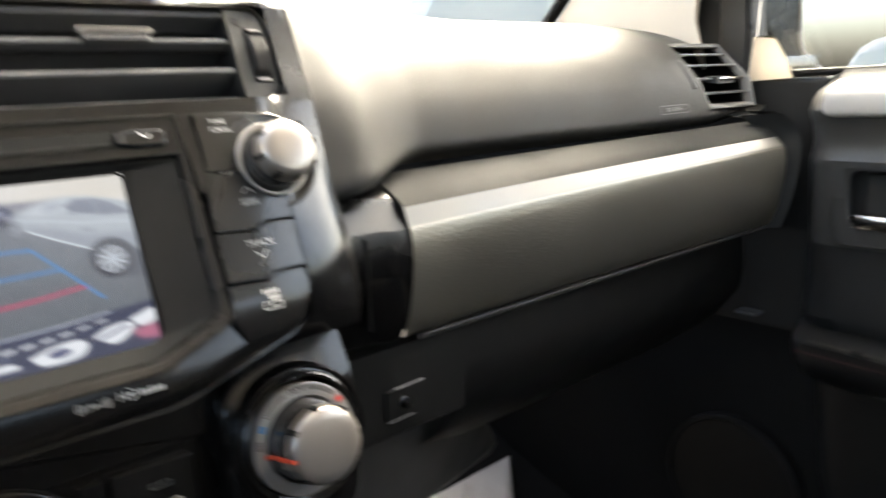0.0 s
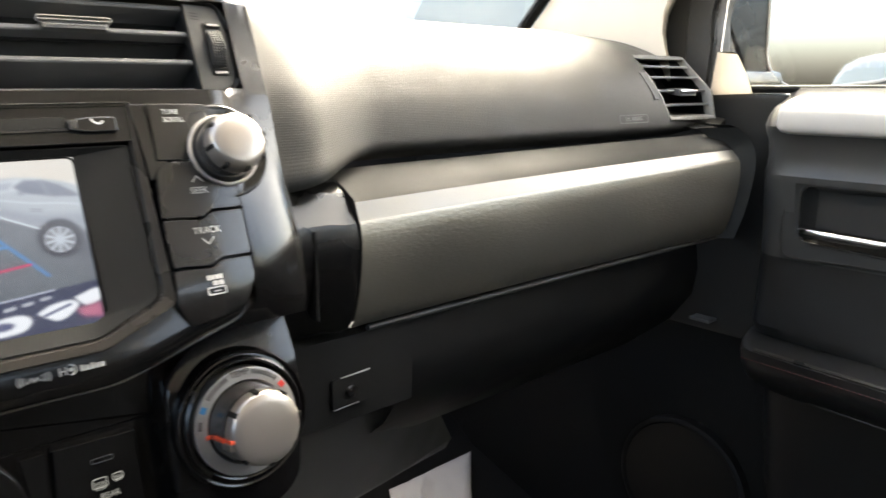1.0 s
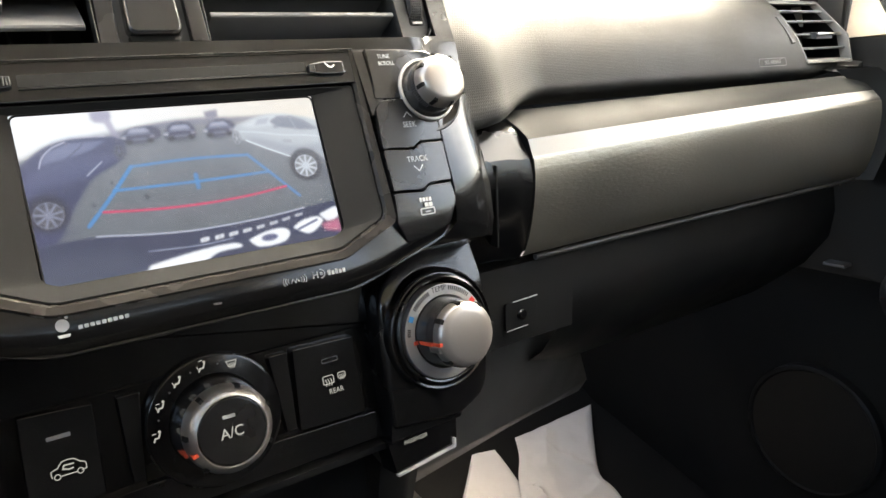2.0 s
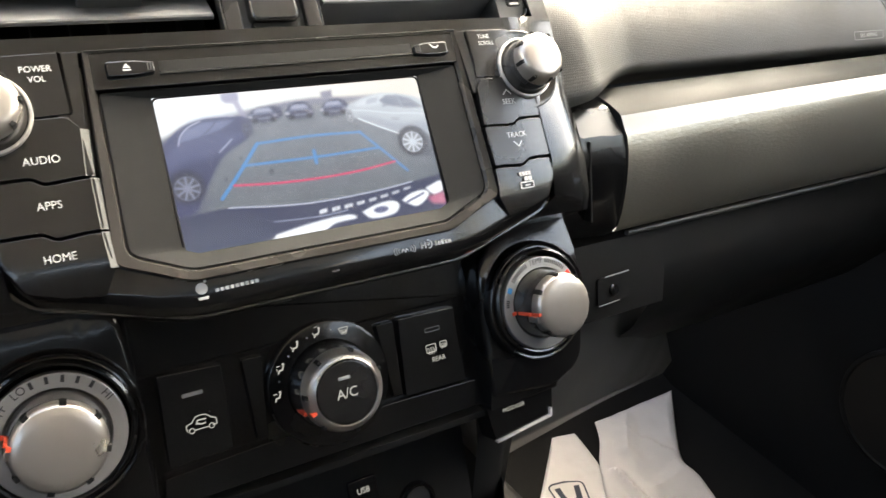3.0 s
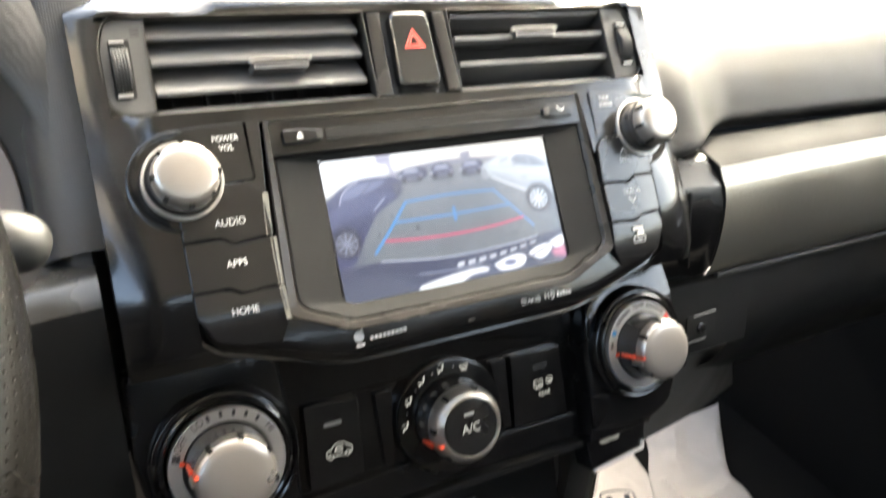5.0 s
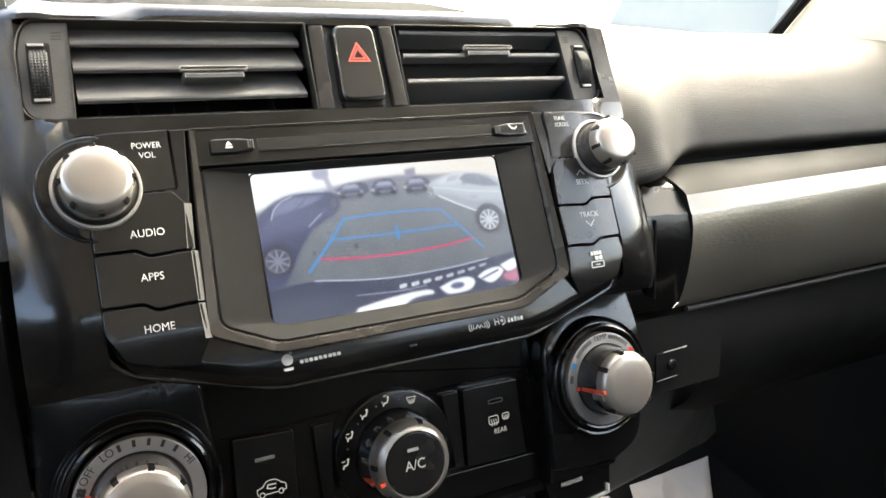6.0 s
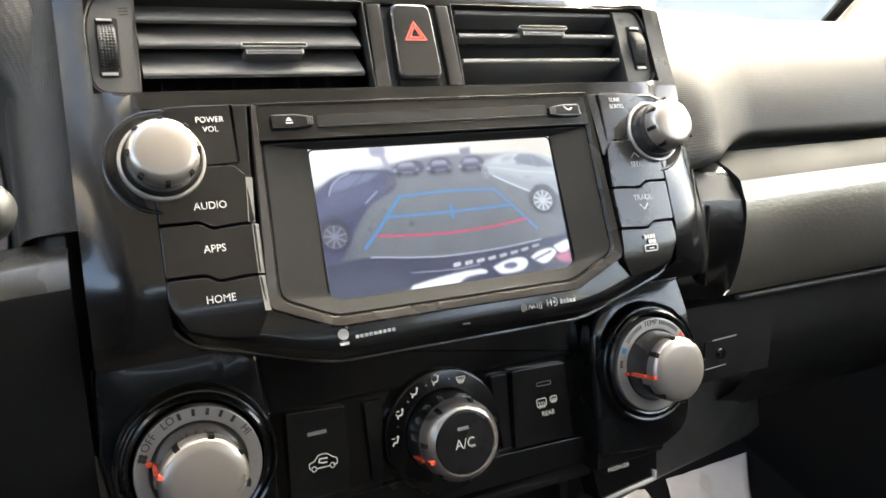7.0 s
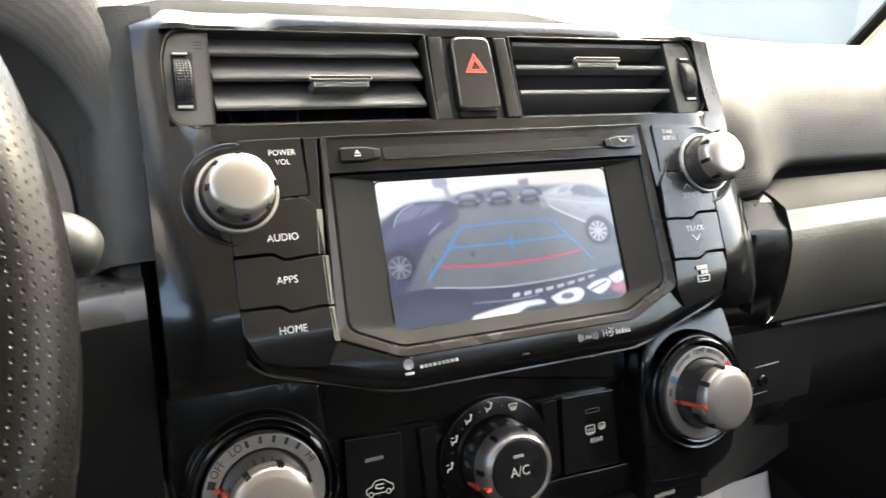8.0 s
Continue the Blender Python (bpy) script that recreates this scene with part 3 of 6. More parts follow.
# ---------------------------------------------------------------- centre panel
def bezel_w(u, v):
    """How far the gloss surround stands out: flat in the middle, rolled back at its sides and top."""
    a = max(0.0, (abs(u) - 137) / 31)
    crease = float(np.interp(abs(u), (103, 109), (123.5, 118.5)))
    vent = max(0.0, min(1.0, (v - 65.5) / 3.5))
    side = max(0.0, min(1.0, (abs(u) - 137) / 12))
    side = side * side * (3 - 2 * side)
    slow = max(0.0, min(1.0, (v + 15) / 115))
    slow = slow * slow * (3 - 2 * slow)
    vent += (0.75 * slow - vent) * side
    low = max(0.0, -22 - v)
    return 5.5 - 12.0 * vent - (7.0 if u < 0 else 9.0 - 6.0 * max(0.0, min(1.0, (v - 25) / 40))) * a ** 2.2 - 1.0 * max(0.0, v - crease) - 0.013 * low * low * min(1.0, max(0.0, (abs(u) - 80) / 40))


center_panel = thing("center_panel", (0, 0.02, 1.2), "gloss black surround of the centre controls", "panel")
us = [-168, -165, -162, -159, -156, -153, -150, -146, -142.5, -139, -131, -123, -115, -107, -101, -60, -26, 0, 26, 60, 101, 107, 115, 123, 131, 139, 142.5, 146, 150, 153, 156, 159, 162, 165, 168]
vs = [-66, -60, -54, -48, -40, -20, -10, 0, 10, 20, 30, 40, 50, 58, 62, 65.5, 67.2, 69, 80, 92, 104, 116, 118.5, 121.5, 124, 126.5]
def bezel_hole(u, v):
    if 69 < v < 116 and 26 < abs(u) < 156:
        return True
    if 69 < v < 116 and abs(u) < 26:
        return True
    return -66 < v < 58 and abs(u) < 137


bm = bmesh.new()
grid = {}
for i, u in enumerate(us):
    for j, v in enumerate(vs):
        vv = max(v, -50) if abs(u) >= 139 else v
        if v >= 117:
            vv = v + (4.6 if 106 < abs(u) < 155 else 0) * (v - 118.5) / 8.0 - max(0, abs(u) - 156) * 0.25
        uu = u if u < 159 else 159 + (u - 159) * 1.25
        if abs(u) == 139:
            uu = math.copysign(float(np.interp(vv, (-66, -60, -54, -48, -40, -28, 56, 62), (70, 86, 104, 127, 136.5, 137.6, 137.6, 139))), u)
        grid[i, j] = bm.verts.new(FACE @ Vector((uu, vv, bezel_w(uu, vv))))
for i in range(len(us) - 1):
    for j in range(len(vs) - 1):
        if not bezel_hole((us[i] + us[i + 1]) / 2, (vs[j] + vs[j + 1]) / 2):
            bm.faces.new((grid[i, j], grid[i + 1, j], grid[i + 1, j + 1], grid[i, j + 1]))
bmesh.ops.remove_doubles(bm, verts=bm.verts, dist=0.0003)
bmesh.ops.recalc_face_normals(bm, faces=bm.faces)
# returns into the dash at the outer rim and inside the openings
ext = bmesh.ops.extrude_edge_only(bm, edges=[e for e in bm.edges if e.is_boundary])
inward = FACE.to_3x3() @ Vector((0, 0, -1))
inward.normalize()
for e in ext["geom"]:
    if isinstance(e, bmesh.types.BMVert):
        e.co += inward * 0.045
part("surround", bm, GLOSS, center_panel, "", 40)
for cu, cv in ((-132.5, 34.2), (133.6, 34.4)):
    part("knob_recess", lathe(cu, cv, [(23.6, 3.0), (23.4, 5.3), (22.8, 5.7), (22.2, 5.6), (20.8, 5.0), (18.0, 4.7), (16.0, 4.5)], FACE, 64), GLOSS, center_panel, "gloss black dish round the knob", 50)


def vent_unit(sx):
    """One face vent: housing, angled slats, chromed tab, thumb wheel in its plate."""
    v = thing("air_vent", FACE @ Vector((91 * sx, 92, -10)), "black slatted air vent with a chrome-edged tab", "air vent", "centre air vents")
    X = lambda pts: [(u * sx, w) for u, w in pts]
    outer = rounded(X([(25, 68.5), (157, 68.5), (157, 104), (152, 116.5), (25, 116.5)]), [1, 11, 9, 6, 1])
    inner = rounded(X([(29, 70.5), (135.5, 70.5), (135.5, 100), (134, 115), (25.5, 115)]), [1, 1, 1, 1, 1])
    part("rim", ring(outer, inset(outer, 0.6), -14, -5.6, 0.25), KEYEDGE, v, "thin bright rim")
    part("plate_edge", stroke([(136.4 * sx, 70.5), (135.0 * sx, 115)], 0.5, -7.3, FACE, 0.5), KEYEDGE, v, "thin bright plate edge")
    tunnel = [(25.4, 69.6), (136, 69.6), (134.5, 116), (25.4, 116)]
    body = stack([[(a * sx, b, w) for a, b in tunnel] for w in (-9, -45)], FACE, False, True)
    bmesh.ops.solidify(body, geom=body.faces[:], thickness=0.0008)
    part("housing", body, VENTIN, v)
    part("lower_lip", loft([[FACE @ Vector((u * sx, b, w)) for b, w in ((69.8, -9.5), (71.6, -11.0), (74.2, -16.5), (75.0, -24.0))] for u in (26, 60, 100, 135)]), SLAT, v, "", 50)
    part("corner_filler", plate(X([(146, 98), (158, 98), (158, 118), (146, 118)])[::sx], -20, -8.2, 0.3), GLOSS, v)
    # plate with the thumb wheel
    pl = rounded(X([(136, 70), (156, 70), (156, 103), (151.5, 115.5), (134.6, 115.5)]), [1, 10, 8, 5, 1])
    slot = rounded(X([(143.2, 77.5), (152.6, 77.5), (152.0, 105.5), (142.6, 105.5)]), 1.2)
    part("wheel_plate", plate(pl, -16, -7.2, 0.8), MATTE, v)
    part("wheel_well", plate(slot, -9, -6.9, 0.15), DEEP, v)
    bms = []
    for k in range(-13, 14):
        a = radians(k * 6.2)
        cv, cw = 91.5 + 13.2 * math.sin(a), -15.5 + 13.2 * math.cos(a)
        for t in range(5):
            u0 = (144.6 + t * 1.35) * sx
            bms.append(plate(rect(min(u0, u0 + 1.0 * sx), -0.55, max(u0, u0 + 1.0 * sx), 0.55), -1.2, 0.55, 0.25, FACE @ Matrix.Translation((0, cv, cw)) @ Matrix.Rotation(-a, 4, 'X')))
    drum = stack([[(144.0 * sx, 91.5 + 13 * math.sin(q), -15.5 + 13 * math.cos(q)) for q in [2 * math.pi * i / 40 for i in range(40)]],
                  [(151.4 * sx, 91.5 + 13 * math.sin(q), -15.5 + 13 * math.cos(q)) for q in [2 * math.pi * i / 40 for i in range(40)]]], FACE)
    wheel = part("thumb_wheel", drum, KNURL, v, "knurled black thumb wheel")
    part("ribbing", join(*bms), KNURL, wheel)
    for v0, v1, w1 in ((103.6, 104.8, -5.9), (78.2, 79.6, -6.2)):
        part("mark", plate(rect(min(145 * sx, 151.4 * sx), v0, max(145 * sx, 151.4 * sx), v1), -8, w1, 0.25), RINGS, wheel)
    part("plate_lines", join(*[stroke([(137.8 * sx, 107.5 + i * 1.5), (141.6 * sx, 107.2 + i * 1.5)], 0.4, -7.2, FACE, 0.1) for i in range(3)]), DEEP, v)
    # slats
    tip = -54 if sx < 0 else 14
    heights = (79.5, 94.0, 106.5) if sx < 0 else (85.0, 99.8, 113.4)
    for h in heights:
        prof = [(-8.8, -0.8), (-8.6, 0.8), (-9.4, 1.5), (-12, 1.5), (-32, 0.8), (-33, 0.0), (-32, -0.8), (-12, -1.4), (-9.4, -1.5)]
        rot = Matrix.Translation((0, h, -10)) @ Matrix.Rotation(radians(-tip), 4, 'X') @ Matrix.Translation((0, 0, 10))
        part("slat", stack([[(29.0 * sx if sx > 0 else -29.0, y, w) for w, y in prof], [(134.5 * sx, y, w) for w, y in prof]], FACE @ rot), SLAT, v)
    for k in range(6):
        uu = (40 + k * 17) * sx
        part("vane", plate(rect(uu - 0.6, 71, uu + 0.6, 115), -42, -32, 0.2), VENTIN, v)
    c, h = (-74, 90.3) if sx < 0 else (81.8, 101.2)
    lip = rounded(rect(c - 16, h + 0.6, c + 16, h + 2.9), 1.0)
    tab = part("tab", plate(rounded(rect(c - 14, h - 2.8, c + 14, h + 2.2), 1.0), -24, -5.2, 0.6), SLAT, v)
    part("tab_rim", join(ring(lip, inset(lip, 0.55), -7, -4.2, 0.2), stroke([(c - 13.6, h - 0.6), (c - 13.6, h - 2.4)], 0.5, -5.3, FACE, 0.3), stroke([(c + 13.6, h - 0.2), (c + 13.6, h - 2.4)], 0.7, -5.3, FACE, 0.3), stroke([(c - 13.6, h - 0.9), (c + 13.6, h - 0.9)], 0.35, -5.3, FACE, 0.3)), RINGS, tab, "bright chromed edging")
    return v


part("side_filler", loft([[FACE @ Vector((u, v, w)) for u, w in ((-196, -70), (-194, -42), (-191, -31), (-186, -23), (-178, -18), (-170, -16), (-158, -16), (-158, -62))] for v in range(12, 133, 6)]), PADL, center_panel, "grained side of the dash", 40)
vent_unit(-1)
vent_unit(1)

hazard_button = thing("hazard_button", FACE @ Vector((0, 92, -6)), "black hazard light button with a lit red triangle", "button")
hp = rounded([(-25.5, 69), (25.5, 69), (24.5, 116), (-24.5, 116)], 1)
part("bracket", plate(hp, -22, -9.5, 0.8), MATTE, hazard_button)
for s in (-1, 1):
    part("side_rib", plate([(s * 16.5, 69.8), (s * 25, 69.8), (s * 23.5, 115.5), (s * 15.5, 115.5)][::s], -12, -5.5, 1.2), GUN, hazard_button)
cap_pts = rounded([(-12.6, 73), (12.6, 73), (11.4, 114.5), (-11.4, 114.5)], 5)
loops = [[(u, v, w) for u, v in inset(cap_pts, d)] for d, w in ((0, -10), (0, -4.6), (0.3, -3.6), (1.0, -2.7), (2.0, -2.2))]
bt = part("button_cap", stack(loops, FACE), SATIN, hazard_button)
HAZ = glow("hazard_red", (1.0, 0.17, 0.13), 0.17)
tri = lambda r: [(0.0 + r * math.cos(radians(a)), 97.3 + r * 0.98 * math.sin(radians(a))) for a in (90, 210, 330)]
for r0, r1 in ((7.4, 5.9), (4.6, 3.4)):
    o, i2 = tri(r0), tri(r1)
    part("triangle", ring(o, i2, -2.4, -2.0, 0.05), HAZ, bt, "lit red triangle outline")
part("foot", plate(rounded([(-11, 70.5), (11, 70.5), (12, 73.6), (-12, 73.6)], 1), -12, -6, 0.6), DEEP, hazard_button)

# ---------------------------------------------------------------- head unit
head_unit = thing("head_unit", (0, 0.0, 1.2), "black car stereo with a lit reversing-camera screen and silver knobs", "car stereo")
mir = lambda pts: [(-u, v) for u, v in pts][::-1]
# carrier behind everything, its chin running below the screen
chin = rounded([(-139, 58), (-139, -40), (-128, -47), (-100, -55), (-70, -64), (70, -64), (100, -55), (128, -47), (139, -40), (139, 58)], [2, 14, 8, 10, 8, 8, 10, 8, 14, 2])
part("carrier", plate(chin, -18, -3.0, 0.5), GLOSS, head_unit, "gloss black carrier")
rows = []
for i in range(57):
    u = -138 + 276 * i / 56
    top = float(np.interp(abs(u), (0, 66, 97, 98, 139), (-47, -47, -34.5, -24, -24)))
    bot = float(np.interp(abs(u), (0, 66, 84, 104, 128, 136, 139), (-64, -64, -60.5, -54, -46.5, -40, -34)))
    rows.append([FACE @ Vector(p) for p in ((u, bot, -10), (u, bot, -5.0), (u, bot + 2.0, -2.0), (u, bot + 4.2, -0.4), (u, bot + 7.0, 0.8), (u, min(bot + 10.5, top - 2), 1.6), (u, top, 1.9), (u, top, -4))])
part("chin", loft(rows), GLOSS, head_unit, "gloss black chin below the screen", 50)
# bright chamfered frame round the display
outer = rounded([(-92.2, 59.2), (-97.3, -35.0), (-68, -47.8), (64, -48.2), (97.3, -34.0), (94.5, 60.2)], [1, 4, 4, 4, 4, 1], 4)
inner = rounded([(-88.4, 56.5), (-91.2, -31.5), (-66.5, -42.8), (62.5, -43.0), (91.2, -30.5), (91, 57.2)], [1, 5, 4, 4, 5, 1], 4)
lift = lambda q, w: [(u, v, w) for u, v in q]
bm = stack([lift(outer, 0.5), lift(outer, 5.2), lift(inset(outer, 0.6), 5.9), lift(inset(inner, -1.2), 5.2), lift(inner, 3.2), lift(inner, 0.5)], FACE, False, False)
part("display_frame", bm, GUN, head_unit, "dark metallic chamfered frame", 25)
# face plate: slot strip on top, recessed screen surround below
part("slot_strip", plate(rounded([(-90.5, 41.2), (92.6, 41.8), (93.6, 59.3), (-91.8, 58.4)], 0.8), 0.5, 5.0, 0.6), SATIN, head_unit)
part("disc_slot", plate(rounded([(-62, 47.4), (66, 48.6), (66, 53.6), (-62, 52.6)], 1.0), 4.2, 5.2, 0.1), SURR, head_unit, "dark disc slot")
part("slot_lip", plate([(-62, 46.2), (88, 47.4), (88, 48.3), (-62, 47.1)], 4.6, 5.7, 0.2), SATIN, head_unit)
sur = rounded([(-88.6, 40.4), (-91.0, -31.2), (-66.4, -42.6), (62.4, -42.8), (91.0, -30.2), (90.4, 40.8)], [2, 5, 4, 4, 5, 2], 4)
scr_open = rounded([(-67.6, 37.4), (-68.6, -32.6), (-62, -35.6), (62, -35.6), (68.6, -32.6), (67.6, 37.4)], [1, 3, 2, 2, 3, 1], 4)
bm = stack([lift(sur, 0.4), lift(sur, 3.3), lift(inset(sur, 0.7), 3.6), lift(scr_open, 1.0), lift(scr_open, -0.6)], FACE, False, False)
part("screen_surround", bm, SURR, head_unit, "matt black sloping screen surround", 25)

# display picture: the reversing camera's view, laid out as soft colours on the lit panel
SCREEN_U, SCREEN_V, CELL = 67.6, 37.5, 0.4
NU, NV = int(2 * SCREEN_U / CELL) + 1, int(2 * SCREEN_V / CELL) + 1
PU, PV = np.meshgrid(np.linspace(-SCREEN_U, SCREEN_U, NU), np.linspace(-SCREEN_V, SCREEN_V, NV))
view = np.zeros((NV, NU, 3))


def flowing(pts, n=4):
    return [(q.x, q.y) for q in curve([(u, v, 0) for u, v in pts], n)]


def soften(a, r):
    """Blurs a mask by about r millimetres."""
    k = np.exp(-0.5 * (np.arange(-12, 13) * CELL / max(r, 0.05)) ** 2)
    k /= k.sum()
    for axis in (0, 1):
        pad_by = [(12, 12) if i == axis else (0, 0) for i in (0, 1)]
        big = np.pad(a, pad_by, mode="edge")
        a = sum(w * np.take(big, range(i, i + a.shape[axis]), axis) for i, w in enumerate(k))
    return a


def cover(pts):
    """How much of each cell a polygon covers."""
    total = np.zeros(PU.shape)
    for du, dv in ((-0.13, -0.13), (0.13, -0.13), (-0.13, 0.13), (0.13, 0.13)):
        odd = np.zeros(PU.shape, bool)
        for (x0, y0), (x1, y1) in zip(pts, pts[1:] + pts[:1]):
            if y0 != y1:
                odd ^= ((y0 > PV + dv) != (y1 > PV + dv)) & (PU + du < (x1 - x0) * (PV + dv - y0) / (y1 - y0) + x0)
        total += odd / 4
    return total


def tint(mask, color, amount=1.0):
    global view
    a = (mask * amount)[..., None]
    view = view * (1 - a) + np.array(color) * a


def shape(pts, color, soft=0.45, amount=1.0):
    tint(soften(cover(pts), soft), color, amount)


def trace(pts, width, color, soft=0.35, amount=1.0):
    """A line of the picture."""
    d = np.full(PU.shape, 1e9)
    for (x0, y0), (x1, y1) in zip(pts, pts[1:]):
        k = np.clip(((PU - x0) * (x1 - x0) + (PV - y0) * (y1 - y0)) / max(1e-6, (x1 - x0) ** 2 + (y1 - y0) ** 2), 0, 1)
        d = np.minimum(d, np.hypot(PU - x0 - k * (x1 - x0), PV - y0 - k * (y1 - y0)))
    tint(np.clip((width / 2 - d) / (2 * soft) + 0.5, 0, 1), color, amount)


def ellipse(cu, cv, ru, rv, n=26):
    return [(cu + ru * math.cos(2 * math.pi * i / n), cv + rv * math.sin(2 * math.pi * i / n)) for i in range(n)]


def mottle(scale, seed):
    rng = np.random.RandomState(seed)
    return soften(rng.rand(NV, NU), scale) * 2 * scale / CELL - scale / CELL


# asphalt, paler and bluer far off
far = np.clip((PV + 22) / 50, 0, 1)[..., None]
view[:] = (0.155, 0.17, 0.195) * (1 - far) + np.array((0.225, 0.235, 0.265)) * far
view *= (1 + 0.10 * np.clip(mottle(0.5, 3), -1, 1) + 0.16 * np.clip(mottle(2.2, 4), -1, 1))[..., None]
SKY_LINE = flowing([(-67.6, 18), (-55, 23), (-36, 27), (-20, 28.5), (0, 29.5), (22, 29.2), (40, 28), (67.6, 24)])
shape(SKY_LINE + [(68, 38), (-68, 38)], (0.88, 0.84, 0.82), 0.9)
tint(soften(cover([(-10, 26), (68, 20), (68, 38), (-10, 38)]), 3.5) * np.clip((PV - 24) / 4, 0, 1) * np.clip((PU + 5) / 60, 0, 1), (0.80, 0.66, 0.50), 0.7)
tint(np.clip((-14 - PU) / 40, 0, 1) * np.clip((PV - 18) / 9, 0, 1), (0.98, 0.97, 1.0), 0.9)
# far edge of the lot: hedge, lamp sign, parked cars
shape(flowing([(-30, 26.6), (-14, 29.4), (-2, 30.6), (12, 30.8), (26, 29.8), (40, 29.6), (46, 28)]) + flowing([(40, 26.5), (24, 27.0), (-3, 27.2), (-29, 24.5)]), (0.20, 0.20, 0.27), 0.7, 0.85)
shape([(-36.7, 37), (-29.1, 37), (-29.0, 32), (-26.8, 24), (-29, 23), (-32.0, 31.5), (-36, 32)], (0.40, 0.37, 0.48), 0.5, 0.9)
shape([(-37, 36.5), (-28.8, 36.5), (-28.8, 33.4), (-37, 33.0)], (0.36, 0.34, 0.46), 0.5, 0.8)
shape([(11.8, 33.4), (18.2, 34.2), (18.0, 30.4), (12.2, 30.2)], (0.20, 0.19, 0.27), 0.5, 0.9)
shape([(14.2, 30.6), (15.6, 30.6), (15.8, 26.5), (14.6, 26.5)], (0.26, 0.25, 0.33), 0.4, 0.8)
for k, c in enumerate(([(-27.5, 23.2), (-25.5, 26.0), (-21, 28.4), (-13, 28.6), (-9.6, 26.6), (-10, 23.0), (-17.5, 21.2), (-26.5, 21.6)],
                       [(-8.2, 24.3), (-6.4, 27), (-3.2, 29.2), (3, 29.2), (5.8, 26.6), (6.4, 22.8), (4.4, 21.6), (-7.0, 21.8)],
                       [(10.4, 24.4), (12, 27), (16.8, 29.2), (22, 28.8), (25.2, 26.6), (25, 22.6), (15.7, 20.9), (11.0, 22.2)])):
    cx = sum(p[0] for p in c) / len(c)
    shape([(u, v - 1.6) for u, v in c if v < 25] , (0.07, 0.075, 0.10), 0.8, 0.7)
    shape(flowing(c + [c[0]], 3)[:-1], (0.065, 0.07, 0.13), 0.45)
    shape([(cx - 5.0, 25.8), (cx - 3.0, 28.0), (cx + 3.2, 28.1), (cx + 5.0, 26.0)], (0.42, 0.43, 0.54), 0.4, 0.85)
    trace([(cx - 6.4, 25.1), (cx, 25.4), (cx + 6.0, 25.0)], 0.5, (0.22, 0.24, 0.34), 0.3, 0.8)
    shape([(cx - 7.6, 23.7), (cx - 5.6, 23.5), (cx - 5.6, 24.6), (cx - 7.4, 24.8)], (0.62, 0.62, 0.66), 0.3, 0.8)
    shape([(cx + 4.6, 23.3), (cx + 6.6, 23.5), (cx + 6.4, 24.5), (cx + 4.6, 24.3)], (0.5, 0.45, 0.5), 0.3, 0.7)
    shape([(cx - 3.0, 22.5), (cx + 3.0, 22.5), (cx + 3.0, 23.4), (cx - 3.0, 23.4)], (0.25, 0.26, 0.32), 0.3, 0.7)
    for side_u in (-4.6, 4.4):
        shape(ellipse(cx + side_u, 22.0, 1.5, 1.1), (0.03, 0.03, 0.045), 0.3)
# dark blue car beside the bay
BODY = flowing([(-68, 15), (-64.9, 17.4), (-57.9, 22.6), (-48.8, 25.6), (-36.4, 25.8), (-28, 24.6), (-25.6, 19), (-28.6, 14.4), (-41.5, 7.4), (-50, -3.0), (-55, -11), (-60, -17.5), (-68, -18.0)])
shape(BODY[:-8] + [(-48, -12), (-56, -19), (-68, -22)], (0.10, 0.11, 0.16), 1.6, 0.55)
shape(BODY, (0.055, 0.065, 0.15), 0.5)
shape(flowing([(-68, 10), (-60, 14.5), (-48, 17.2), (-33, 17.8), (-28, 16.2), (-41, 9.6), (-52, 0.5), (-58, -6), (-68, -6)]), (0.10, 0.115, 0.22), 1.0, 0.8)
shape(flowing([(-68, 2), (-60, 6), (-50, 7), (-43, 8.4), (-50, -1.0), (-56, -9), (-68, -12)]), (0.05, 0.06, 0.13), 1.3, 0.8)
shape([(-60.2, 15.6), (-55.9, 21.1), (-47.9, 23.8), (-33.0, 23.8), (-40.2, 19.9), (-49.3, 17.5)], (0.19, 0.21, 0.34), 0.5, 0.9)
trace(flowing([(-60.4, 14.4), (-58.6, 18.6), (-54.5, 22.4), (-49, 24.6)]), 0.55, (0.60, 0.60, 0.72), 0.3, 0.85)
trace(flowing([(-54, 25.0), (-44, 26.4), (-33, 25.8)]), 0.7, (0.55, 0.56, 0.68), 0.4, 0.7)
trace([(-43, 9.2), (-36.3, 14.6)], 0.6, (0.50, 0.52, 0.62), 0.3, 0.8)
trace([(-49.5, 17.3), (-44, 21.5), (-42, 23.6)], 0.7, (0.06, 0.07, 0.15), 0.3, 0.8)


def shown_wheel(cu, cv, ru, rv, spokes, rim_color, soft=0.3):
    """A wheel in the picture: tyre, rim, spokes and hub."""
    shape(ellipse(cu, cv, ru, rv), (0.045, 0.046, 0.07), soft)
    shape(ellipse(cu, cv, ru * 0.84, rv * 0.84), tuple(c * 0.35 for c in rim_color), soft)
    for k in range(spokes):
        a = 2 * math.pi * k / spokes + 0.2
        trace([(cu + 0.1 * ru * math.cos(a), cv + 0.1 * rv * math.sin(a)), (cu + 0.8 * ru * math.cos(a), cv + 0.8 * rv * math.sin(a))], 0.16 * ru, rim_color, 0.22, 0.95)
    ring_pts = ellipse(cu, cv, ru * 0.84, rv * 0.84)
    trace(ring_pts + ring_pts[:1], 0.5, rim_color, 0.25, 0.7)
    shape(ellipse(cu, cv, ru * 0.2, rv * 0.2, 12), rim_color, soft)


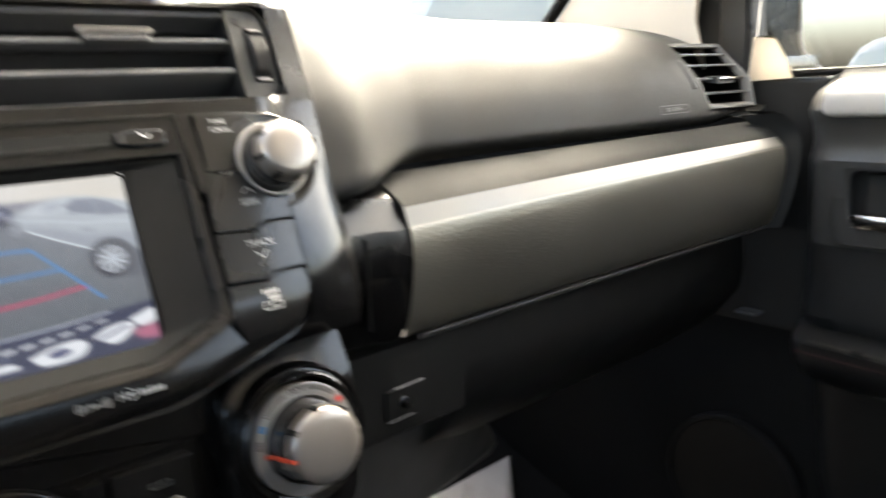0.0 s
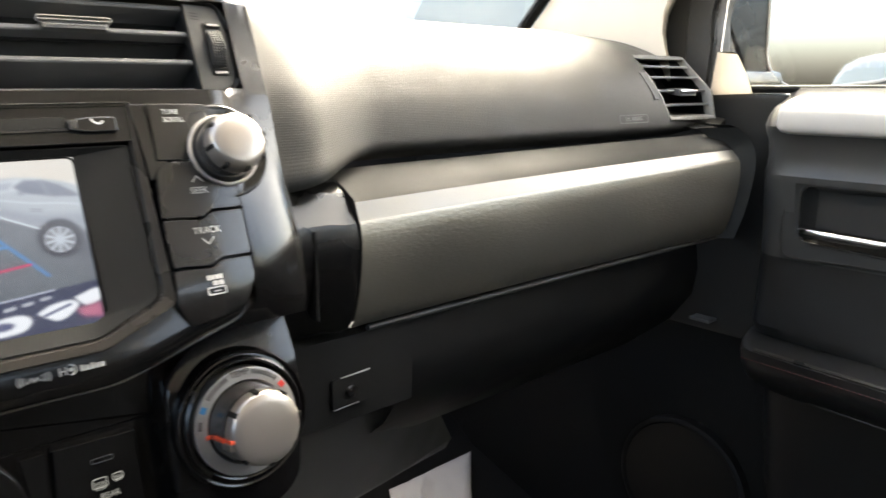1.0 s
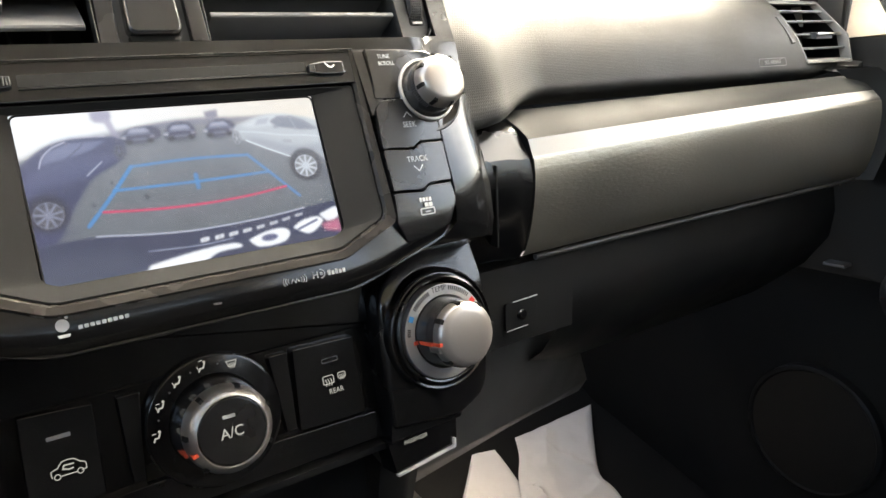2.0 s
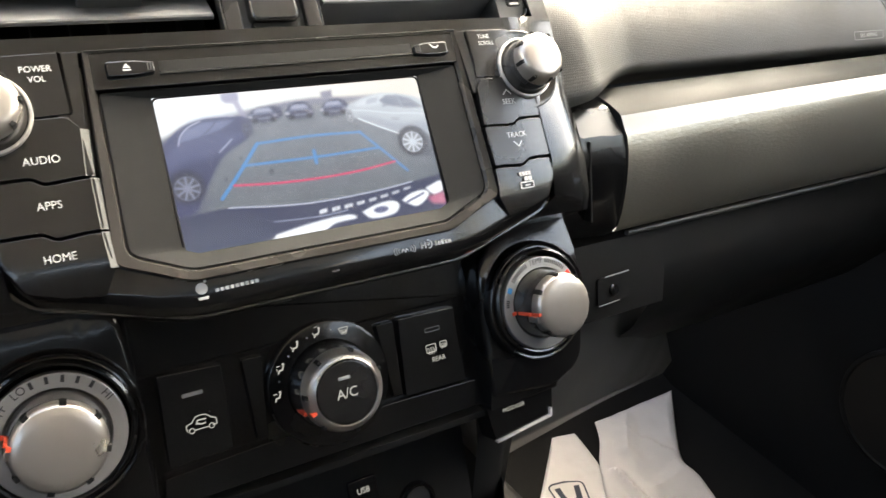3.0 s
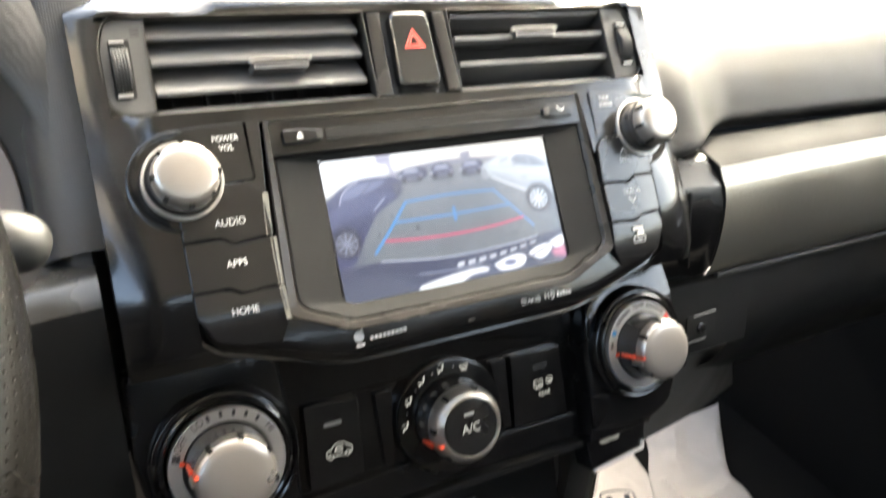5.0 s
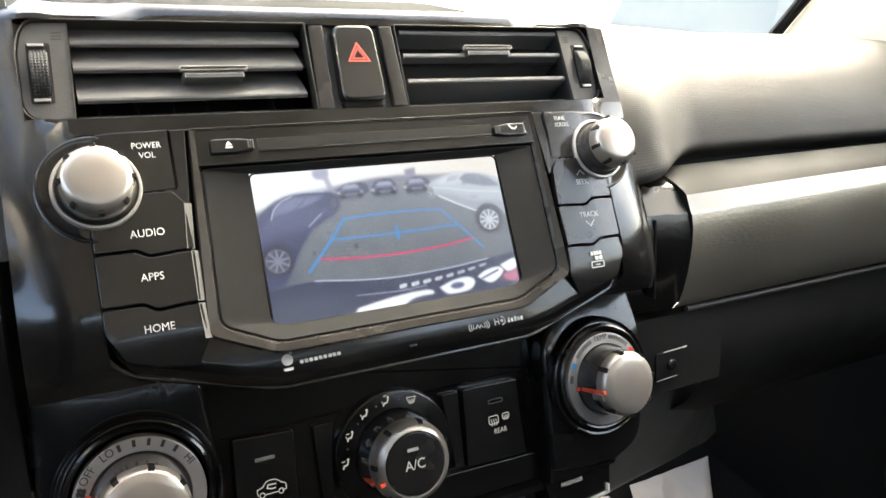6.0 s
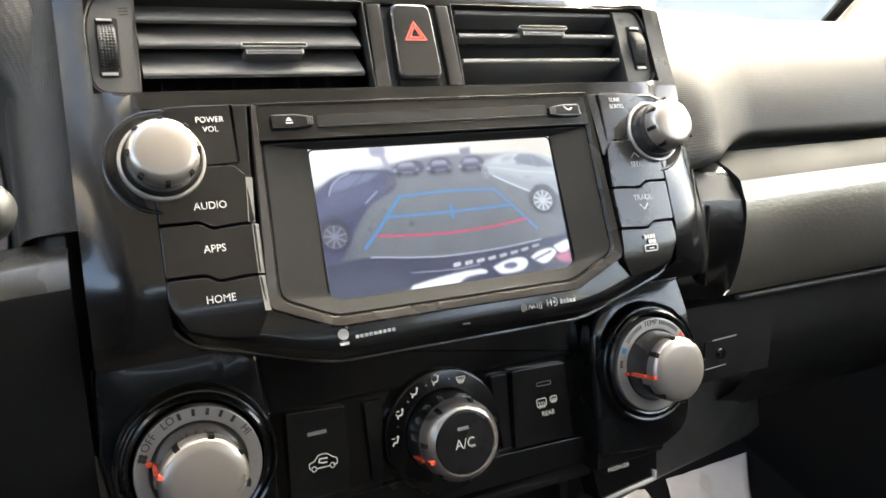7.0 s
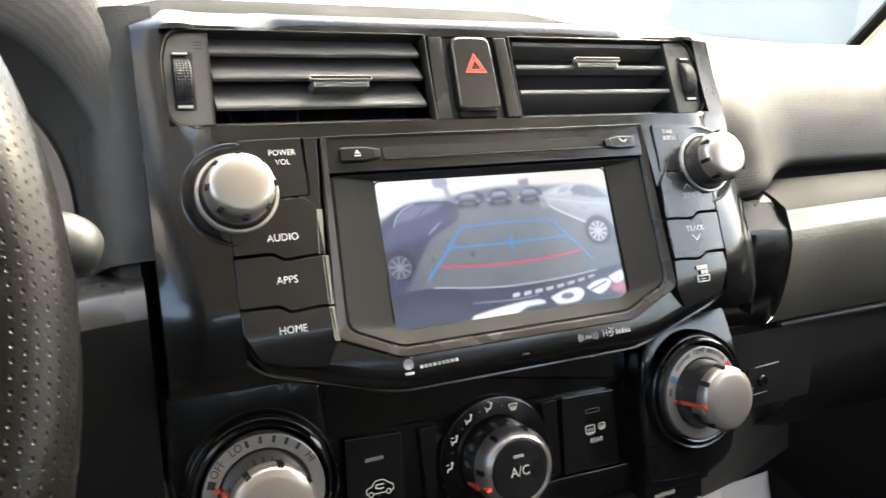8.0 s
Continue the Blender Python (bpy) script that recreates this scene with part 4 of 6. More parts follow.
shape(ellipse(-60.6, -5.0, 8.0, 8.0), (0.035, 0.04, 0.08), 0.8)
shown_wheel(-60.6, -5.6, 6.6, 6.4, 9, (0.24, 0.25, 0.33))
shown_wheel(-28.4, 18.4, 2.2, 3.5, 5, (0.16, 0.17, 0.25))
# pale car on the other side
CAR = flowing([(23.1, 21.6), (24, 24), (26.8, 26.2), (35.3, 28.6), (43.4, 29.8), (54.2, 28.8), (64.0, 26.0), (69, 21), (69, 4), (64, 8), (60.5, 10.5), (54, 10.8), (49.5, 8.5), (38, 13.4), (28.2, 18.1), (24.5, 16.6)])
shape([(25, 16.4), (47, 6.6), (50, -2), (60, -6), (68, -7), (68, 4), (58, 8), (50, 8.5), (46, 7.5)], (0.11, 0.115, 0.145), 1.3, 0.75)
shape(CAR, (0.47, 0.49, 0.53), 0.45)
shape(flowing([(27.5, 24.8), (35.3, 28.2), (43.4, 29.4), (54, 28.4), (47, 24.9), (38, 24.0), (31, 24)]), (0.66, 0.67, 0.70), 0.8, 0.9)
shape(flowing([(29, 19.6), (38, 17.4), (49, 13.6), (58, 13), (68, 12), (68, 6), (60, 10), (54, 10.5), (49, 8.6), (38, 13.6), (29, 18)]), (0.30, 0.32, 0.38), 1.1, 0.8)
trace(flowing([(27, 22.4), (36, 21.2), (48, 18.8), (60, 17.6), (68, 16.2)]), 0.6, (0.70, 0.72, 0.76), 0.5, 0.8)
shape([(45.5, 23.4), (42.6, 26.2), (47.0, 28.6), (53.6, 28.2), (60.4, 25.6), (68, 20.0), (57, 20.8)], (0.13, 0.145, 0.21), 0.4, 0.92)
shape([(34.5, 24.6), (36.6, 27.6), (43.0, 28.2), (41.0, 25.2)], (0.36, 0.38, 0.45), 0.4, 0.8)
trace([(53.2, 28.0), (55.4, 21.2)], 0.8, (0.30, 0.32, 0.38), 0.3, 0.9)
shape([(43.8, 22.6), (45.8, 22.4), (46.0, 23.8), (44.2, 24.0)], (0.25, 0.27, 0.33), 0.3)
for y0 in (0.0, 0.9):
    trace([(47.6, 15.4 + y0), (51.6, 14.8 + y0)], 0.4, (0.18, 0.19, 0.24), 0.2, 0.8)
trace([(29, 17.8), (38, 13.0), (49.5, 7.6)], 0.7, (0.82, 0.84, 0.88), 0.3, 0.9)
shape(ellipse(56.4, 2.8, 8.6, 8.4), (0.05, 0.052, 0.075), 0.6)
shown_wheel(56.2, 2.2, 6.7, 6.3, 10, (0.58, 0.60, 0.66))
shown_wheel(24.6, 19.3, 2.0, 3.5, 5, (0.50, 0.52, 0.58))
for u, v, r in ((-21.2, -3.1, 1.2), (-42.9, -3.9, 0.8), (-34, 5.0, 0.7)):
    shape(ellipse(u, v, r, 1.3 * r, 12), (0.07, 0.08, 0.11), 0.35, 0.85)
# own bumper at the foot of the view
EDGE = flowing([(-68, -18.5), (-58, -17.9), (-44.6, -17.3), (-22.2, -19.9), (-0.6, -21.2), (29.0, -20.4), (50, -18.6), (68, -17.0)])
shape(EDGE + [(68, -38), (-68, -38)], (0.04, 0.052, 0.11), 0.4)
shape(flowing([(-68, -24), (-50, -24.5), (-34, -27), (-24, -38)]) + [(-68, -38)], (0.07, 0.088, 0.14), 2.0, 0.8)
trace(EDGE[8:-4], 0.6, (0.58, 0.60, 0.70), 0.35, 0.9)
trace(flowing([(-25.5, -27.2), (-2.4, -28.3), (12, -27.6)]), 0.5, (0.42, 0.44, 0.55), 0.3, 0.8)
LETTER = (0.86, 0.85, 0.88)
for k in range(8):                                    # mirrored wording on the plate holder, as bars
    q = k / 7
    u, v = -0.5 + 47 * q, -26.6 + 1.2 * q + 3.6 * q * q
    bar = [(u - 2.2, v - 0.7), (u + 2.0, v - 0.1), (u + 2.0, v + 1.7 - 0.7 * q), (u - 2.2, v + 1.2 - 0.7 * q)]
    shape(bar, LETTER, 0.3, 0.9 - 0.3 * q)
    shape([(u - 0.9, v + 0.1), (u + 0.8, v + 0.4), (u + 0.8, v + 0.9 - 0.4 * q), (u - 0.9, v + 0.7 - 0.4 * q)], (0.10, 0.11, 0.19), 0.25, 0.6)
for q in ([(-26, -33.4), (-14, -31.6), (-3, -30.4), (8, -29.8), (14, -30.4), (15, -32.4), (4, -33), (-8, -38), (-28, -38)], [(19, -29.8), (27, -27.4), (36, -26.6), (40, -29.4), (36, -33.4), (24, -33.8)],
          [(42, -27.4), (48, -24.6), (56, -24.0), (58, -27), (50, -31.6)], [(57, -23.0), (67, -20.4), (67, -25.5), (61, -27.0)]):
    shape(flowing(q + [q[0]], 4)[:-1], LETTER, 0.4)
shape(ellipse(29.5, -30.2, 4.2, 1.7, 16), (0.12, 0.13, 0.24), 0.4)
trace([(45, -28.6), (55, -25.6)], 1.2, (0.12, 0.13, 0.24), 0.35, 0.9)
shape([(57, -28.0), (67, -26.5), (67, -33), (59, -31.5)], (0.62, 0.20, 0.30), 0.8, 0.85)
# parking guides drawn by the display
CYAN, PINK = (0.07, 0.29, 0.60), (0.72, 0.055, 0.17)
for pts, wd in (([(-46.6, -12.6), (-36, -1.5), (-25.0, 11.1)], 1.6), ([(-25, 11.1), (2, 11.8), (27.9, 10.8)], 1.2), ([(27.9, 10.8), (39, -1), (49.3, -12.3)], 1.3), ([(-33.9, 1.4), (2, 1.0), (36.2, 1.5)], 1.2), ([(1.8, 4.2), (1.8, -1.8)], 1.9)):
    trace(flowing(pts, 8), wd, CYAN, 0.3, 0.9)
trace(flowing([(-39.9, -7.3), (-20, -9.0), (2, -9.6), (24, -8.8), (43.5, -6.7)], 6), 1.05, PINK, 0.3, 0.95)
# glare washing over the screen's top and right, painted into its picture
tint(np.clip((PV + 6) / 46, 0, 1) ** 1.6 * (0.6 + 0.4 * np.clip(np.abs(PU) / 60, 0, 1)), (0.80, 0.82, 0.90), 0.26)
tint(np.clip((PU - 20) / 60, 0, 1) * np.clip((PV + 15) / 40, 0, 1), (0.80, 0.82, 0.84), 0.25)
view = np.clip((np.clip(view, 0, 1) ** 1.12 * 0.9 + 0.012) * (0.89, 0.97, 1.10), 0, 1)

bm = bmesh.new()
vert_rows = [[bm.verts.new(FACE @ Vector((float(PU[j, i]), float(PV[j, i]), 0.0))) for i in range(NU)] for j in range(NV)]
for a, b in zip(vert_rows, vert_rows[1:]):
    for i in range(NU - 1):
        bm.faces.new((a[i], a[i + 1], b[i + 1], b[i]))
LCD = bpy.data.materials.new("lit_display")
LCD.use_nodes = True
lcd = LCD.node_tree.nodes["Principled BSDF"]
lcd.inputs["Base Color"].default_value = (0.012, 0.012, 0.014, 1)
lcd.inputs["Roughness"].default_value = 0.16
lcd.inputs["Emission Strength"].default_value = 0.11
shown = LCD.node_tree.nodes.new("ShaderNodeAttribute")
shown.attribute_name = "picture"
LCD.node_tree.links.new(shown.outputs["Color"], lcd.inputs["Emission Color"])
screen = part("screen", bm, LCD, head_unit, "lit screen with a reversing-camera view")
picture = screen.data.color_attributes.new("picture", 'FLOAT_COLOR', 'POINT')
picture.data.foreach_set("color", np.concatenate([view, np.ones((NV, NU, 1))], axis=2).astype(np.float32).ravel())
part("glass_edge", ring(rounded(rect(-67.8, -35.9, 67.8, 37.4), 3), rounded(rect(-67.1, -35.3, 67.1, 36.8), 3), -1.0, 0.35, 0.1), SURR, head_unit)

# printed marks on the chin
part("maker_mark", join(plate(circle(-64.6, -51.2, 2.6, 20), 2.0, 2.15, 0.0), plate([(-67, -54.9), (-62.2, -54.9), (-62.6, -56.2), (-66.6, -56.2)], 2.0, 2.15, 0.0), plate(circle(-62.6, -48.2, 0.7, 10), 2.0, 2.15, 0.0)), WHITE, head_unit, "round white maker's mark")
for k, wd in enumerate((2.4, 1.5, 2.1, 1.9, 2.1, 2.2, 2.2, 1.4, 2.2)):
    u = -59.0 + k * 2.25
    part("maker_bar", plate(rounded(rect(u, -54.0 + 0.06 * k, u + 1.7, -52.4 + 0.06 * k), 0.3), 2.0, 2.15, 0.0), WHITE, head_unit)
for k in range(3):
    for s in (-1, 1):
        part("wave_mark", stroke(circle(36 + s * (2.0 + k * 0.75), -53.0, 1.5 + k * 0.5, 6, (-48 if s > 0 else 132), (48 if s > 0 else 228)), 0.4, 2.0, FACE), WHITE, head_unit)
part("wave_mark", stroke([(34.0, -54), (35.1, -52.2), (36.2, -54), (37.0, -52.4), (38.0, -53.8)], 0.45, 2.0, FACE), WHITE, head_unit)
part("tuner_mark", join(stroke(circle(49.6, -52.4, 2.1, 12, -90, 90), 0.6, 2.0, FACE), stroke([(45.6, -51), (45.6, -54)], 0.6, 2.0, FACE), stroke([(47.9, -51), (47.9, -54)], 0.6, 2.0, FACE), stroke([(45.6, -52.5), (47.9, -52.5)], 0.5, 2.0, FACE), plate(circle(49.9, -52.4, 0.9, 12), 2.0, 2.12, 0.0)), WHITE, head_unit, "white tuner mark")
for k in range(5):
    part("tuner_bar", plate(rounded(rect(53.4 + 2.0 * k, -54.0, 54.9 + 2.0 * k, -51.9 + 0.5 * (k in (0, 2))), 0.3), 2.0, 2.15, 0.0), WHITE, head_unit)
part("code", lettering("510140", 0.9, -2.1, -56.0, 1.9, FACE), GREYPRINT, head_unit, "tiny white printed code")

# ejector and phone keys in the slot strip
def slot_key(c, w, s, icon):
    pts = rounded([(c - w * s, 45.8), (c + 0.2 * w * s, 45.8), (c + w * s, 47.0), (c + w * s, 51.6), (c + 0.2 * w * s, 53.0), (c - w * s, 53.0)][::s], 1.6)
    k = part("slot_key", plate(pts, 3.5, 7.6, 1.2), SATIN, head_unit, "small gloss black key")
    if icon:
        part("key_icon", join(plate([(c - 3.4, 49.4), (c - 0.2, 49.4), (c - 1.8, 51.4)], 7.6, 7.75, 0.0), plate(rect(c - 3.4, 48.1, c - 0.2, 48.8), 7.6, 7.75, 0.0)), WHITE, k)
    else:
        part("key_icon", stroke([(c - 0.6, 51.6), (c + 1.0, 49.9), (c + 2.8, 49.5), (c + 4.2, 50.6)], 0.8, 7.6, FACE), WHITE, k)
    part("key_ribs", join(*[plate(rect(c + s * (7.0 + i * 1.1) - 0.3, 47.6, c + s * (7.0 + i * 1.1) + 0.3, 51.4), 6.0, 7.9, 0.1) for i in range(3)]), MATTE, k)


slot_key(-74, 10, 1, True)
slot_key(76.5, 10, -1, False)

# key columns
def bowed(bm):
    """Bends a key or plate back towards the panel's outer side, as the surround rolls."""
    back = FACE.inverted()
    side = 1 if sum((back @ v.co).x for v in bm.verts) > 0 else -1
    axis = (FACE.to_3x3() @ Vector((1, 0, 0))).normalized()
    for u in (112, 117, 122, 127, 132):
        bmesh.ops.bisect_plane(bm, geom=bm.verts[:] + bm.edges[:] + bm.faces[:], dist=1e-7, plane_co=FACE @ Vector((u * side, 0, 0)), plane_no=axis)
    up = (FACE.to_3x3() @ Vector((0, 1, 0))).normalized()
    for h in (-26, -31, -36, -41):
        bmesh.ops.bisect_plane(bm, geom=bm.verts[:] + bm.edges[:] + bm.faces[:], dist=1e-7, plane_co=FACE @ Vector((0, h, 0)), plane_no=up)
    for v in bm.verts:
        p = back @ v.co
        p.z -= 0.0034 * max(0.0, abs(p.x) - 112) ** 2 + 0.009 * max(0.0, -24 - p.y) ** 2
        v.co = FACE @ p
    return bm


def key_column(sx, names):
    X = (lambda q: q) if sx < 0 else mir
    top = rounded(X([(-134.5, 30), (-134.5, 58.5), (-100.5, 58.8), (-100.5, 31.2), (-104, 31.2)]), [2, 6, 1, 1, 1])
    step = lambda v, d=0.0: [(-97.3, v + d), (-104, v + d), (-116, v - 1.0 + d), (-121, v + 2.2 + d), (-137.4, v + 2.4 + d)]
    pieces = [
        ("power_plate", top, None),
        ("key", [(-103, 30.6), (-98.6, 25.4), (-97.2, 4.0)] + step(4.0)[1:] + [(-136.8, 30.6)], names[0]),
        ("key", [(-97.2, 3.4)] + [(-97.7, -19.2)] + step(-19.2)[1:] + step(4.0, -0.7)[1:][::-1], names[1]),
        ("key", [(-97.7, -19.9), (-96.8, -36.0), (-102, -46.5), (-118, -44.5), (-131, -40.0), (-137.4, -28)] + step(-19.2, -0.7)[1:][::-1], names[2]),
    ]
    for nm, pts, text in pieces:
        if text is not None:
            pts = X(pts)
        rr = [1.6] * len(pts)
        pts = rounded(pts, rr, 3)
        if area(pts) < 0:
            pts = pts[::-1]
        bms = plate(inset(pts, 0.25), 1.0, 7.4 if text else 6.6, 0.5)
        k = part(nm, bowed(bms), SATIN, head_unit, "satin black key" if text else "satin black knob plate", 25)
        if text:
            for s, size, u, v in text:
                part("lettering", bowed(lettering(s, size, u, v, 7.4, FACE, squeeze=0.93)), WHITE, k)
    # lighter strip along the keys' inner edge, for the highlight there
    part("bank_filler", plate(X([(-106, 23.0), (-96.6, 23.0), (-93.6, 58.6), (-106, 58.4)]), -2, 6.0, 0.4), SATIN, head_unit)
    if sx < 0:
        for v0, v1, u0, u1 in ((4.2, 24.5, -100.6, -99.0), (-19.0, 3.2, -99.4, -99.2), (-35.6, -20.0, -98.8, -99.4)):
            part("key_bevel", loft([[FACE @ Vector((u, v, 7.7)), FACE @ Vector((u + 3.4, v, 5.4)), FACE @ Vector((u + 3.9, v, 2.0))] for v, u in ((v0, u0), ((v0 + v1) / 2, (u0 + u1) / 2), (v1, u1))]), KEYEDGE, head_unit, "bevelled key edge, made lighter for its highlight", 30)


key_column(-1, ([("AUDIO", 3.3, -115.5, 12.8)], [("APPS", 3.3, -116.1, -6.2)], [("HOME", 3.3, -116.3, -28.0)]))
key_column(1, ([("SEEK", 3.1, 117.2, 15.9)], [("TRACK", 3.1, 116.8, -3.2)], []))
part("lettering", bowed(lettering("POWER", 2.6, -110.8, 51.7, 6.6, FACE, squeeze=0.95)), WHITE, head_unit)
part("lettering", bowed(lettering("VOL", 2.6, -110.9, 47.3, 6.6, FACE, squeeze=0.95)), WHITE, head_unit)
part("lettering", bowed(lettering("TUNE", 2.3, 111.4, 54.4, 6.6, FACE, squeeze=0.9)), WHITE, head_unit)
part("lettering", bowed(lettering("SCROLL", 2.3, 112.4, 50.6, 6.6, FACE, squeeze=0.85)), WHITE, head_unit)
part("up_mark", bowed(stroke([(114.6, 20.2), (117.2, 22.8), (119.8, 20.2)], 0.5, 7.4, FACE)), WHITE, head_unit)
part("down_mark", bowed(stroke([(113.6, -6.8), (116.4, -9.8), (119.2, -6.8)], 0.5, 7.4, FACE)), WHITE, head_unit)
card = [stroke(rounded(rect(111.6, -33.4, 120.2, -30.2), 0.5, 2), 0.6, 7.4, FACE, closed=True), stroke([(114.6, -32), (117.6, -32)], 0.6, 7.4, FACE)]
for k in range(4):
    card.append(plate(rounded(rect(111.9 + 2.0 * k, -26.6, 113.4 + 2.0 * k, -24.4), 0.4, 2), 7.4, 7.55, 0.0))
for k in range(2):
    card.append(plate(rounded(rect(114.4 + 2.8 * k, -29.4, 116.8 + 2.8 * k, -27.2), 0.5, 2), 7.4, 7.55, 0.0))
part("card_mark", bowed(join(*card)), WHITE, head_unit, "white memory card mark")
# side cheek lips beside the keys
def knob(parent, cu, cv, r, w0, h, m, notches, name="knob", offset=0.0):
    """A silver knob: bright base ring, dark collar, domed cap with notches."""
    k = part(name, lathe(cu, cv, [(r + 2.2, w0 - 3), (r + 2.2, w0 + 1.0), (r + 1.8, w0 + 1.6), (r + 0.9, w0 + 1.6), (r + 0.5, w0 + 0.9), (r + 0.3, w0 - 1)], m), RINGS, parent, "bright base ring")
    part("collar", lathe(cu, cv, [(r + 0.2, w0 - 1), (r + 0.1, w0 + 1.2), (r - 0.7, w0 + 3), (r - 1.2, w0 + h * 0.5), (r - 1.4, w0 + h * 0.62)], m), SMOKE, k, "smoked dark collar")
    part("cap", lathe(cu, cv, [(r - 1.3, w0 + h * 0.45), (r - 1.2, w0 + h * 0.68), (r - 1.7, w0 + h * 0.84), (r - 3.0, w0 + h * 0.93), (r * 0.66, w0 + h * 0.985), (r * 0.35, w0 + h), (0, w0 + h)], m, 72), SILVER, k, "satin silver domed cap", 60)
    for i in range(notches):
        a = 360 * i / notches + offset
        q = m @ Matrix.Translation((cu, cv, 0)) @ Matrix.Rotation(radians(a), 4, 'Z')
        part("notch", plate(rect(r - 3.0, -1.05, r - 0.9, 1.05), w0 + h * 0.60, w0 + h * 0.9, 0.1, q), DEEP, k)
    return k


knob(head_unit, -132.5, 34.2, 15.6, 7.0, 17.5, FACE, 8, "volume_knob", 0)
kt = knob(head_unit, 133.6, 34.4, 15.4, 7.0, 20.0, FACE, 8, "tune_knob", 10)
part("ribbing", join(*[plate(rect(-0.35, -2.6, 0.35, 2.6), -0.3, 0.5, 0.1, FACE @ Matrix.Translation((133.6, 34.4, 15.5)) @ Matrix.Rotation(radians(a), 4, 'Z') @ Matrix.Translation((13.9, 0, 0)) @ Matrix.Rotation(radians(90), 4, 'Y') @ Matrix.Rotation(radians(90), 4, 'Z')) for a in range(125, 236, 5)]), KNURL, kt)

# ---------------------------------------------------------------- climate controls
climate_panel = thing("climate_panel", (0, 0.02, 1.08), "gloss black heater panel with three silver dials", "control panel")
back = rounded([(-100, 66), (-100, -26), (-92, -34), (92, -34), (100, -26), (100, 66)], 3)
part("backplate", plate(back, -14, -4, 0.8, CLIM), GLOSS, climate_panel)
part("upper_strip", plate(rounded([(-96, 33), (96, 33), (96, 68), (-96, 68)], 1), -10, 0.0, 2.0, CLIM), GLOSS, climate_panel)
part("lower_strip", plate(rounded([(-94, -34), (94, -34), (91, -17.5), (36, -16.0), (-36, -16.0), (-91, -18.2)], 1.5), -12, 1.2, 1.0, CLIM), GLOSS, climate_panel)


def pod(sx, cu, cv):
    """The raised shield that carries an outer dial."""
    X = lambda q: [(u * sx, v) for u, v in q][::(1 if sx > 0 else -1)]
    if sx < 0:
        raw = [(95, -29), (140, -34), (164, -24), (173, 30), (172, 74.5), (150, 75), (112, 74.5), (98, 67), (95, 40)]
    else:
        raw = [(95, -29), (140, -34), (164, -24), (173, 30), (171, 80), (154, 80), (114, 66), (98, 53), (95, 40)]
    pts = rounded(X(raw), [3, 4, 20, 20, 5, 6, 10, 4, 6], 5)
    back_off = 0.30 if sx > 0 else 0.04
    fall = lambda q, w: [(u, v, w - back_off * max(0.0, v - 46)) for u, v in q]
    loops = [lift(pts, -26), fall(pts, 9.0), fall(inset(pts, 0.5), 11.5), fall(inset(pts, 1.4), 13.2), fall(inset(pts, 2.8), 14.2)]
    bm = stack(loops, CLIM, True, False)
    rim_e = [e for e in bm.edges if e.is_boundary]
    core = [bm.verts.new(CLIM @ Vector((u, v, 14.2 - back_off * max(0.0, v - 46)))) for u, v in circle(cu, cv, 35.5, 60)]
    rim_e += [bm.edges.new((core[i - 1], core[i])) for i in range(60)]
    bmesh.ops.triangle_fill(bm, edges=rim_e, use_beauty=True)
    p = part("pod", bm, GLOSS, climate_panel, "gloss black dial shield", 50)
    part("top_filler", plate(X([(98, 50), (168, 60), (168, 82), (98, 70)]), -30, -6.0, 0.5, CLIM), GLOSS, p)
    if sx < 0:
        # Added strip that stands for the highlight on the pod's top edge.
        part("edge_glint", stroke(X([(170, 74.4), (150, 74.9), (112, 74.3), (101, 69.5)]), 0.5, 2.6, CLIM, 0.8), KEYEDGE, p, "thin strip added for the edge's highlight")
    part("rim_ring", lathe(cu, cv, [(r, w + 11.0) for r, w in ((36.8, -11.0), (36.6, 5.5), (36.0, 8.5), (35.0, 9.4), (34.0, 9.0), (33.5, 8.0), (32.8, 8.2), (32.2, 10.4), (31.0, 11.2), (30.0, 10.8), (29.6, 9))], CLIM, 72), GLOSS, p, "stepped gloss black ring", 40)
    return p


DIAL = CLIM @ Matrix.Translation((0, -1.0, 9.5))


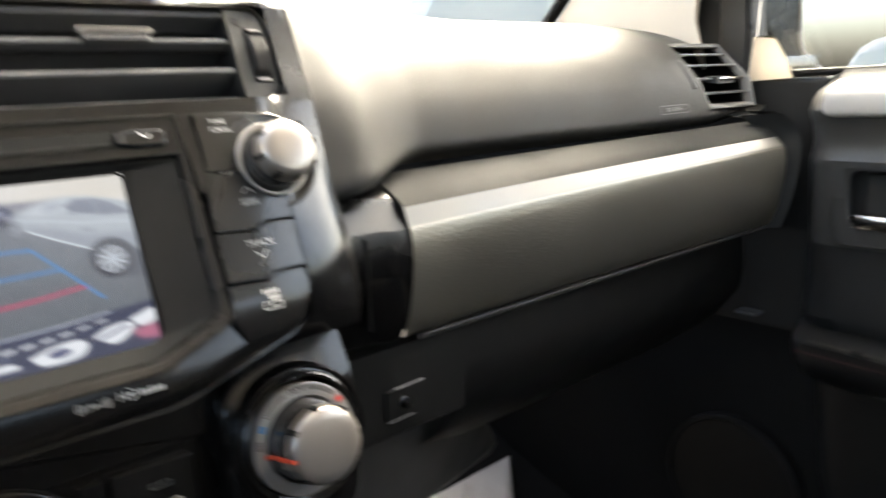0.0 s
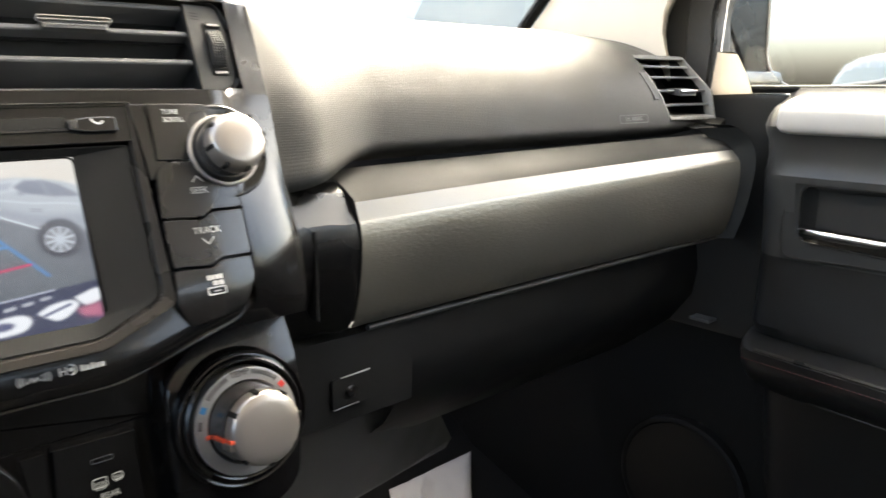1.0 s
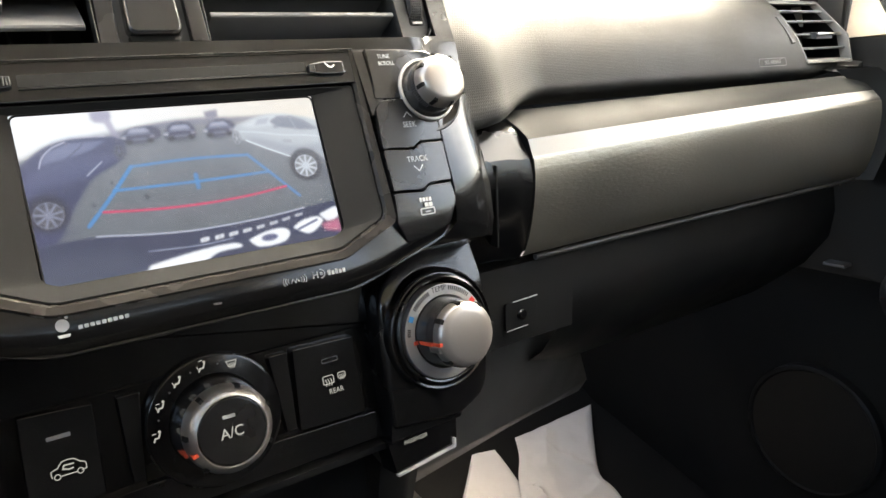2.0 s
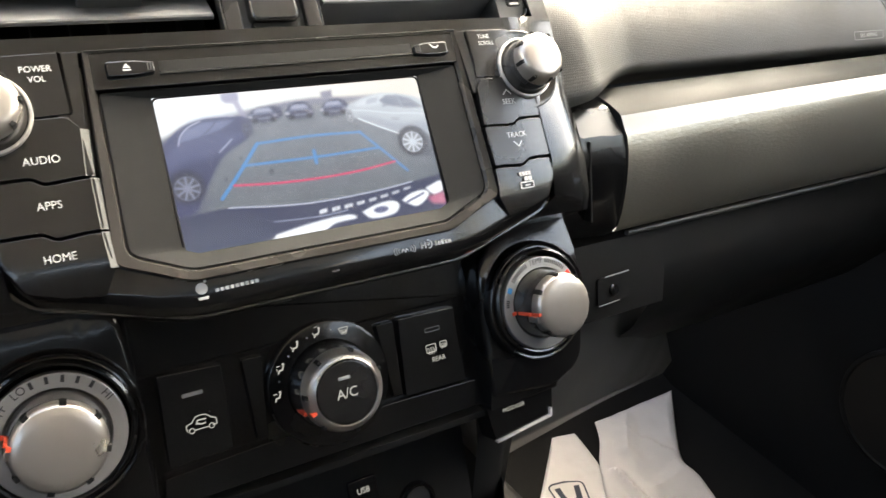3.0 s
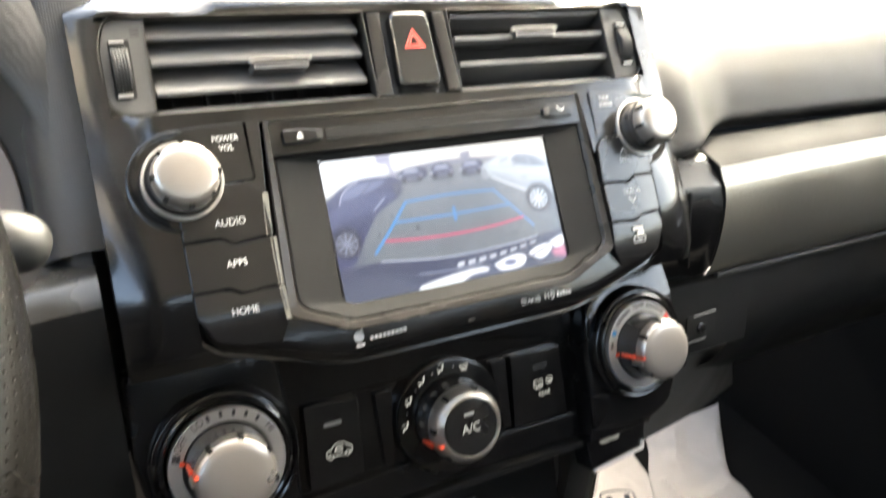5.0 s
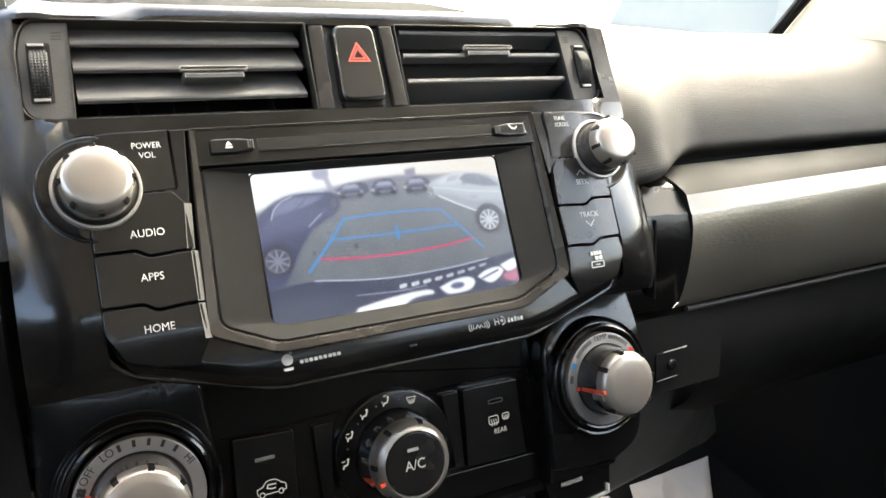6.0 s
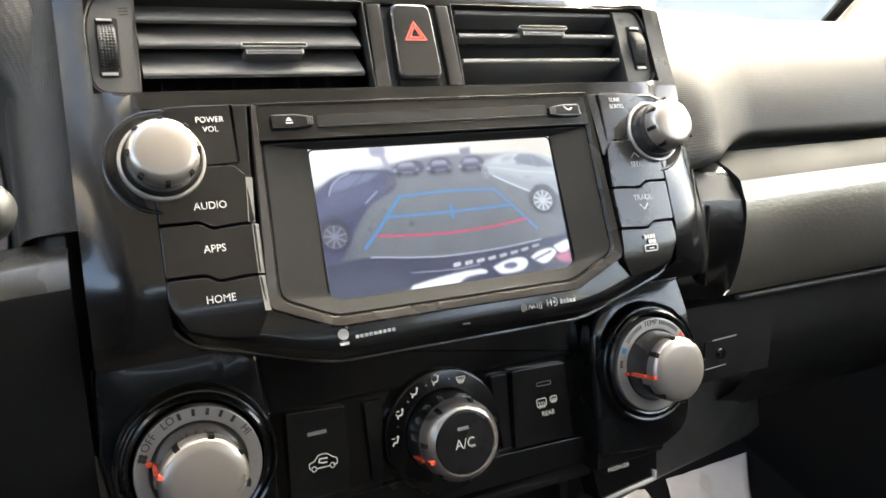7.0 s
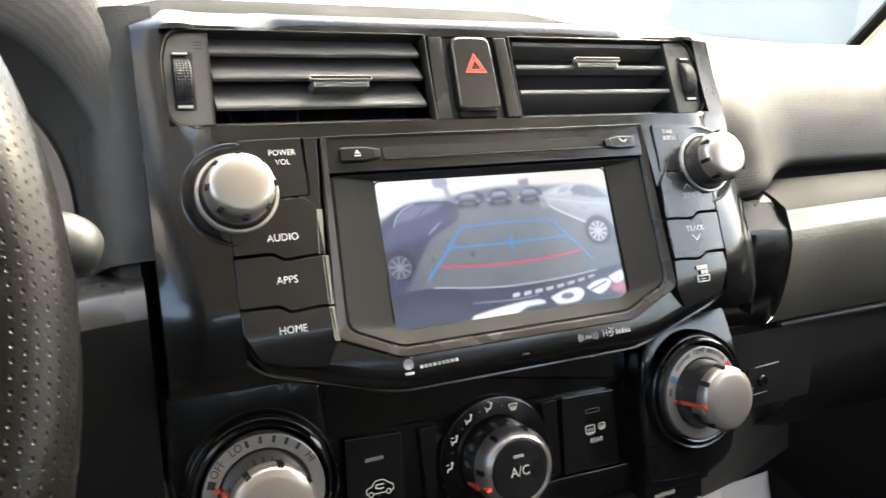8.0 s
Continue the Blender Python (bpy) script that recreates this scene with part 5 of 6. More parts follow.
def outer_dial(name, cu, cv, pointer, parent):
    d = part(name, lathe(cu, cv, [(28.2, 6), (28.2, 12.9), (27.9, 13.5), (27.3, 13.8), (21.8, 14.0), (21.4, 13.2), (21.0, 11)], DIAL, 80), RINGS, parent, "silver printed scale ring", 35)
    part("collar", lathe(cu, cv, [(21.2, 10), (21.0, 15.0), (19.8, 18.5), (19.2, 28.5)], DIAL, 72), SMOKE, d, "smoked dark collar")
    part("cap", lathe(cu, cv, [(18.8, 24.0), (19.1, 31.5), (18.6, 33.9), (17.0, 35.6), (13, 36.3), (6, 36.7), (0, 36.8)], DIAL, 80), SILVER, d, "satin silver cap", 60)
    for i in range(7):
        a = pointer + 40 + 46.6 * i
        q = DIAL @ Matrix.Translation((cu, cv, 0)) @ Matrix.Rotation(radians(a), 4, 'Z')
        part("notch", plate(rect(17.0, -1.4, 19.6, 1.4), 28.0, 34.8, 0.15, q), DEEP, d)
    q = DIAL @ Matrix.Translation((cu, cv, 0)) @ Matrix.Rotation(radians(pointer), 4, 'Z')
    part("pointer", join(plate(rect(16.6, -1.0, 19.3, 1.0), 24.5, 35.2, 0.2, q), plate(rect(19.0, -1.0, 20.6, 1.0), 14.5, 28.0, 0.2, q), plate(rect(20.4, -1.0, 23.2, 1.0), 13.6, 15.2, 0.2, q)), ORANGE, d, "orange pointer line")
    part("pointer_shoulder", plate(rounded(rect(16.6, 1.2, 19.9, 5.0), 0.8), 24.5, 33.5, 0.5, q), SILVER, d)
    return d


def polar(cu, cv, r, a):
    return cu + r * math.cos(radians(a)), cv + r * math.sin(radians(a))


FAN_V, TEMP_V = 23.0, 23.4
pl, pr = pod(-1, -131, FAN_V), pod(1, 133.2, TEMP_V)
fan = outer_dial("fan_dial", -131, FAN_V, 163, pl)
temp = outer_dial("temperature_dial", 133.2, TEMP_V, 185, pr)
for text, a, sz in (("OFF", 142, 3.7), ("LO", 116.5, 3.7), ("HI", 31, 3.7)):
    u, v = polar(-131, FAN_V, 25.6, a)
    part("lettering", lettering(text, sz, u, v, 13.95, DIAL, turn=a - 90, squeeze=0.92), DARKPRINT, fan)
for a in (104.5, 90.5, 76.5, 62.8, 49):
    q = DIAL @ Matrix.Translation((-131, FAN_V, 0)) @ Matrix.Rotation(radians(a), 4, 'Z')
    part("tick", plate(rect(24.0, -0.75, 27.2, 0.75), 13.7, 14.15, 0.0, q), DARKPRINT, fan)
u, v = polar(-131, FAN_V, 25.2, 158)
part("fan_mark", join(*[plate([(u + dx * 1.0 + ex, v + dy * 1.0 + ey) for ex, ey in ((-0.95, -0.95), (0.95, -0.95), (0.95, 0.95), (-0.95, 0.95))], 13.7, 14.15, 0.0, DIAL) for dx, dy in ((1.1, 0.5), (-0.5, 1.1), (-1.1, -0.5), (0.5, -1.1))]), DARKPRINT, fan, "dark fan symbol")
part("lettering", lettering("TEMP", 3.3, *polar(133.2, TEMP_V, 25.6, 93), 13.95, DIAL, turn=3, squeeze=0.92), DARKPRINT, temp)
for k in range(11):
    for a in (151 - 12 - k * 2.9, 77 - k * 3.2):
        q = DIAL @ Matrix.Translation((133.2, TEMP_V, 0)) @ Matrix.Rotation(radians(a), 4, 'Z')
        part("tick", plate(rect(24.4, -0.28, 26.9, 0.28), 13.7, 14.12, 0.0, q), DARKPRINT, temp)
for a, mt, nm in ((152, BLUE, "cold_mark"), (34, RED, "hot_mark")):
    q = DIAL @ Matrix.Translation((133.2, TEMP_V, 0)) @ Matrix.Rotation(radians(a), 4, 'Z')
    part(nm, plate(rect(24.0, -1.7, 27.0, 1.7), 13.7, 14.15, 0.0, q), mt, temp, "blue cold mark" if mt is BLUE else "red hot mark")
for k in range(4):
    q = DIAL @ Matrix.Translation((133.2, TEMP_V, 0)) @ Matrix.Rotation(radians(166 + 2.6 * k), 4, 'Z')
    part("off_mark", plate(rect(24.6, -0.4, 26.6, 0.4), 13.7, 14.12, 0.0, q), DARKPRINT, temp)

# middle dial with the air direction symbols
mode = part("mode_dial", lathe(0, 6, [(35.0, -8), (34.8, 2.2), (34.2, 3.2), (33.2, 3.6), (24.5, 4.6), (23.8, 4.2), (23.4, 2.0)], CLIM, 80), GLOSS, climate_panel, "gloss black symbol ring", 35)
part("bright_edge", lathe(0, 6, [(34.95, 1.8), (34.9, 2.5), (34.5, 3.1), (34.2, 2.6)], CLIM, 80), GUN, mode)
MODE = CLIM @ Matrix.Translation((0, -0.5, 4.0))
part("collar", lathe(0, 6, [(23.6, -2), (23.2, 6.5), (22.0, 9.5), (21.2, 17.0)], MODE, 72), SMOKE, mode, "smoked dark collar")
part("grip", lathe(0, 6, [(21.4, 11), (22.0, 15.5), (21.7, 19.8), (20.4, 22.8), (18.0, 24.9), (17.3, 25.1), (16.9, 24.4)], MODE, 80), SILVER, mode, "satin silver grip ring", 50)
part("face", lathe(0, 6, [(16.9, 23.6), (16.5, 24.6), (15.8, 24.9), (0, 25.2)], MODE, 64), SATIN, mode, "black pushbutton face")
for i in range(7):
    q = MODE @ Matrix.Translation((0, 6, 0)) @ Matrix.Rotation(radians(198 + 51.4 * (i + 0.55)), 4, 'Z')
    part("notch", plate(rect(19.4, -1.2, 22.3, 1.2), 17.0, 22.6, 0.15, q), DEEP, mode)
q = MODE @ Matrix.Translation((0, 6, 0)) @ Matrix.Rotation(radians(199), 4, 'Z')
part("pointer", join(plate(rect(18.6, -1.0, 21.6, 1.0), 15.0, 24.4, 0.2, q), plate(rect(21.2, -1.0, 23.6, 1.0), 4.6, 16.5, 0.2, q)), ORANGE, mode, "orange pointer line")
part("lettering", lettering("A/C", 5.2, -0.4, 5.6, 25.1, MODE, squeeze=0.95), GLOWPRINT, mode)
part("indicator", plate(rounded(rect(-4.0, 13.0, 2.4, 14.8), 0.4), 25.0, 25.25, 0.05, MODE), GREYPRINT, mode)


def airflow(a, feet, face, screen_mark):
    """A small seated-figure airflow symbol of a few strokes."""
    u, v = polar(0, 6, 29.3, a)
    m2 = CLIM @ Matrix.Translation((u, v, 0))
    b = []
    if screen_mark == 2:
        b += [stroke([(-2.6, 1.6), (2.6, 1.6), (1.7, -1.2), (-1.7, -1.2)], 0.4, 4.3, m2, closed=True)]
        b += [stroke([(x, -2.2), (x + 0.3, -0.8), (x - 0.2, 0.4)], 0.4, 4.3, m2) for x in (-1.1, 0, 1.1)]
    else:
        b += [plate(circle(0.9, 2.0, 0.7, 10), 4.3, 4.45, 0.0, m2), stroke([(0.9, 1.0), (0.1, -0.9), (-1.5, -0.9), (-2.2, -2.4)], 0.75, 4.3, m2)]
        if face:
            b += [stroke([(-2.6, 1.4), (-0.9, 1.4)], 0.4, 4.3, m2)]
        if feet:
            b += [stroke([(-2.9, 0.2), (-2.4, -1.2)], 0.4, 4.3, m2)]
        if screen_mark:
            b += [stroke([(-1.6, 2.9), (0, 3.1)], 0.4, 4.3, m2)]
    part("airflow_mark", join(*b), GLOWPRINT, mode)


airflow(178, False, True, 0)
airflow(149, True, True, 0)
airflow(122, True, False, 0)
airflow(95, True, False, 1)
airflow(66, False, False, 2)
for a in (163, 135, 108, 80):
    u, v = polar(0, 6, 29.0, a)
    part("dot", plate(circle(u, v, 0.45, 10), 4.0, 4.4, 0.0, CLIM), GREYPRINT, mode)


def push_key(pts, nm, label):
    return part(nm, plate(rounded(pts, 1.5), -6, 1.0, 1.0, CLIM, dome=0.0), SATIN, climate_panel, label, 30)


key = push_key([(-88, -14.5), (-55.5, -13.5), (-54.5, 31), (-86, 33)], "recirculation_key", "black air recirculation key")
car = flowing([(-76.5, 1.6), (-76.6, 4.6), (-73.8, 5.4), (-71.6, 8.0), (-66.8, 8.0), (-64.2, 5.8), (-62.0, 4.8), (-62.0, 1.8)], 2)
part("car_mark", join(stroke(car + [(-64, 1.6)], 0.5, 0.95, CLIM), stroke([(-72.6, 1.4), (-66, 1.4)], 0.5, 0.95, CLIM), stroke(circle(-74.4, 1.4, 1.3, 12), 0.45, 0.95, CLIM, closed=True), stroke(circle(-64.6, 1.4, 1.3, 12), 0.45, 0.95, CLIM, closed=True), stroke([(-67, 5.8), (-71, 6.0), (-71.6, 4.4), (-69, 3.6), (-67.4, 3.8)], 0.7, 0.95, CLIM)), GLOWPRINT, key, "white recirculation symbol")
part("indicator", plate(rounded(rect(-76, 18.8, -65.8, 20.8), 0.5), 0.9, 1.15, 0.1, CLIM), GREYPRINT, key)
key = push_key([(46.5, 30.6), (44, -15.5), (85, -16.5), (84, 29.5)][::-1], "rear_heater_key", "black rear window heater key")
def heater(u, v, s):
    return [stroke(rounded(rect(u - 3.2 * s, v - 2.2 * s, u + 3.2 * s, v + 2.4 * s), 0.8, 2), 0.5, 0.95, CLIM, closed=True)] + [stroke([(u + x * s, v - 3.4 * s), (u + (x + 0.4) * s, v - 1.2 * s), (u + (x - 0.3) * s, v + 0.6 * s)], 0.45, 0.95, CLIM) for x in (-1.6, 0, 1.6)]
part("heater_mark", join(*heater(64.6, 8.4, 1.0)), GLOWPRINT, key, "white window heater symbol")
part("heater_mark", join(*heater(73.0, 9.2, 0.7)), GLOWPRINT, key)
part("lettering", lettering("REAR", 3.0, 68.6, 1.4, 0.9, CLIM, squeeze=0.9), GLOWPRINT, key)
part("indicator", stroke(rounded(rect(62.4, 18.4, 72, 20.6), 0.5, 2), 0.35, 0.95, CLIM, closed=True), GREYPRINT, key)
for s in (-1, 1):
    part("blank_key", plate(rounded([(s * 37.0, -14), (s * 43.0, -14), (s * 44.0, 30), (s * 33, 30)][::s], 1.0), -6, -0.4, 0.8, CLIM, dome=0.0), SATIN, climate_panel)

part("shield_foot", plate(rounded([(96, -20), (150, -22), (143, -35.5), (92.5, -37)][::-1], 1.5), -20, 11.0, 1.0, CLIM), GLOSS, climate_panel)
# passenger indicator strip under the right-hand dial
part("indicator_plate", plate(rounded([(92, -36), (142, -33.0), (139.5, -52), (95.5, -58)][::-1], 1.2), -10, 7.2, 0.6, CLIM), GLOSS, climate_panel, "gloss black indicator plate")
part("lettering", lettering("PASSENGER", 2.5, 111.0, -40.2, 7.1, CLIM, squeeze=0.88, shear=0.15, turn=1), GLOWPRINT, climate_panel)
# White stands for the sky reflected in this chrome strip.
part("bright_strip", join(stroke([(95.5, -57.2), (136.5, -52.8)], 1.3, 6.0, CLIM, 3.4), stroke([(136.5, -52.8), (137.2, -48.2)], 1.4, 6.0, CLIM, 3.5)), WHITE, climate_panel, "edge strip coloured white for its sky reflection")
part("fine_line", stroke([(94, -36.3), (141, -33.2)], 0.35, 7.0, CLIM, 0.3), GUN, climate_panel)

# ---------------------------------------------------------------- lower console
console = thing("lower_console", (0, 0.05, 0.95), "black lower console with an open tray and sockets", "console")
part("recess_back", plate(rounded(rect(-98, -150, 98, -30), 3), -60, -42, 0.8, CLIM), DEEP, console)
for s in (-1, 1):
    part("cheek", loft([[(s * 0.101, y, z) for y, z in ((0.02, 1.045), (0.03, 1.00), (0.045, 0.94), (0.06, 0.88))], [(s * 0.120, y, z) for y, z in ((0.02, 1.045), (0.03, 1.00), (0.045, 0.94), (0.06, 0.88))],
                        [(s * 0.138, y, z) for y, z in ((0.028, 1.05), (0.036, 1.01), (0.055, 0.95), (0.075, 0.88))], [(s * 0.142, y, z) for y, z in ((0.10, 1.05), (0.10, 1.00), (0.10, 0.94), (0.11, 0.88))]]), DEEP, console, "", 60)
part("tray_roof", box(-0.1, 0.005, 1.030, 0.1, 0.06, 1.034), DEEP, console)
part("tray_lip", tube([(-0.10, -0.005, 0.915), (0.0, -0.012, 0.910), (0.10, -0.005, 0.915)], 0.004, 8), GLOSS, console)
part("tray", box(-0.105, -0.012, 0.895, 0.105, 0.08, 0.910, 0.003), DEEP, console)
usb = part("port_plate", plate(rounded(rect(12.5, -99, 31.5, -70), 1.5), -43, -39.5, 0.6, CLIM), SATIN, console, "black port plate")
part("lettering", lettering("USB", 3.9, 22, -77.5, -39.6, CLIM, squeeze=0.9), GLOWPRINT, usb)
part("lettering", lettering("AUX", 3.9, 22, -87.5, -39.6, CLIM, squeeze=0.9), GLOWPRINT, usb)
sock = part("socket", lathe(57, -97, [(12.5, -43), (12.5, -38), (11.6, -36.8), (10.2, -36.8), (9.6, -38), (9.4, -50)], CLIM, 40), SATIN, console, "capped power socket")
part("cap", lathe(57, -97, [(9.3, -44), (9.2, -39.5), (8.2, -38.6), (0, -38.2)], CLIM, 40), MATTE, sock)
part("cap_mark", stroke([(53, -110.6), (58, -110.0)], 0.7, -41.8, CLIM), GREYPRINT, sock)
# flared foot of the console beside the passenger's footwell
rows = []
for z, x, y in ((0.955, 0.136, 0.06), (0.90, 0.140, 0.065), (0.85, 0.152, 0.072), (0.80, 0.175, 0.082), (0.75, 0.205, 0.095), (0.70, 0.245, 0.11), (0.66, 0.28, 0.12), (0.60, 0.31, 0.12)):
    rows.append([(x - 0.16, y - 0.13, z), (x - 0.07, y - 0.09, z), (x - 0.02, y - 0.035, z), (x, y, z), (x + 0.03, y + 0.06, z), (x + 0.09, y + 0.22, z), (x + 0.12, y + 0.45, z)])
part("console_foot", loft(rows), FOOTV, console, "dark grey flared console foot", 70)

# ---------------------------------------------------------------- driver's side
cluster = thing("instrument_cluster", (-0.385, 0.05, 1.215), "charcoal instrument hood with a dark recess", "instrument cluster")


def oval(a, b, y, n=160, e=2.5, cx=-0.385, cz=1.215):
    out = []
    for i in range(n):
        c, q = math.cos(2 * math.pi * i / n), math.sin(2 * math.pi * i / n)
        r = (abs(c / a) ** e + abs(q / b) ** e) ** (-1 / e)
        out.append((cx + r * c, y, cz + r * q))
    return out


lean = lambda pts, k, dy=0.0: [(x, y + max(0.0, z - 1.2) * k + dy, z) for x, y, z in pts]
lip = oval(0.2035, 0.121, 0.026, e=3.2)
rim_out = lean(oval(0.2170, 0.130, 0.030, e=13), 0.36)
mid = lean(oval(0.2110, 0.126, 0.022, e=6.5), 0.33)
lip2 = lean(lip, 0.3)
roll = lean(oval(0.2015, 0.118, 0.026, e=3.0), 0.3, 0.006)
edge = [(x - 0.002 * (x > -0.2), y + 0.006, z + 0.002) for x, y, z in rim_out]
over = [(x - 0.003 * (x > -0.2), y + 0.035, z + 0.014 * max(0.0, (z - 1.2) / 0.1)) for x, y, z in rim_out]
back = [(x, y + 0.11, z + 0.022 * max(0.0, (z - 1.2) / 0.1)) for x, y, z in rim_out]
part("hood_face", loft([[p[i] for p in (back, over, edge, rim_out, mid, lip2, roll)] for i in list(range(160)) + [0]]), PADL, cluster, "charcoal grained hood", 60)
part("hood_wall", loft([[p[i] for p in (roll, lean(oval(0.1960, 0.110, 0.050, e=2.7), 0.3), lean(oval(0.1860, 0.101, 0.068, e=2.6), 0.3))] for i in list(range(160)) + [0]]), MATTE, cluster, "", 60)
part("inner_ring", loft([[p[i] for p in (lean(oval(0.1870, 0.102, 0.070, e=2.6), 0.3), lean(oval(0.1855, 0.100, 0.064, e=2.6), 0.3), lean(oval(0.1760, 0.094, 0.064, e=2.6), 0.3), lean(oval(0.1740, 0.092, 0.071, e=2.6), 0.3))] for i in list(range(160)) + [0]]), surface("brown_grey_ring", (0.24, 0.205, 0.19), 0.45, grain=1500, bump=0.1), cluster, "brownish grey inner ring", 60)
part("dial_face", loft([[p[i] for p in (lean(oval(0.1745, 0.0925, 0.071, e=2.6), 0.3), lean(oval(0.165, 0.085, 0.105, e=2.6), 0.2), oval(0.02, 0.01, 0.112))] for i in list(range(160)) + [0]]), DEEP, cluster)

lower_panel = thing("driver_lower_panel", (-0.38, 0.02, 1.1), "black grained panel below the instrument hood", "panel")
rows = []
for i in range(25):
    x = -0.62 + (0.4465) * i / 24
    dip = 0.05 * math.exp(-((x + 0.385) / 0.11) ** 2)
    top = 1.199 - dip
    rows.append([(x, 0.04, top + 0.001), (x, 0.016, top), (x, 0.006, top - 0.004), (x, 0.000, top - 0.013), (x, 0.0, top - 0.03), (x, 0.008, 1.10), (x, 0.03, 1.0), (x, 0.07, 0.9)])
part("ledge", loft([r[:4] for r in rows]), LEDGE, lower_panel, "rounded black ledge", 60)
part("panel", loft([r[3:] for r in rows]), LID, lower_panel, "", 60)

# steering wheel: perforated leather rim, spokes and hub on its column
WHEEL = Matrix.Translation((-0.3986, -0.139, 1.2238)) @ Matrix(((1, 0, 0), (0, math.sin(0.5395), -math.cos(0.5395)), (0, math.cos(0.5395), math.sin(0.5395)))).to_4x4()
steering_wheel = thing("steering_wheel", WHEEL.translation, "black steering wheel with a perforated leather rim", "steering wheel")
rows = []
for i in range(121):
    a = 2 * math.pi * i / 120
    row = []
    for j in range(24):
        b = 2 * math.pi * j / 24
        grip = 1 + 0.05 * math.cos(2 * b)
        row.append(WHEEL @ Vector(((0.19 + 0.0162 * grip * math.cos(b)) * math.cos(a), (0.19 + 0.0162 * grip * math.cos(b)) * math.sin(a), 0.0172 * grip * math.sin(b))))
    rows.append(row)
bm = loft([r + [r[0]] for r in rows])
bmesh.ops.remove_doubles(bm, verts=bm.verts, dist=1e-6)
part("rim", bm, LEATHER, steering_wheel, "black perforated leather rim", 80)
seam = [WHEEL @ Vector(((0.19 - 0.0170) * math.cos(a), (0.19 - 0.0170) * math.sin(a), 0.0)) for a in [2 * math.pi * i / 120 for i in range(121)]]
part("seam", tube(seam, 0.0009, 6), DEEP, steering_wheel)
for a in (-8, 188, 270):
    d, n = Vector((math.cos(radians(a)), math.sin(radians(a)), 0)), Vector((-math.sin(radians(a)), math.cos(radians(a)), 0))
    pr = [(0.05, 0.045), (0.10, 0.030), (0.15, 0.024), (0.178, 0.026)]
    part("spoke", loft([[WHEEL @ (d * r + n * h * s + Vector((0, 0, w - 0.03 + 0.15 * (r - 0.05)))) for s, w in ((-1, 0.0), (-0.8, 0.012), (0.8, 0.012), (1, 0.0), (0.8, -0.008), (-0.8, -0.008))] for r, h in pr], close=True), MATTE, steering_wheel)
part("hub", lathe(0, 0, [(30, -60), (62, -45), (68, -20), (60, -6), (35, 2), (0, 4)], WHEEL @ Matrix.Scale(0.001, 4), 40), MATTE, steering_wheel)
part("column", lathe(0, 0, [(26, -170), (30, -110), (40, -70), (40, -45)], WHEEL @ Matrix.Scale(0.001, 4), 32), MATTE, steering_wheel)

stalk = thing("wiper_stalk", (-0.30, -0.02, 1.21), "grey-tipped wiper stalk beside the steering wheel", "control stalk")
part("arm", tube([(-0.385, -0.03, 1.185), (-0.30, -0.02, 1.205), (-0.235, -0.014, 1.217), (-0.205, -0.012, 1.222)], [0.006, 0.006, 0.007, 0.0085], 12), MATTE, stalk)
tip_ends = Vector((-0.2140, -0.012, 1.2262)), Vector((-0.1880, -0.012, 1.2162))
steps = [math.pi * k / 18 for k in range(19)]
tip_path = [tip_ends[0].lerp(tip_ends[1], (1 - math.cos(a)) / 2) for a in steps]
part("tip", tube(tip_path, [max(0.0006, 0.0124 * math.sin(a) ** 0.8) for a in steps], 28), surface("pale_grey_knob", (0.02, 0.0205, 0.02), 0.34, grain=1500, bump=0.05, vary=0.1), stalk, "pale grey rounded tip", 80)

# ---------------------------------------------------------------- passenger's door
door = thing("door", (0.70, -0.4, 1.0), "closed black door panel with a chrome handle and red-stitched armrest", "car door")
DZ = [(1.264, .706), (1.256, .700), (1.250, .688), (1.246, .674), (1.238, .663), (1.229, .657), (1.223, .660), (1.215, .667), (1.200, .670), (1.190, .668), (1.184, .664), (1.178, .665), (1.122, .673), (1.104, .674), (1.06, .674), (1.035, .668),
      (1.022, .640), (1.017, .618), (1.012, .611), (1.004, .610), (.992, .613), (.975, .630), (.960, .655), (.956, .668), (.950, .674), (.90, .682), (.80, .70), (.70, .715), (.62, .72)]
DY = [0.004, -0.004, -0.012, -0.022, -0.034, -0.044, -0.10, -0.15, -0.205, -0.30, -0.45, -0.70, -1.0]
push = {0.004: 0.05, -0.004: 0.022, -0.012: 0.008, -0.022: 0.002}
bm, low = bmesh.new(), bmesh.new()
gv, gl = [[[m.verts.new((x + push.get(y, 0.0) + (0.02 * max(0, 1 + (y + 0.25) / 0.25) if z < 1.03 and y > -0.25 else 0), y, z)) for y in DY] for z, x in DZ] for m in (bm, low)]
for i in range(len(DZ) - 1):
    for j in range(len(DY) - 1):
        zc, yc = (DZ[i][0] + DZ[i + 1][0]) / 2, (DY[j] + DY[j + 1]) / 2
        if 1.122 < zc < 1.178 and -0.205 < yc < -0.044:
            continue
        m, g = (bm, gv) if zc > 1.11 else (low, gl)
        m.faces.new((g[i][j], g[i + 1][j], g[i + 1][j + 1], g[i][j + 1]))
for m in (bm, low):
    bmesh.ops.delete(m, geom=[v for v in m.verts if not v.link_faces], context='VERTS')
part("panel", bm, DOORV, door, "black grained upper door panel, coloured lighter as if lit", 40)
part("armrest", low, ARMV, door, "black padded armrest and lower door, coloured darker for shade", 40)
DOOR = Matrix(((0, 0, -1, 0.672), (-1, 0, 0, 0), (0, 1, 0, 1.15), (0, 0, 0, 1))) @ Matrix.Scale(0.001, 4)
cup = [(44, -28), (205, -28), (205, 28), (44, 28)]
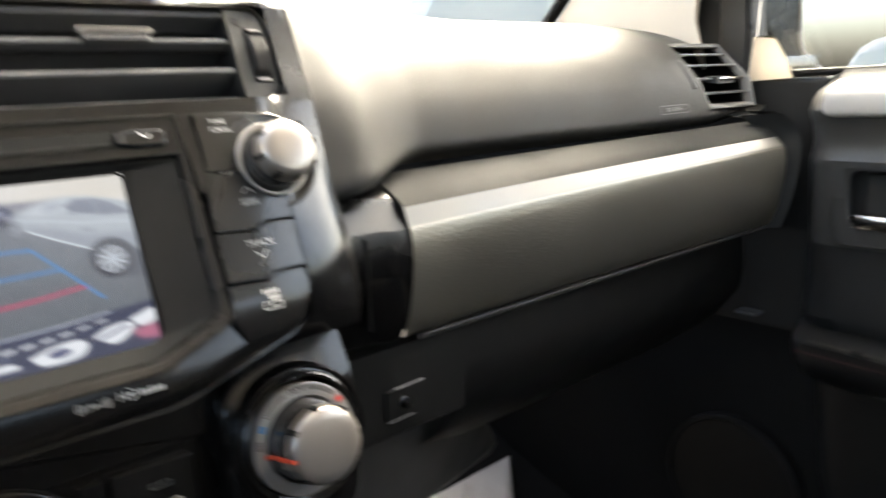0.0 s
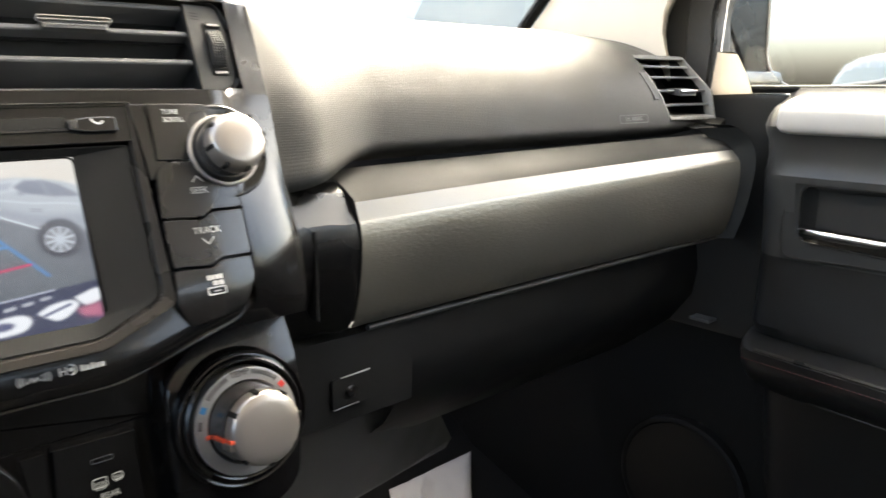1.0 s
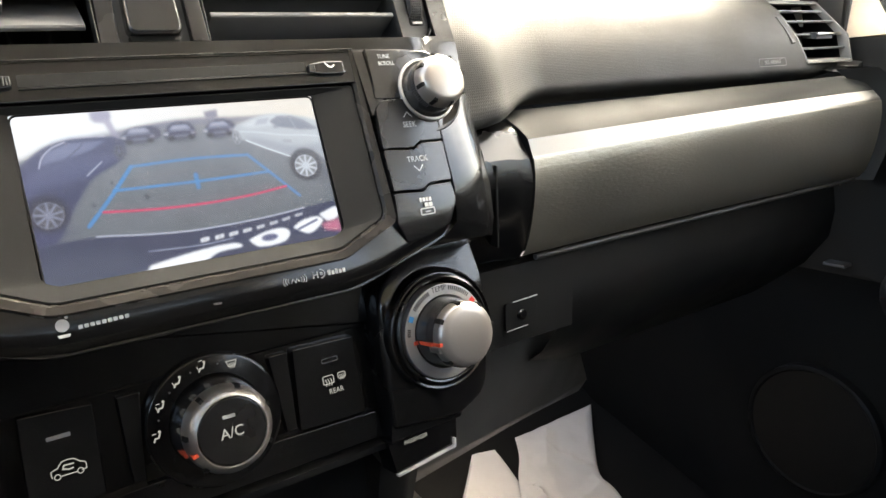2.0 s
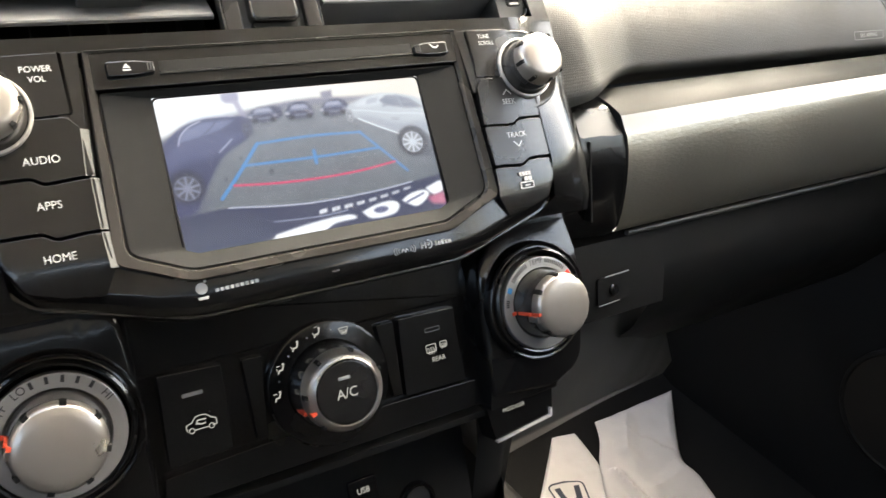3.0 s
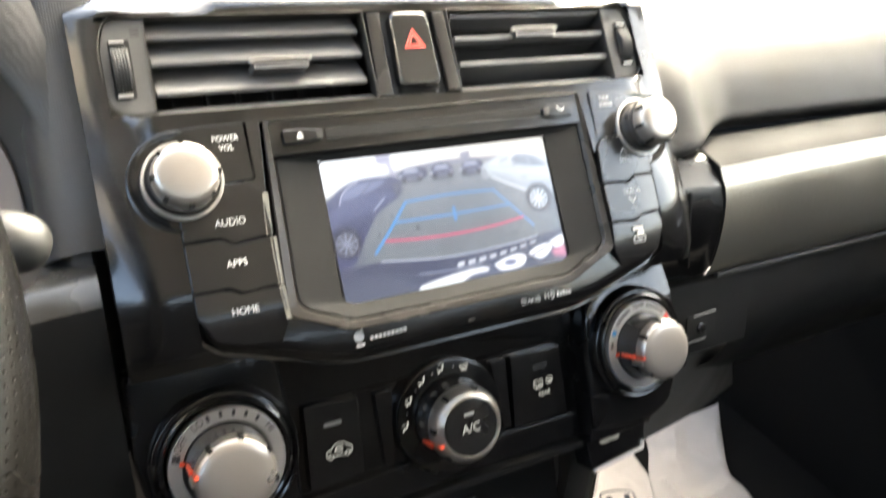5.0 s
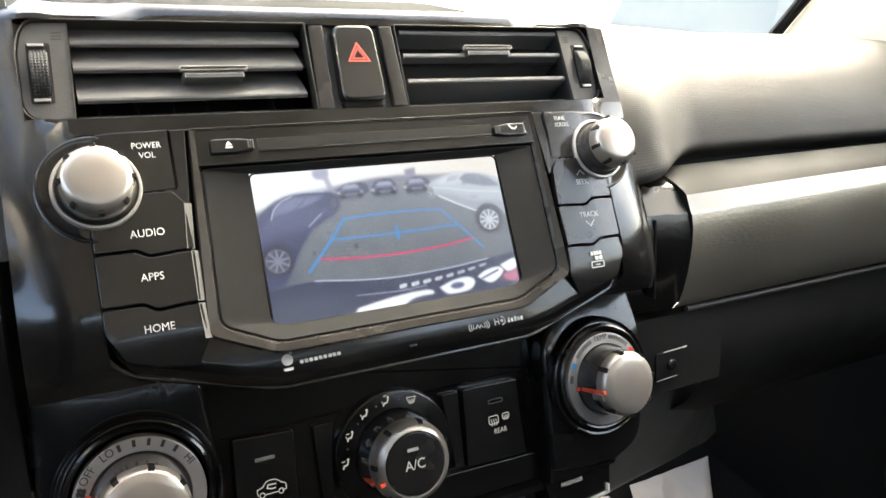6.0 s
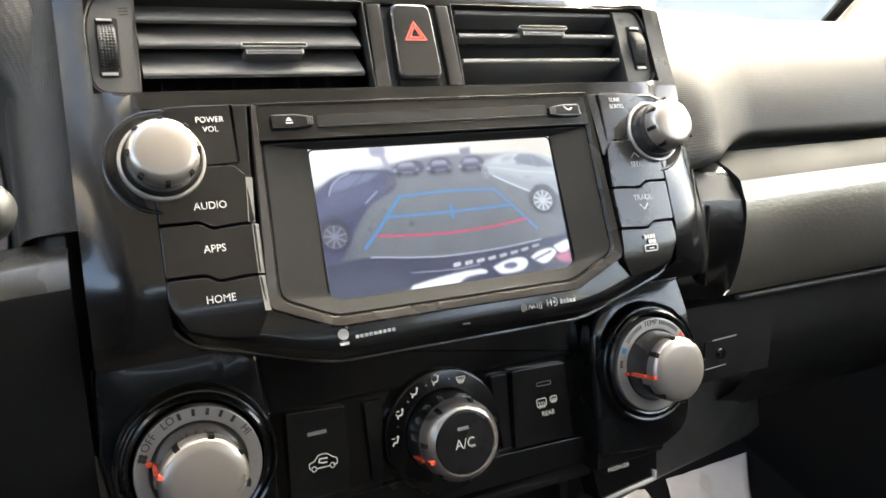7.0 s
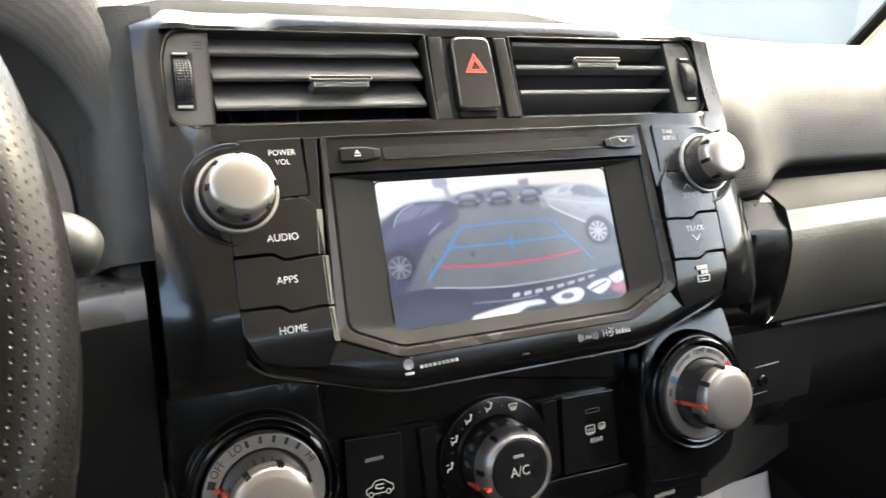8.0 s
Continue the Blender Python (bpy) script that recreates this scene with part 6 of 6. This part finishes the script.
bm = stack([lift(cup, 0), lift(inset(cup, 4), -20), lift(inset(cup, 9), -26)], DOOR, False, True)
part("handle_cup", bm, MATTE, door)
fr_o = rounded([(32, -45), (240, -40), (240, 35), (32, 35)], [16, 4, 4, 10])
fr_i = rounded([(48, -25), (236, -23), (236, 25), (48, 25)], [13, 4, 4, 9])
part("handle_frame", ring(fr_o, fr_i, -4, 3.0, 1.5, DOOR), MATTE, door, "raised black frame", 40)
part("frame_line", stroke(rounded([(34.5, 33), (34.5, -42.5), (238, -38)], [0, 10, 0], 6)[:], 0.9, 2.2, DOOR, 1.2), KEYEDGE, door)
rows = []
for t in range(13):
    s = t / 12
    y, h = 46 + 150 * s, 7.5 + 1.5 * s + 16 * max(0, s - 0.55)
    z = -19.5 - 6 * s + 5 * max(0, s - 0.6)
    rows.append([DOOR @ Vector((y, z + h * c, 2 + w - 7 * (s < 0.02))) for c, w in ((-1, -6), (-1, 2), (-0.6, 5), (0.5, 6), (1, 3), (1, -6))])
part("handle", loft(rows, close=True), CHROME, door, "chrome pull handle", 60)
part("lock_lever", ring(rounded([(130, -14), (150, -14), (146, 14), (133, 14)], 2), rounded([(133.5, -10), (147, -10), (144, 10), (135.5, 10)], 1.5), -12, 0, 0.8, DOOR), SATIN, door, "black lock lever")
part("lock_mark", plate([(125, -8), (131, -8), (130, 12), (128.5, 12)], -12, -2, 0.4, DOOR), RED, door, "red unlocked mark")
part("stitching", join(*[tube([(0.6085 + 0.016 * max(0, 1 + (y + 0.25) / 0.25), y, 1.0075), (0.6085 + 0.016 * max(0, 1 + (y + 0.25) / 0.25), y - 0.0032, 1.0075)], 0.0005, 5) for y in [-0.02 - 0.0052 * i for i in range(60)]]), STITCH, door, "row of dark red stitches")
# Bead and line added for the highlights along the armrest.
part("armrest_glint", tube([(0.6110 + 0.018 * max(0, 1 + (y + 0.25) / 0.25), y, 1.0165) for y in (-0.03, -0.09, -0.16, -0.25, -0.45, -0.70)], 0.0024, 8), KEYEDGE, door, "bead added for the highlight on the armrest's upper edge")
part("armrest_line", tube([(0.6290 + 0.018 * max(0, 1 + (y + 0.25) / 0.25), y, 0.9735) for y in (-0.08, -0.16, -0.25, -0.45, -0.70)], 0.0007, 6), KEYEDGE, door, "fine bright line")
for y in (-0.118, -0.178):
    part("sill_clip", box(0.662, y - 0.020, 1.2475, 0.6705, y - 0.002, 1.2545, 0.0016), SATIN, door)
    part("sill_clip", box(0.6690, y - 0.026, 1.2525, 0.6840, y - 0.019, 1.2575, 0.0016), SATIN, door)
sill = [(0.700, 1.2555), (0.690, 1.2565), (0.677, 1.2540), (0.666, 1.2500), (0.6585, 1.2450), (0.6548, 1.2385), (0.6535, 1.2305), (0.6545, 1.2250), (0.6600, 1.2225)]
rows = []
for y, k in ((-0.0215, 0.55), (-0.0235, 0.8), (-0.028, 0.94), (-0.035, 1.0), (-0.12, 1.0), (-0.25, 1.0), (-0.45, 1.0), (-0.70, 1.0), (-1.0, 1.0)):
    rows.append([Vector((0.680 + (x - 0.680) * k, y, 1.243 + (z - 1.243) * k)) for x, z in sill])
# The ledge's paleness is painted daylight.
part("sill_tray", loft([[p for p in curve(r, 3)] for r in rows]), SILLV, door, "rolled ledge below the window, coloured pale as if sunlit", 60)
grille = part("speaker_grille", lathe(0, 0, [(84, -14), (84, 1), (82, 2.6), (79, 3), (77, 0.8), (60, 1.5), (0, 2)], Matrix(((0, 0, -1, 0.728), (-1, 0, 0, 0.082), (0, 1, 0, 0.790), (0, 0, 0, 1))) @ Matrix.Scale(0.001, 4), 64), LID, door, "round black speaker grille")
# window frame and glass
post = [(0.720, 0.080, 1.235), (0.720, 0.076, 1.30), (0.719, 0.071, 1.36), (0.700, 0.0, 1.45), (0.625, -0.32, 1.68)]
rows = []
for p in curve(post, 6):
    rows.append([p + Vector((0.0, 0.060, 0)), p + Vector((-0.001, 0.034, 0)), p + Vector((-0.005, 0.031, 0)), p + Vector((-0.005, 0.004, 0)), p + Vector((0, 0, 0)), p + Vector((0.03, 0, 0)), p + Vector((0.03, 0.060, 0))])
part("window_frame", loft(rows, close=True), MATTE, door, "black window frame", 40)
part("frame_bead", tube([p + Vector((-0.003, 0.0, 0.0)) for p in curve(post, 6)], 0.0025, 8), GUN, door)
part("roof_frame", tube([(0.615, -0.34, 1.68), (0.60, -0.6, 1.70), (0.60, -1.0, 1.69)], 0.02, 8), MATTE, door)
glass = part("pane", loft([[(0.735, y, 1.250), (0.730, y - 0.01, 1.36), (0.66, y - 0.15, 1.60), (0.625, y - 0.22, 1.69)] for y in (0.08, -0.2, -0.5, -0.98)], thick=0.004), GLASS, door, "clear side window")
glass.visible_shadow = False
part("front_edge", box(0.706, -0.01, 1.0, 0.73, 0.16, 1.258, 0.006), ARMV, door)
# Made-up grey strip that stands for a small glint beside the door.
part("glint_strip", box(0.690, 0.042, 1.014, 0.708, 0.066, 1.0175, 0.0012), SLAT, door, "thin grey strip added for a glint")
part("waist_seal", tube([(0.712, 0.06, 1.262), (0.712, -0.4, 1.264), (0.712, -1.0, 1.264)], 0.004, 8), DEEP, door)
corner = [(0.702, 0.069, 1.256), (0.702, 0.023, 1.258), (0.701, 0.031, 1.278), (0.700, 0.041, 1.296), (0.700, 0.047, 1.299), (0.700, 0.063, 1.299)]
bm = bmesh.new()
f = bm.faces.new([bm.verts.new(p) for p in corner])
bmesh.ops.solidify(bm, geom=[f], thickness=0.004)
part("corner_trim", bm, BEIGE, door, "beige corner trim")

# outside mirror
mirror = thing("side_mirror", (1.0, 0.08, 1.33), "black door mirror with a bright reflecting glass", "door mirror")
tn, nn = Vector((0.871, -0.49, 0)), Vector((-0.49, -0.871, 0))
MM = Matrix((( tn.x, 0, nn.x, 1.008), (tn.y, 0, nn.y, 0.062), (0, 1, 0, 1.335), (0, 0, 0, 1))) @ Matrix.Scale(0.001, 4)
shape = rounded([(-104, -48), (-66, -74), (80, -60), (118, -30), (114, 84), (-108, 88)], [40, 30, 34, 30, 20, 24], 7)
part("glass", plate(shape, -2, 1.2, 0.3, MM), MIRROR, mirror, "bright mirror glass")
out = rounded([(-118, -84), (84, -80), (136, -36), (130, 104), (-214, 108), (-178, 33), (-144, -34)], [10, 30, 34, 30, 20, 30, 20], 7)
part("housing", stack([lift(out, -3), lift(inset(out, 2), -1), lift(inset(shape, -4), -1)][:2] + [lift(inset(out, 5), 0)], MM, False, True), GLOSS, mirror, "black mirror housing", 50)
part("shell", stack([lift(out, -3), lift(out, -40), lift(inset(out, 24), -90), lift(inset(out, 56), -115)], MM, False, True), GLOSS, mirror, "", 50)
part("glass_rim", ring(inset(shape, -3.5), shape, -2, 3.0, 1.0, MM), RINGS, mirror, "", 40)
part("foot", box(0.76, 0.10, 1.25, 0.95, 0.17, 1.285, 0.012), GLOSS, mirror, "black mirror foot")

# passenger's face vent in the pad's end
side_vent = thing("side_air_vent", (0.64, 0.07, 1.262), "slatted side air vent with a grey rim and chrome tab", "air vent")


def on_vent(pts, out, z_up=0.0):
    """Points (x, z) laid on the vent's bowed front, moved towards the cabin by out."""
    return [(x, vent_y(z) - out, z + z_up) for x, z in pts]


vin = inset(VENT_OUT, 0.0036)
part("rim", stack([on_vent(VENT_OUT, -0.03), on_vent(VENT_OUT, 0.0006), on_vent(inset(VENT_OUT, 0.0008), 0.0020), on_vent(inset(VENT_OUT, 0.0026), 0.0020), on_vent(vin, 0.0008), on_vent(inset(VENT_OUT, 0.0046), -0.008)], ONE, False, False), VRIM, side_vent, "pale grey rim", 40)
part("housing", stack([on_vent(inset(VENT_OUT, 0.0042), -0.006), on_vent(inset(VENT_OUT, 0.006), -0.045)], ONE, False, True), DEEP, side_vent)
for z, x0, x1 in ((1.2838, 0.597, 0.684), (1.2733, 0.5925, 0.685), (1.2606, 0.594, 0.685), (1.2472, 0.597, 0.685)):
    y = vent_y(z) + 0.003
    part("slat", stack([[(x, y, z - 0.0012), (x, y - 0.0004, z), (x, y, z + 0.0010), (x, y + 0.018, z + 0.0014), (x, y + 0.018, z - 0.0006)] for x in (x0, x1)], ONE), SLAT, side_vent)
y = vent_y(1.2595)
tab = part("tab", stack([[(x, y + 0.012, z) for x, z in rect(0.628, 1.2575, 0.655, 1.2630)], [(x, y - 0.003, z) for x, z in rect(0.627, 1.2560, 0.656, 1.2620)]], ONE), SLAT, side_vent)
part("tab_edge", tube([(0.6265, y - 0.0035, 1.2605), (0.6565, y - 0.0035, 1.2605)], 0.0015, 8), CHROME, tab, "chrome edge")
wheel_pts = rounded([(0.5735, 1.2780), (0.5800, 1.2785), (0.5832, 1.2650), (0.5845, 1.2530), (0.5775, 1.2520), (0.5760, 1.2650)], 0.0015, 3)
well = [(x + (x - 0.5790) * 0.25, z + (z - 1.265) * 0.12) for x, z in wheel_pts]
part("wheel_slot", stack([on_vent(well, -0.006), on_vent(well, 0.0022)], ONE), DEEP, side_vent)
part("thumb_wheel", stack([on_vent(wheel_pts, -0.004), on_vent(wheel_pts, 0.0035), on_vent(inset(wheel_pts, 0.0012), 0.0046)], ONE), KNURL, side_vent, "ribbed black thumb wheel")
part("mark", stack([on_vent(rect(0.5755, 1.2455, 0.5805, 1.2492), 0.001), on_vent(rect(0.5755, 1.2455, 0.5805, 1.2492), 0.0026)], ONE), SATIN, side_vent)


# ---------------------------------------------------------------- airbag wording on the pad
SRS = local((0.537, 0.0485, 1.2365), 12)
air = tagged(new("airbag_wording"), "embossed airbag wording on the dash pad", "lettering")
air.location = SRS.translation
ORIGIN[air] = Vector(SRS.translation)
part("lettering", lettering("SRS AIRBAG", 3.4, 0, 0, 1.2, SRS, turn=1), GREYPRINT, air)
part("outline", stroke(rounded(rect(-21, -3.4, 21, 3.4), 1, 2), 0.35, 1.2, SRS, closed=True), GREYPRINT, air)

# ---------------------------------------------------------------- paper floor mats
def paper_z(x, y):
    return 0.6608 + 0.28 * (y - 0.33)


def crumple(p, folds, seed):
    """Height of the creases at a place on a sheet."""
    z = 0.0
    for k, (f, amp) in enumerate(((6.0, 0.010), (13.0, 0.006), (29.0, 0.0034), (61.0, 0.0016))):
        z += (1 - abs(noise.noise(Vector((p.x * f + 3 * k, p.y * f * 0.8, seed + k)))) * 2.2) * amp * 0.6
    for (ax, ay), (bx, by), h, wd in folds:
        d = Vector((bx - ax, by - ay))
        q = Vector((p.x - ax, p.y - ay))
        k = max(0.0, min(1.0, q.dot(d) / d.length_squared))
        z += h * max(0.0, 1 - (q - d * k).length / wd)
    return z


def paper_mat(left, right, folds, seed, lift_z, label):
    """A crumpled sheet between its left and right edges (lines of x, y), with sharp folds along given lines."""
    n, m = 44, 34
    L, R = curve([(*p, 0) for p in left], 12), curve([(*p, 0) for p in right], 12)
    pick = lambda c, t: c[min(len(c) - 2, int(t * (len(c) - 1)))].lerp(c[min(len(c) - 1, int(t * (len(c) - 1)) + 1)], t * (len(c) - 1) - int(t * (len(c) - 1)))
    rows = []
    for i in range(n + 1):
        row = []
        for j in range(m + 1):
            t, s = i / n, j / m
            p = pick(L, t).lerp(pick(R, t), s)
            z = crumple(p, folds, seed)
            edge = min(s, 1 - s, t, 1 - t)
            row.append((p.x, p.y, paper_z(p.x, p.y) + lift_z + z * min(1.0, edge * 9 + 0.3)))
        rows.append(row)
    a, b = left[0], right[-1]
    th = thing("paper_floor_mat", ((a[0] + b[0]) / 2, (a[1] + b[1]) / 2, 0.66), label, "floor mat", "paper mats in the footwell")
    sheet = part("sheet", loft(rows), PAPER, th, "", 22)
    sheet.modifiers.new("thickness", 'SOLIDIFY').thickness = 0.0006
    return th


FOLDS_A = [((0.36, 0.30), (0.30, 0.22), 0.010, 0.02)]
mat_a = paper_mat([(0.47, 0.437), (0.392, 0.362), (0.325, 0.304), (0.20, 0.19)], [(0.506, 0.430), (0.50, 0.378), (0.49, 0.331), (0.46, 0.17)],
                  FOLDS_A, 1.3, 0.0, "off-white creased paper floor mat with a dark printed emblem")
paper_mat([(0.546, 0.430), (0.524, 0.395), (0.486, 0.351), (0.425, 0.252), (0.39, 0.17)], [(0.710, 0.432), (0.648, 0.365), (0.607, 0.314), (0.604, 0.275), (0.568, 0.17)],
                  [((0.499, 0.334), (0.50, 0.20), 0.012, 0.012), ((0.60, 0.42), (0.545, 0.36), 0.008, 0.018), ((0.60, 0.30), (0.53, 0.29), 0.006, 0.02), ((0.565, 0.40), (0.60, 0.33), 0.006, 0.015)], 4.7, 0.008, "off-white crumpled paper floor mat on the carpet")
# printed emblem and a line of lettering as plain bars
PM = Matrix.Translation((0.421, 0.334, 0.0)) @ Matrix.Rotation(radians(-14), 4, 'Z') @ Matrix.Scale(0.001, 4)


def printed(bm):
    """Lays a flat print onto the first sheet."""
    bmesh.ops.subdivide_edges(bm, edges=bm.edges[:], cuts=1)
    for v in bm.verts:
        v.co.z = v.co.z * 0.5 + paper_z(v.co.x, v.co.y) + crumple(v.co, FOLDS_A, 1.3) + 0.0016
    return bm


eo = rounded([(-27, 24), (-20, -22), (20, -22), (27, 24)], 10, 6)
part("emblem", printed(join(ring(eo, inset(eo, 2.2), 0, 0.5, 0.1, PM), plate([(-18, 16), (-10, 16), (-6, -2), (6, -2), (10, 16), (18, 16), (11, -16), (5, -16), (4, -8), (-4, -8), (-5, -16), (-11, -16)], 0, 0.5, 0.0, PM))), INK, mat_a, "dark printed emblem")
for k in range(5):
    u = -44 + 19.0 * k
    part("letter_bar", printed(plate(rect(u, -43, u + 13, -30), 0, 0.5, 0.0, PM)), INK, mat_a)

# ---------------------------------------------------------------- parked cars outside
def parked_car(at, turn, paint, label, tall=1.0):
    m = Matrix.Translation(at) @ Matrix.Rotation(radians(turn), 4, 'Z')
    c = thing("parked_car", at, label, "car", "parked cars outside")
    side = [(-2.25, 0.35), (-2.3, 0.7), (-2.2, 0.95), (-1.2, 1.02), (-0.55, 1.50 * tall), (0.9, 1.55 * tall), (1.75, 1.02), (2.2, 0.95), (2.28, 0.6), (2.2, 0.32)]
    prof = [(q.x, q.y) for q in curve([(x, z, 0) for x, z in side], 3)]
    rows = []
    for k, (s, inn) in enumerate(((-0.88, 0.10), (-0.9, 0.0), (-0.6, -0.02), (0.6, -0.02), (0.9, 0.0), (0.88, 0.10))):
        rows.append([m @ Vector((x, s * (1 - 0.16 * max(0, z - 1.0)), z - inn * (z > 0.9))) for x, z in prof])
    part("body", loft(rows, close=True), paint, c, "", 40)
    for s in (-1, 1):
        part("side_window", loft([[m @ Vector((x, s * (0.905 - 0.145 * max(0, z - 1.0)), z)) for x, z in seg] for seg in (((-0.95, 1.08), (-0.48, 1.42 * tall)), ((0.2, 1.08), (0.2, 1.46 * tall)), ((1.45, 1.08), (0.95, 1.44 * tall)))], thick=0.01), CARGLASS, c)
        for x in (-1.4, 1.4):
            q = m @ Matrix.Translation((x, s * 0.80, 0.33)) @ Matrix.Rotation(radians(-90 * s), 4, 'X') @ Matrix.Scale(0.001, 4)
            w = part("wheel", lathe(0, 0, [(330, -100), (330, 90), (300, 110), (215, 112), (205, 100)], q, 32), DEEP, c)
            part("rim", lathe(0, 0, [(208, 60), (208, 104), (190, 100), (60, 108), (0, 108)], q, 24), RINGS, w)
    part("windscreen", loft([[m @ Vector((-1.18 + 0.02, y, 1.05)), m @ Vector((-0.62, y * 0.86, 1.46 * tall))] for y in (-0.72, 0, 0.72)], thick=0.01), CARGLASS, c)
    return c


PAINTW = surface("white_car_paint", (0.62, 0.63, 0.64), 0.2, grain=300, bump=0.0, vary=0.05, coat=0.6)
PAINTR = surface("red_car_paint", (0.4, 0.03, 0.03), 0.2, grain=300, bump=0.0, vary=0.05, coat=0.6)
parked_car((4.9, 3.75, 0), 130, PAINTW, "tall white van parked beyond the windscreen", 1.45)
parked_car((3.6, -8.5, 0), 85, PAINTW, "white car parked behind on the lot")
parked_car((6.6, -15.5, 0), 80, PAINTR, "red car parked further back on the lot")
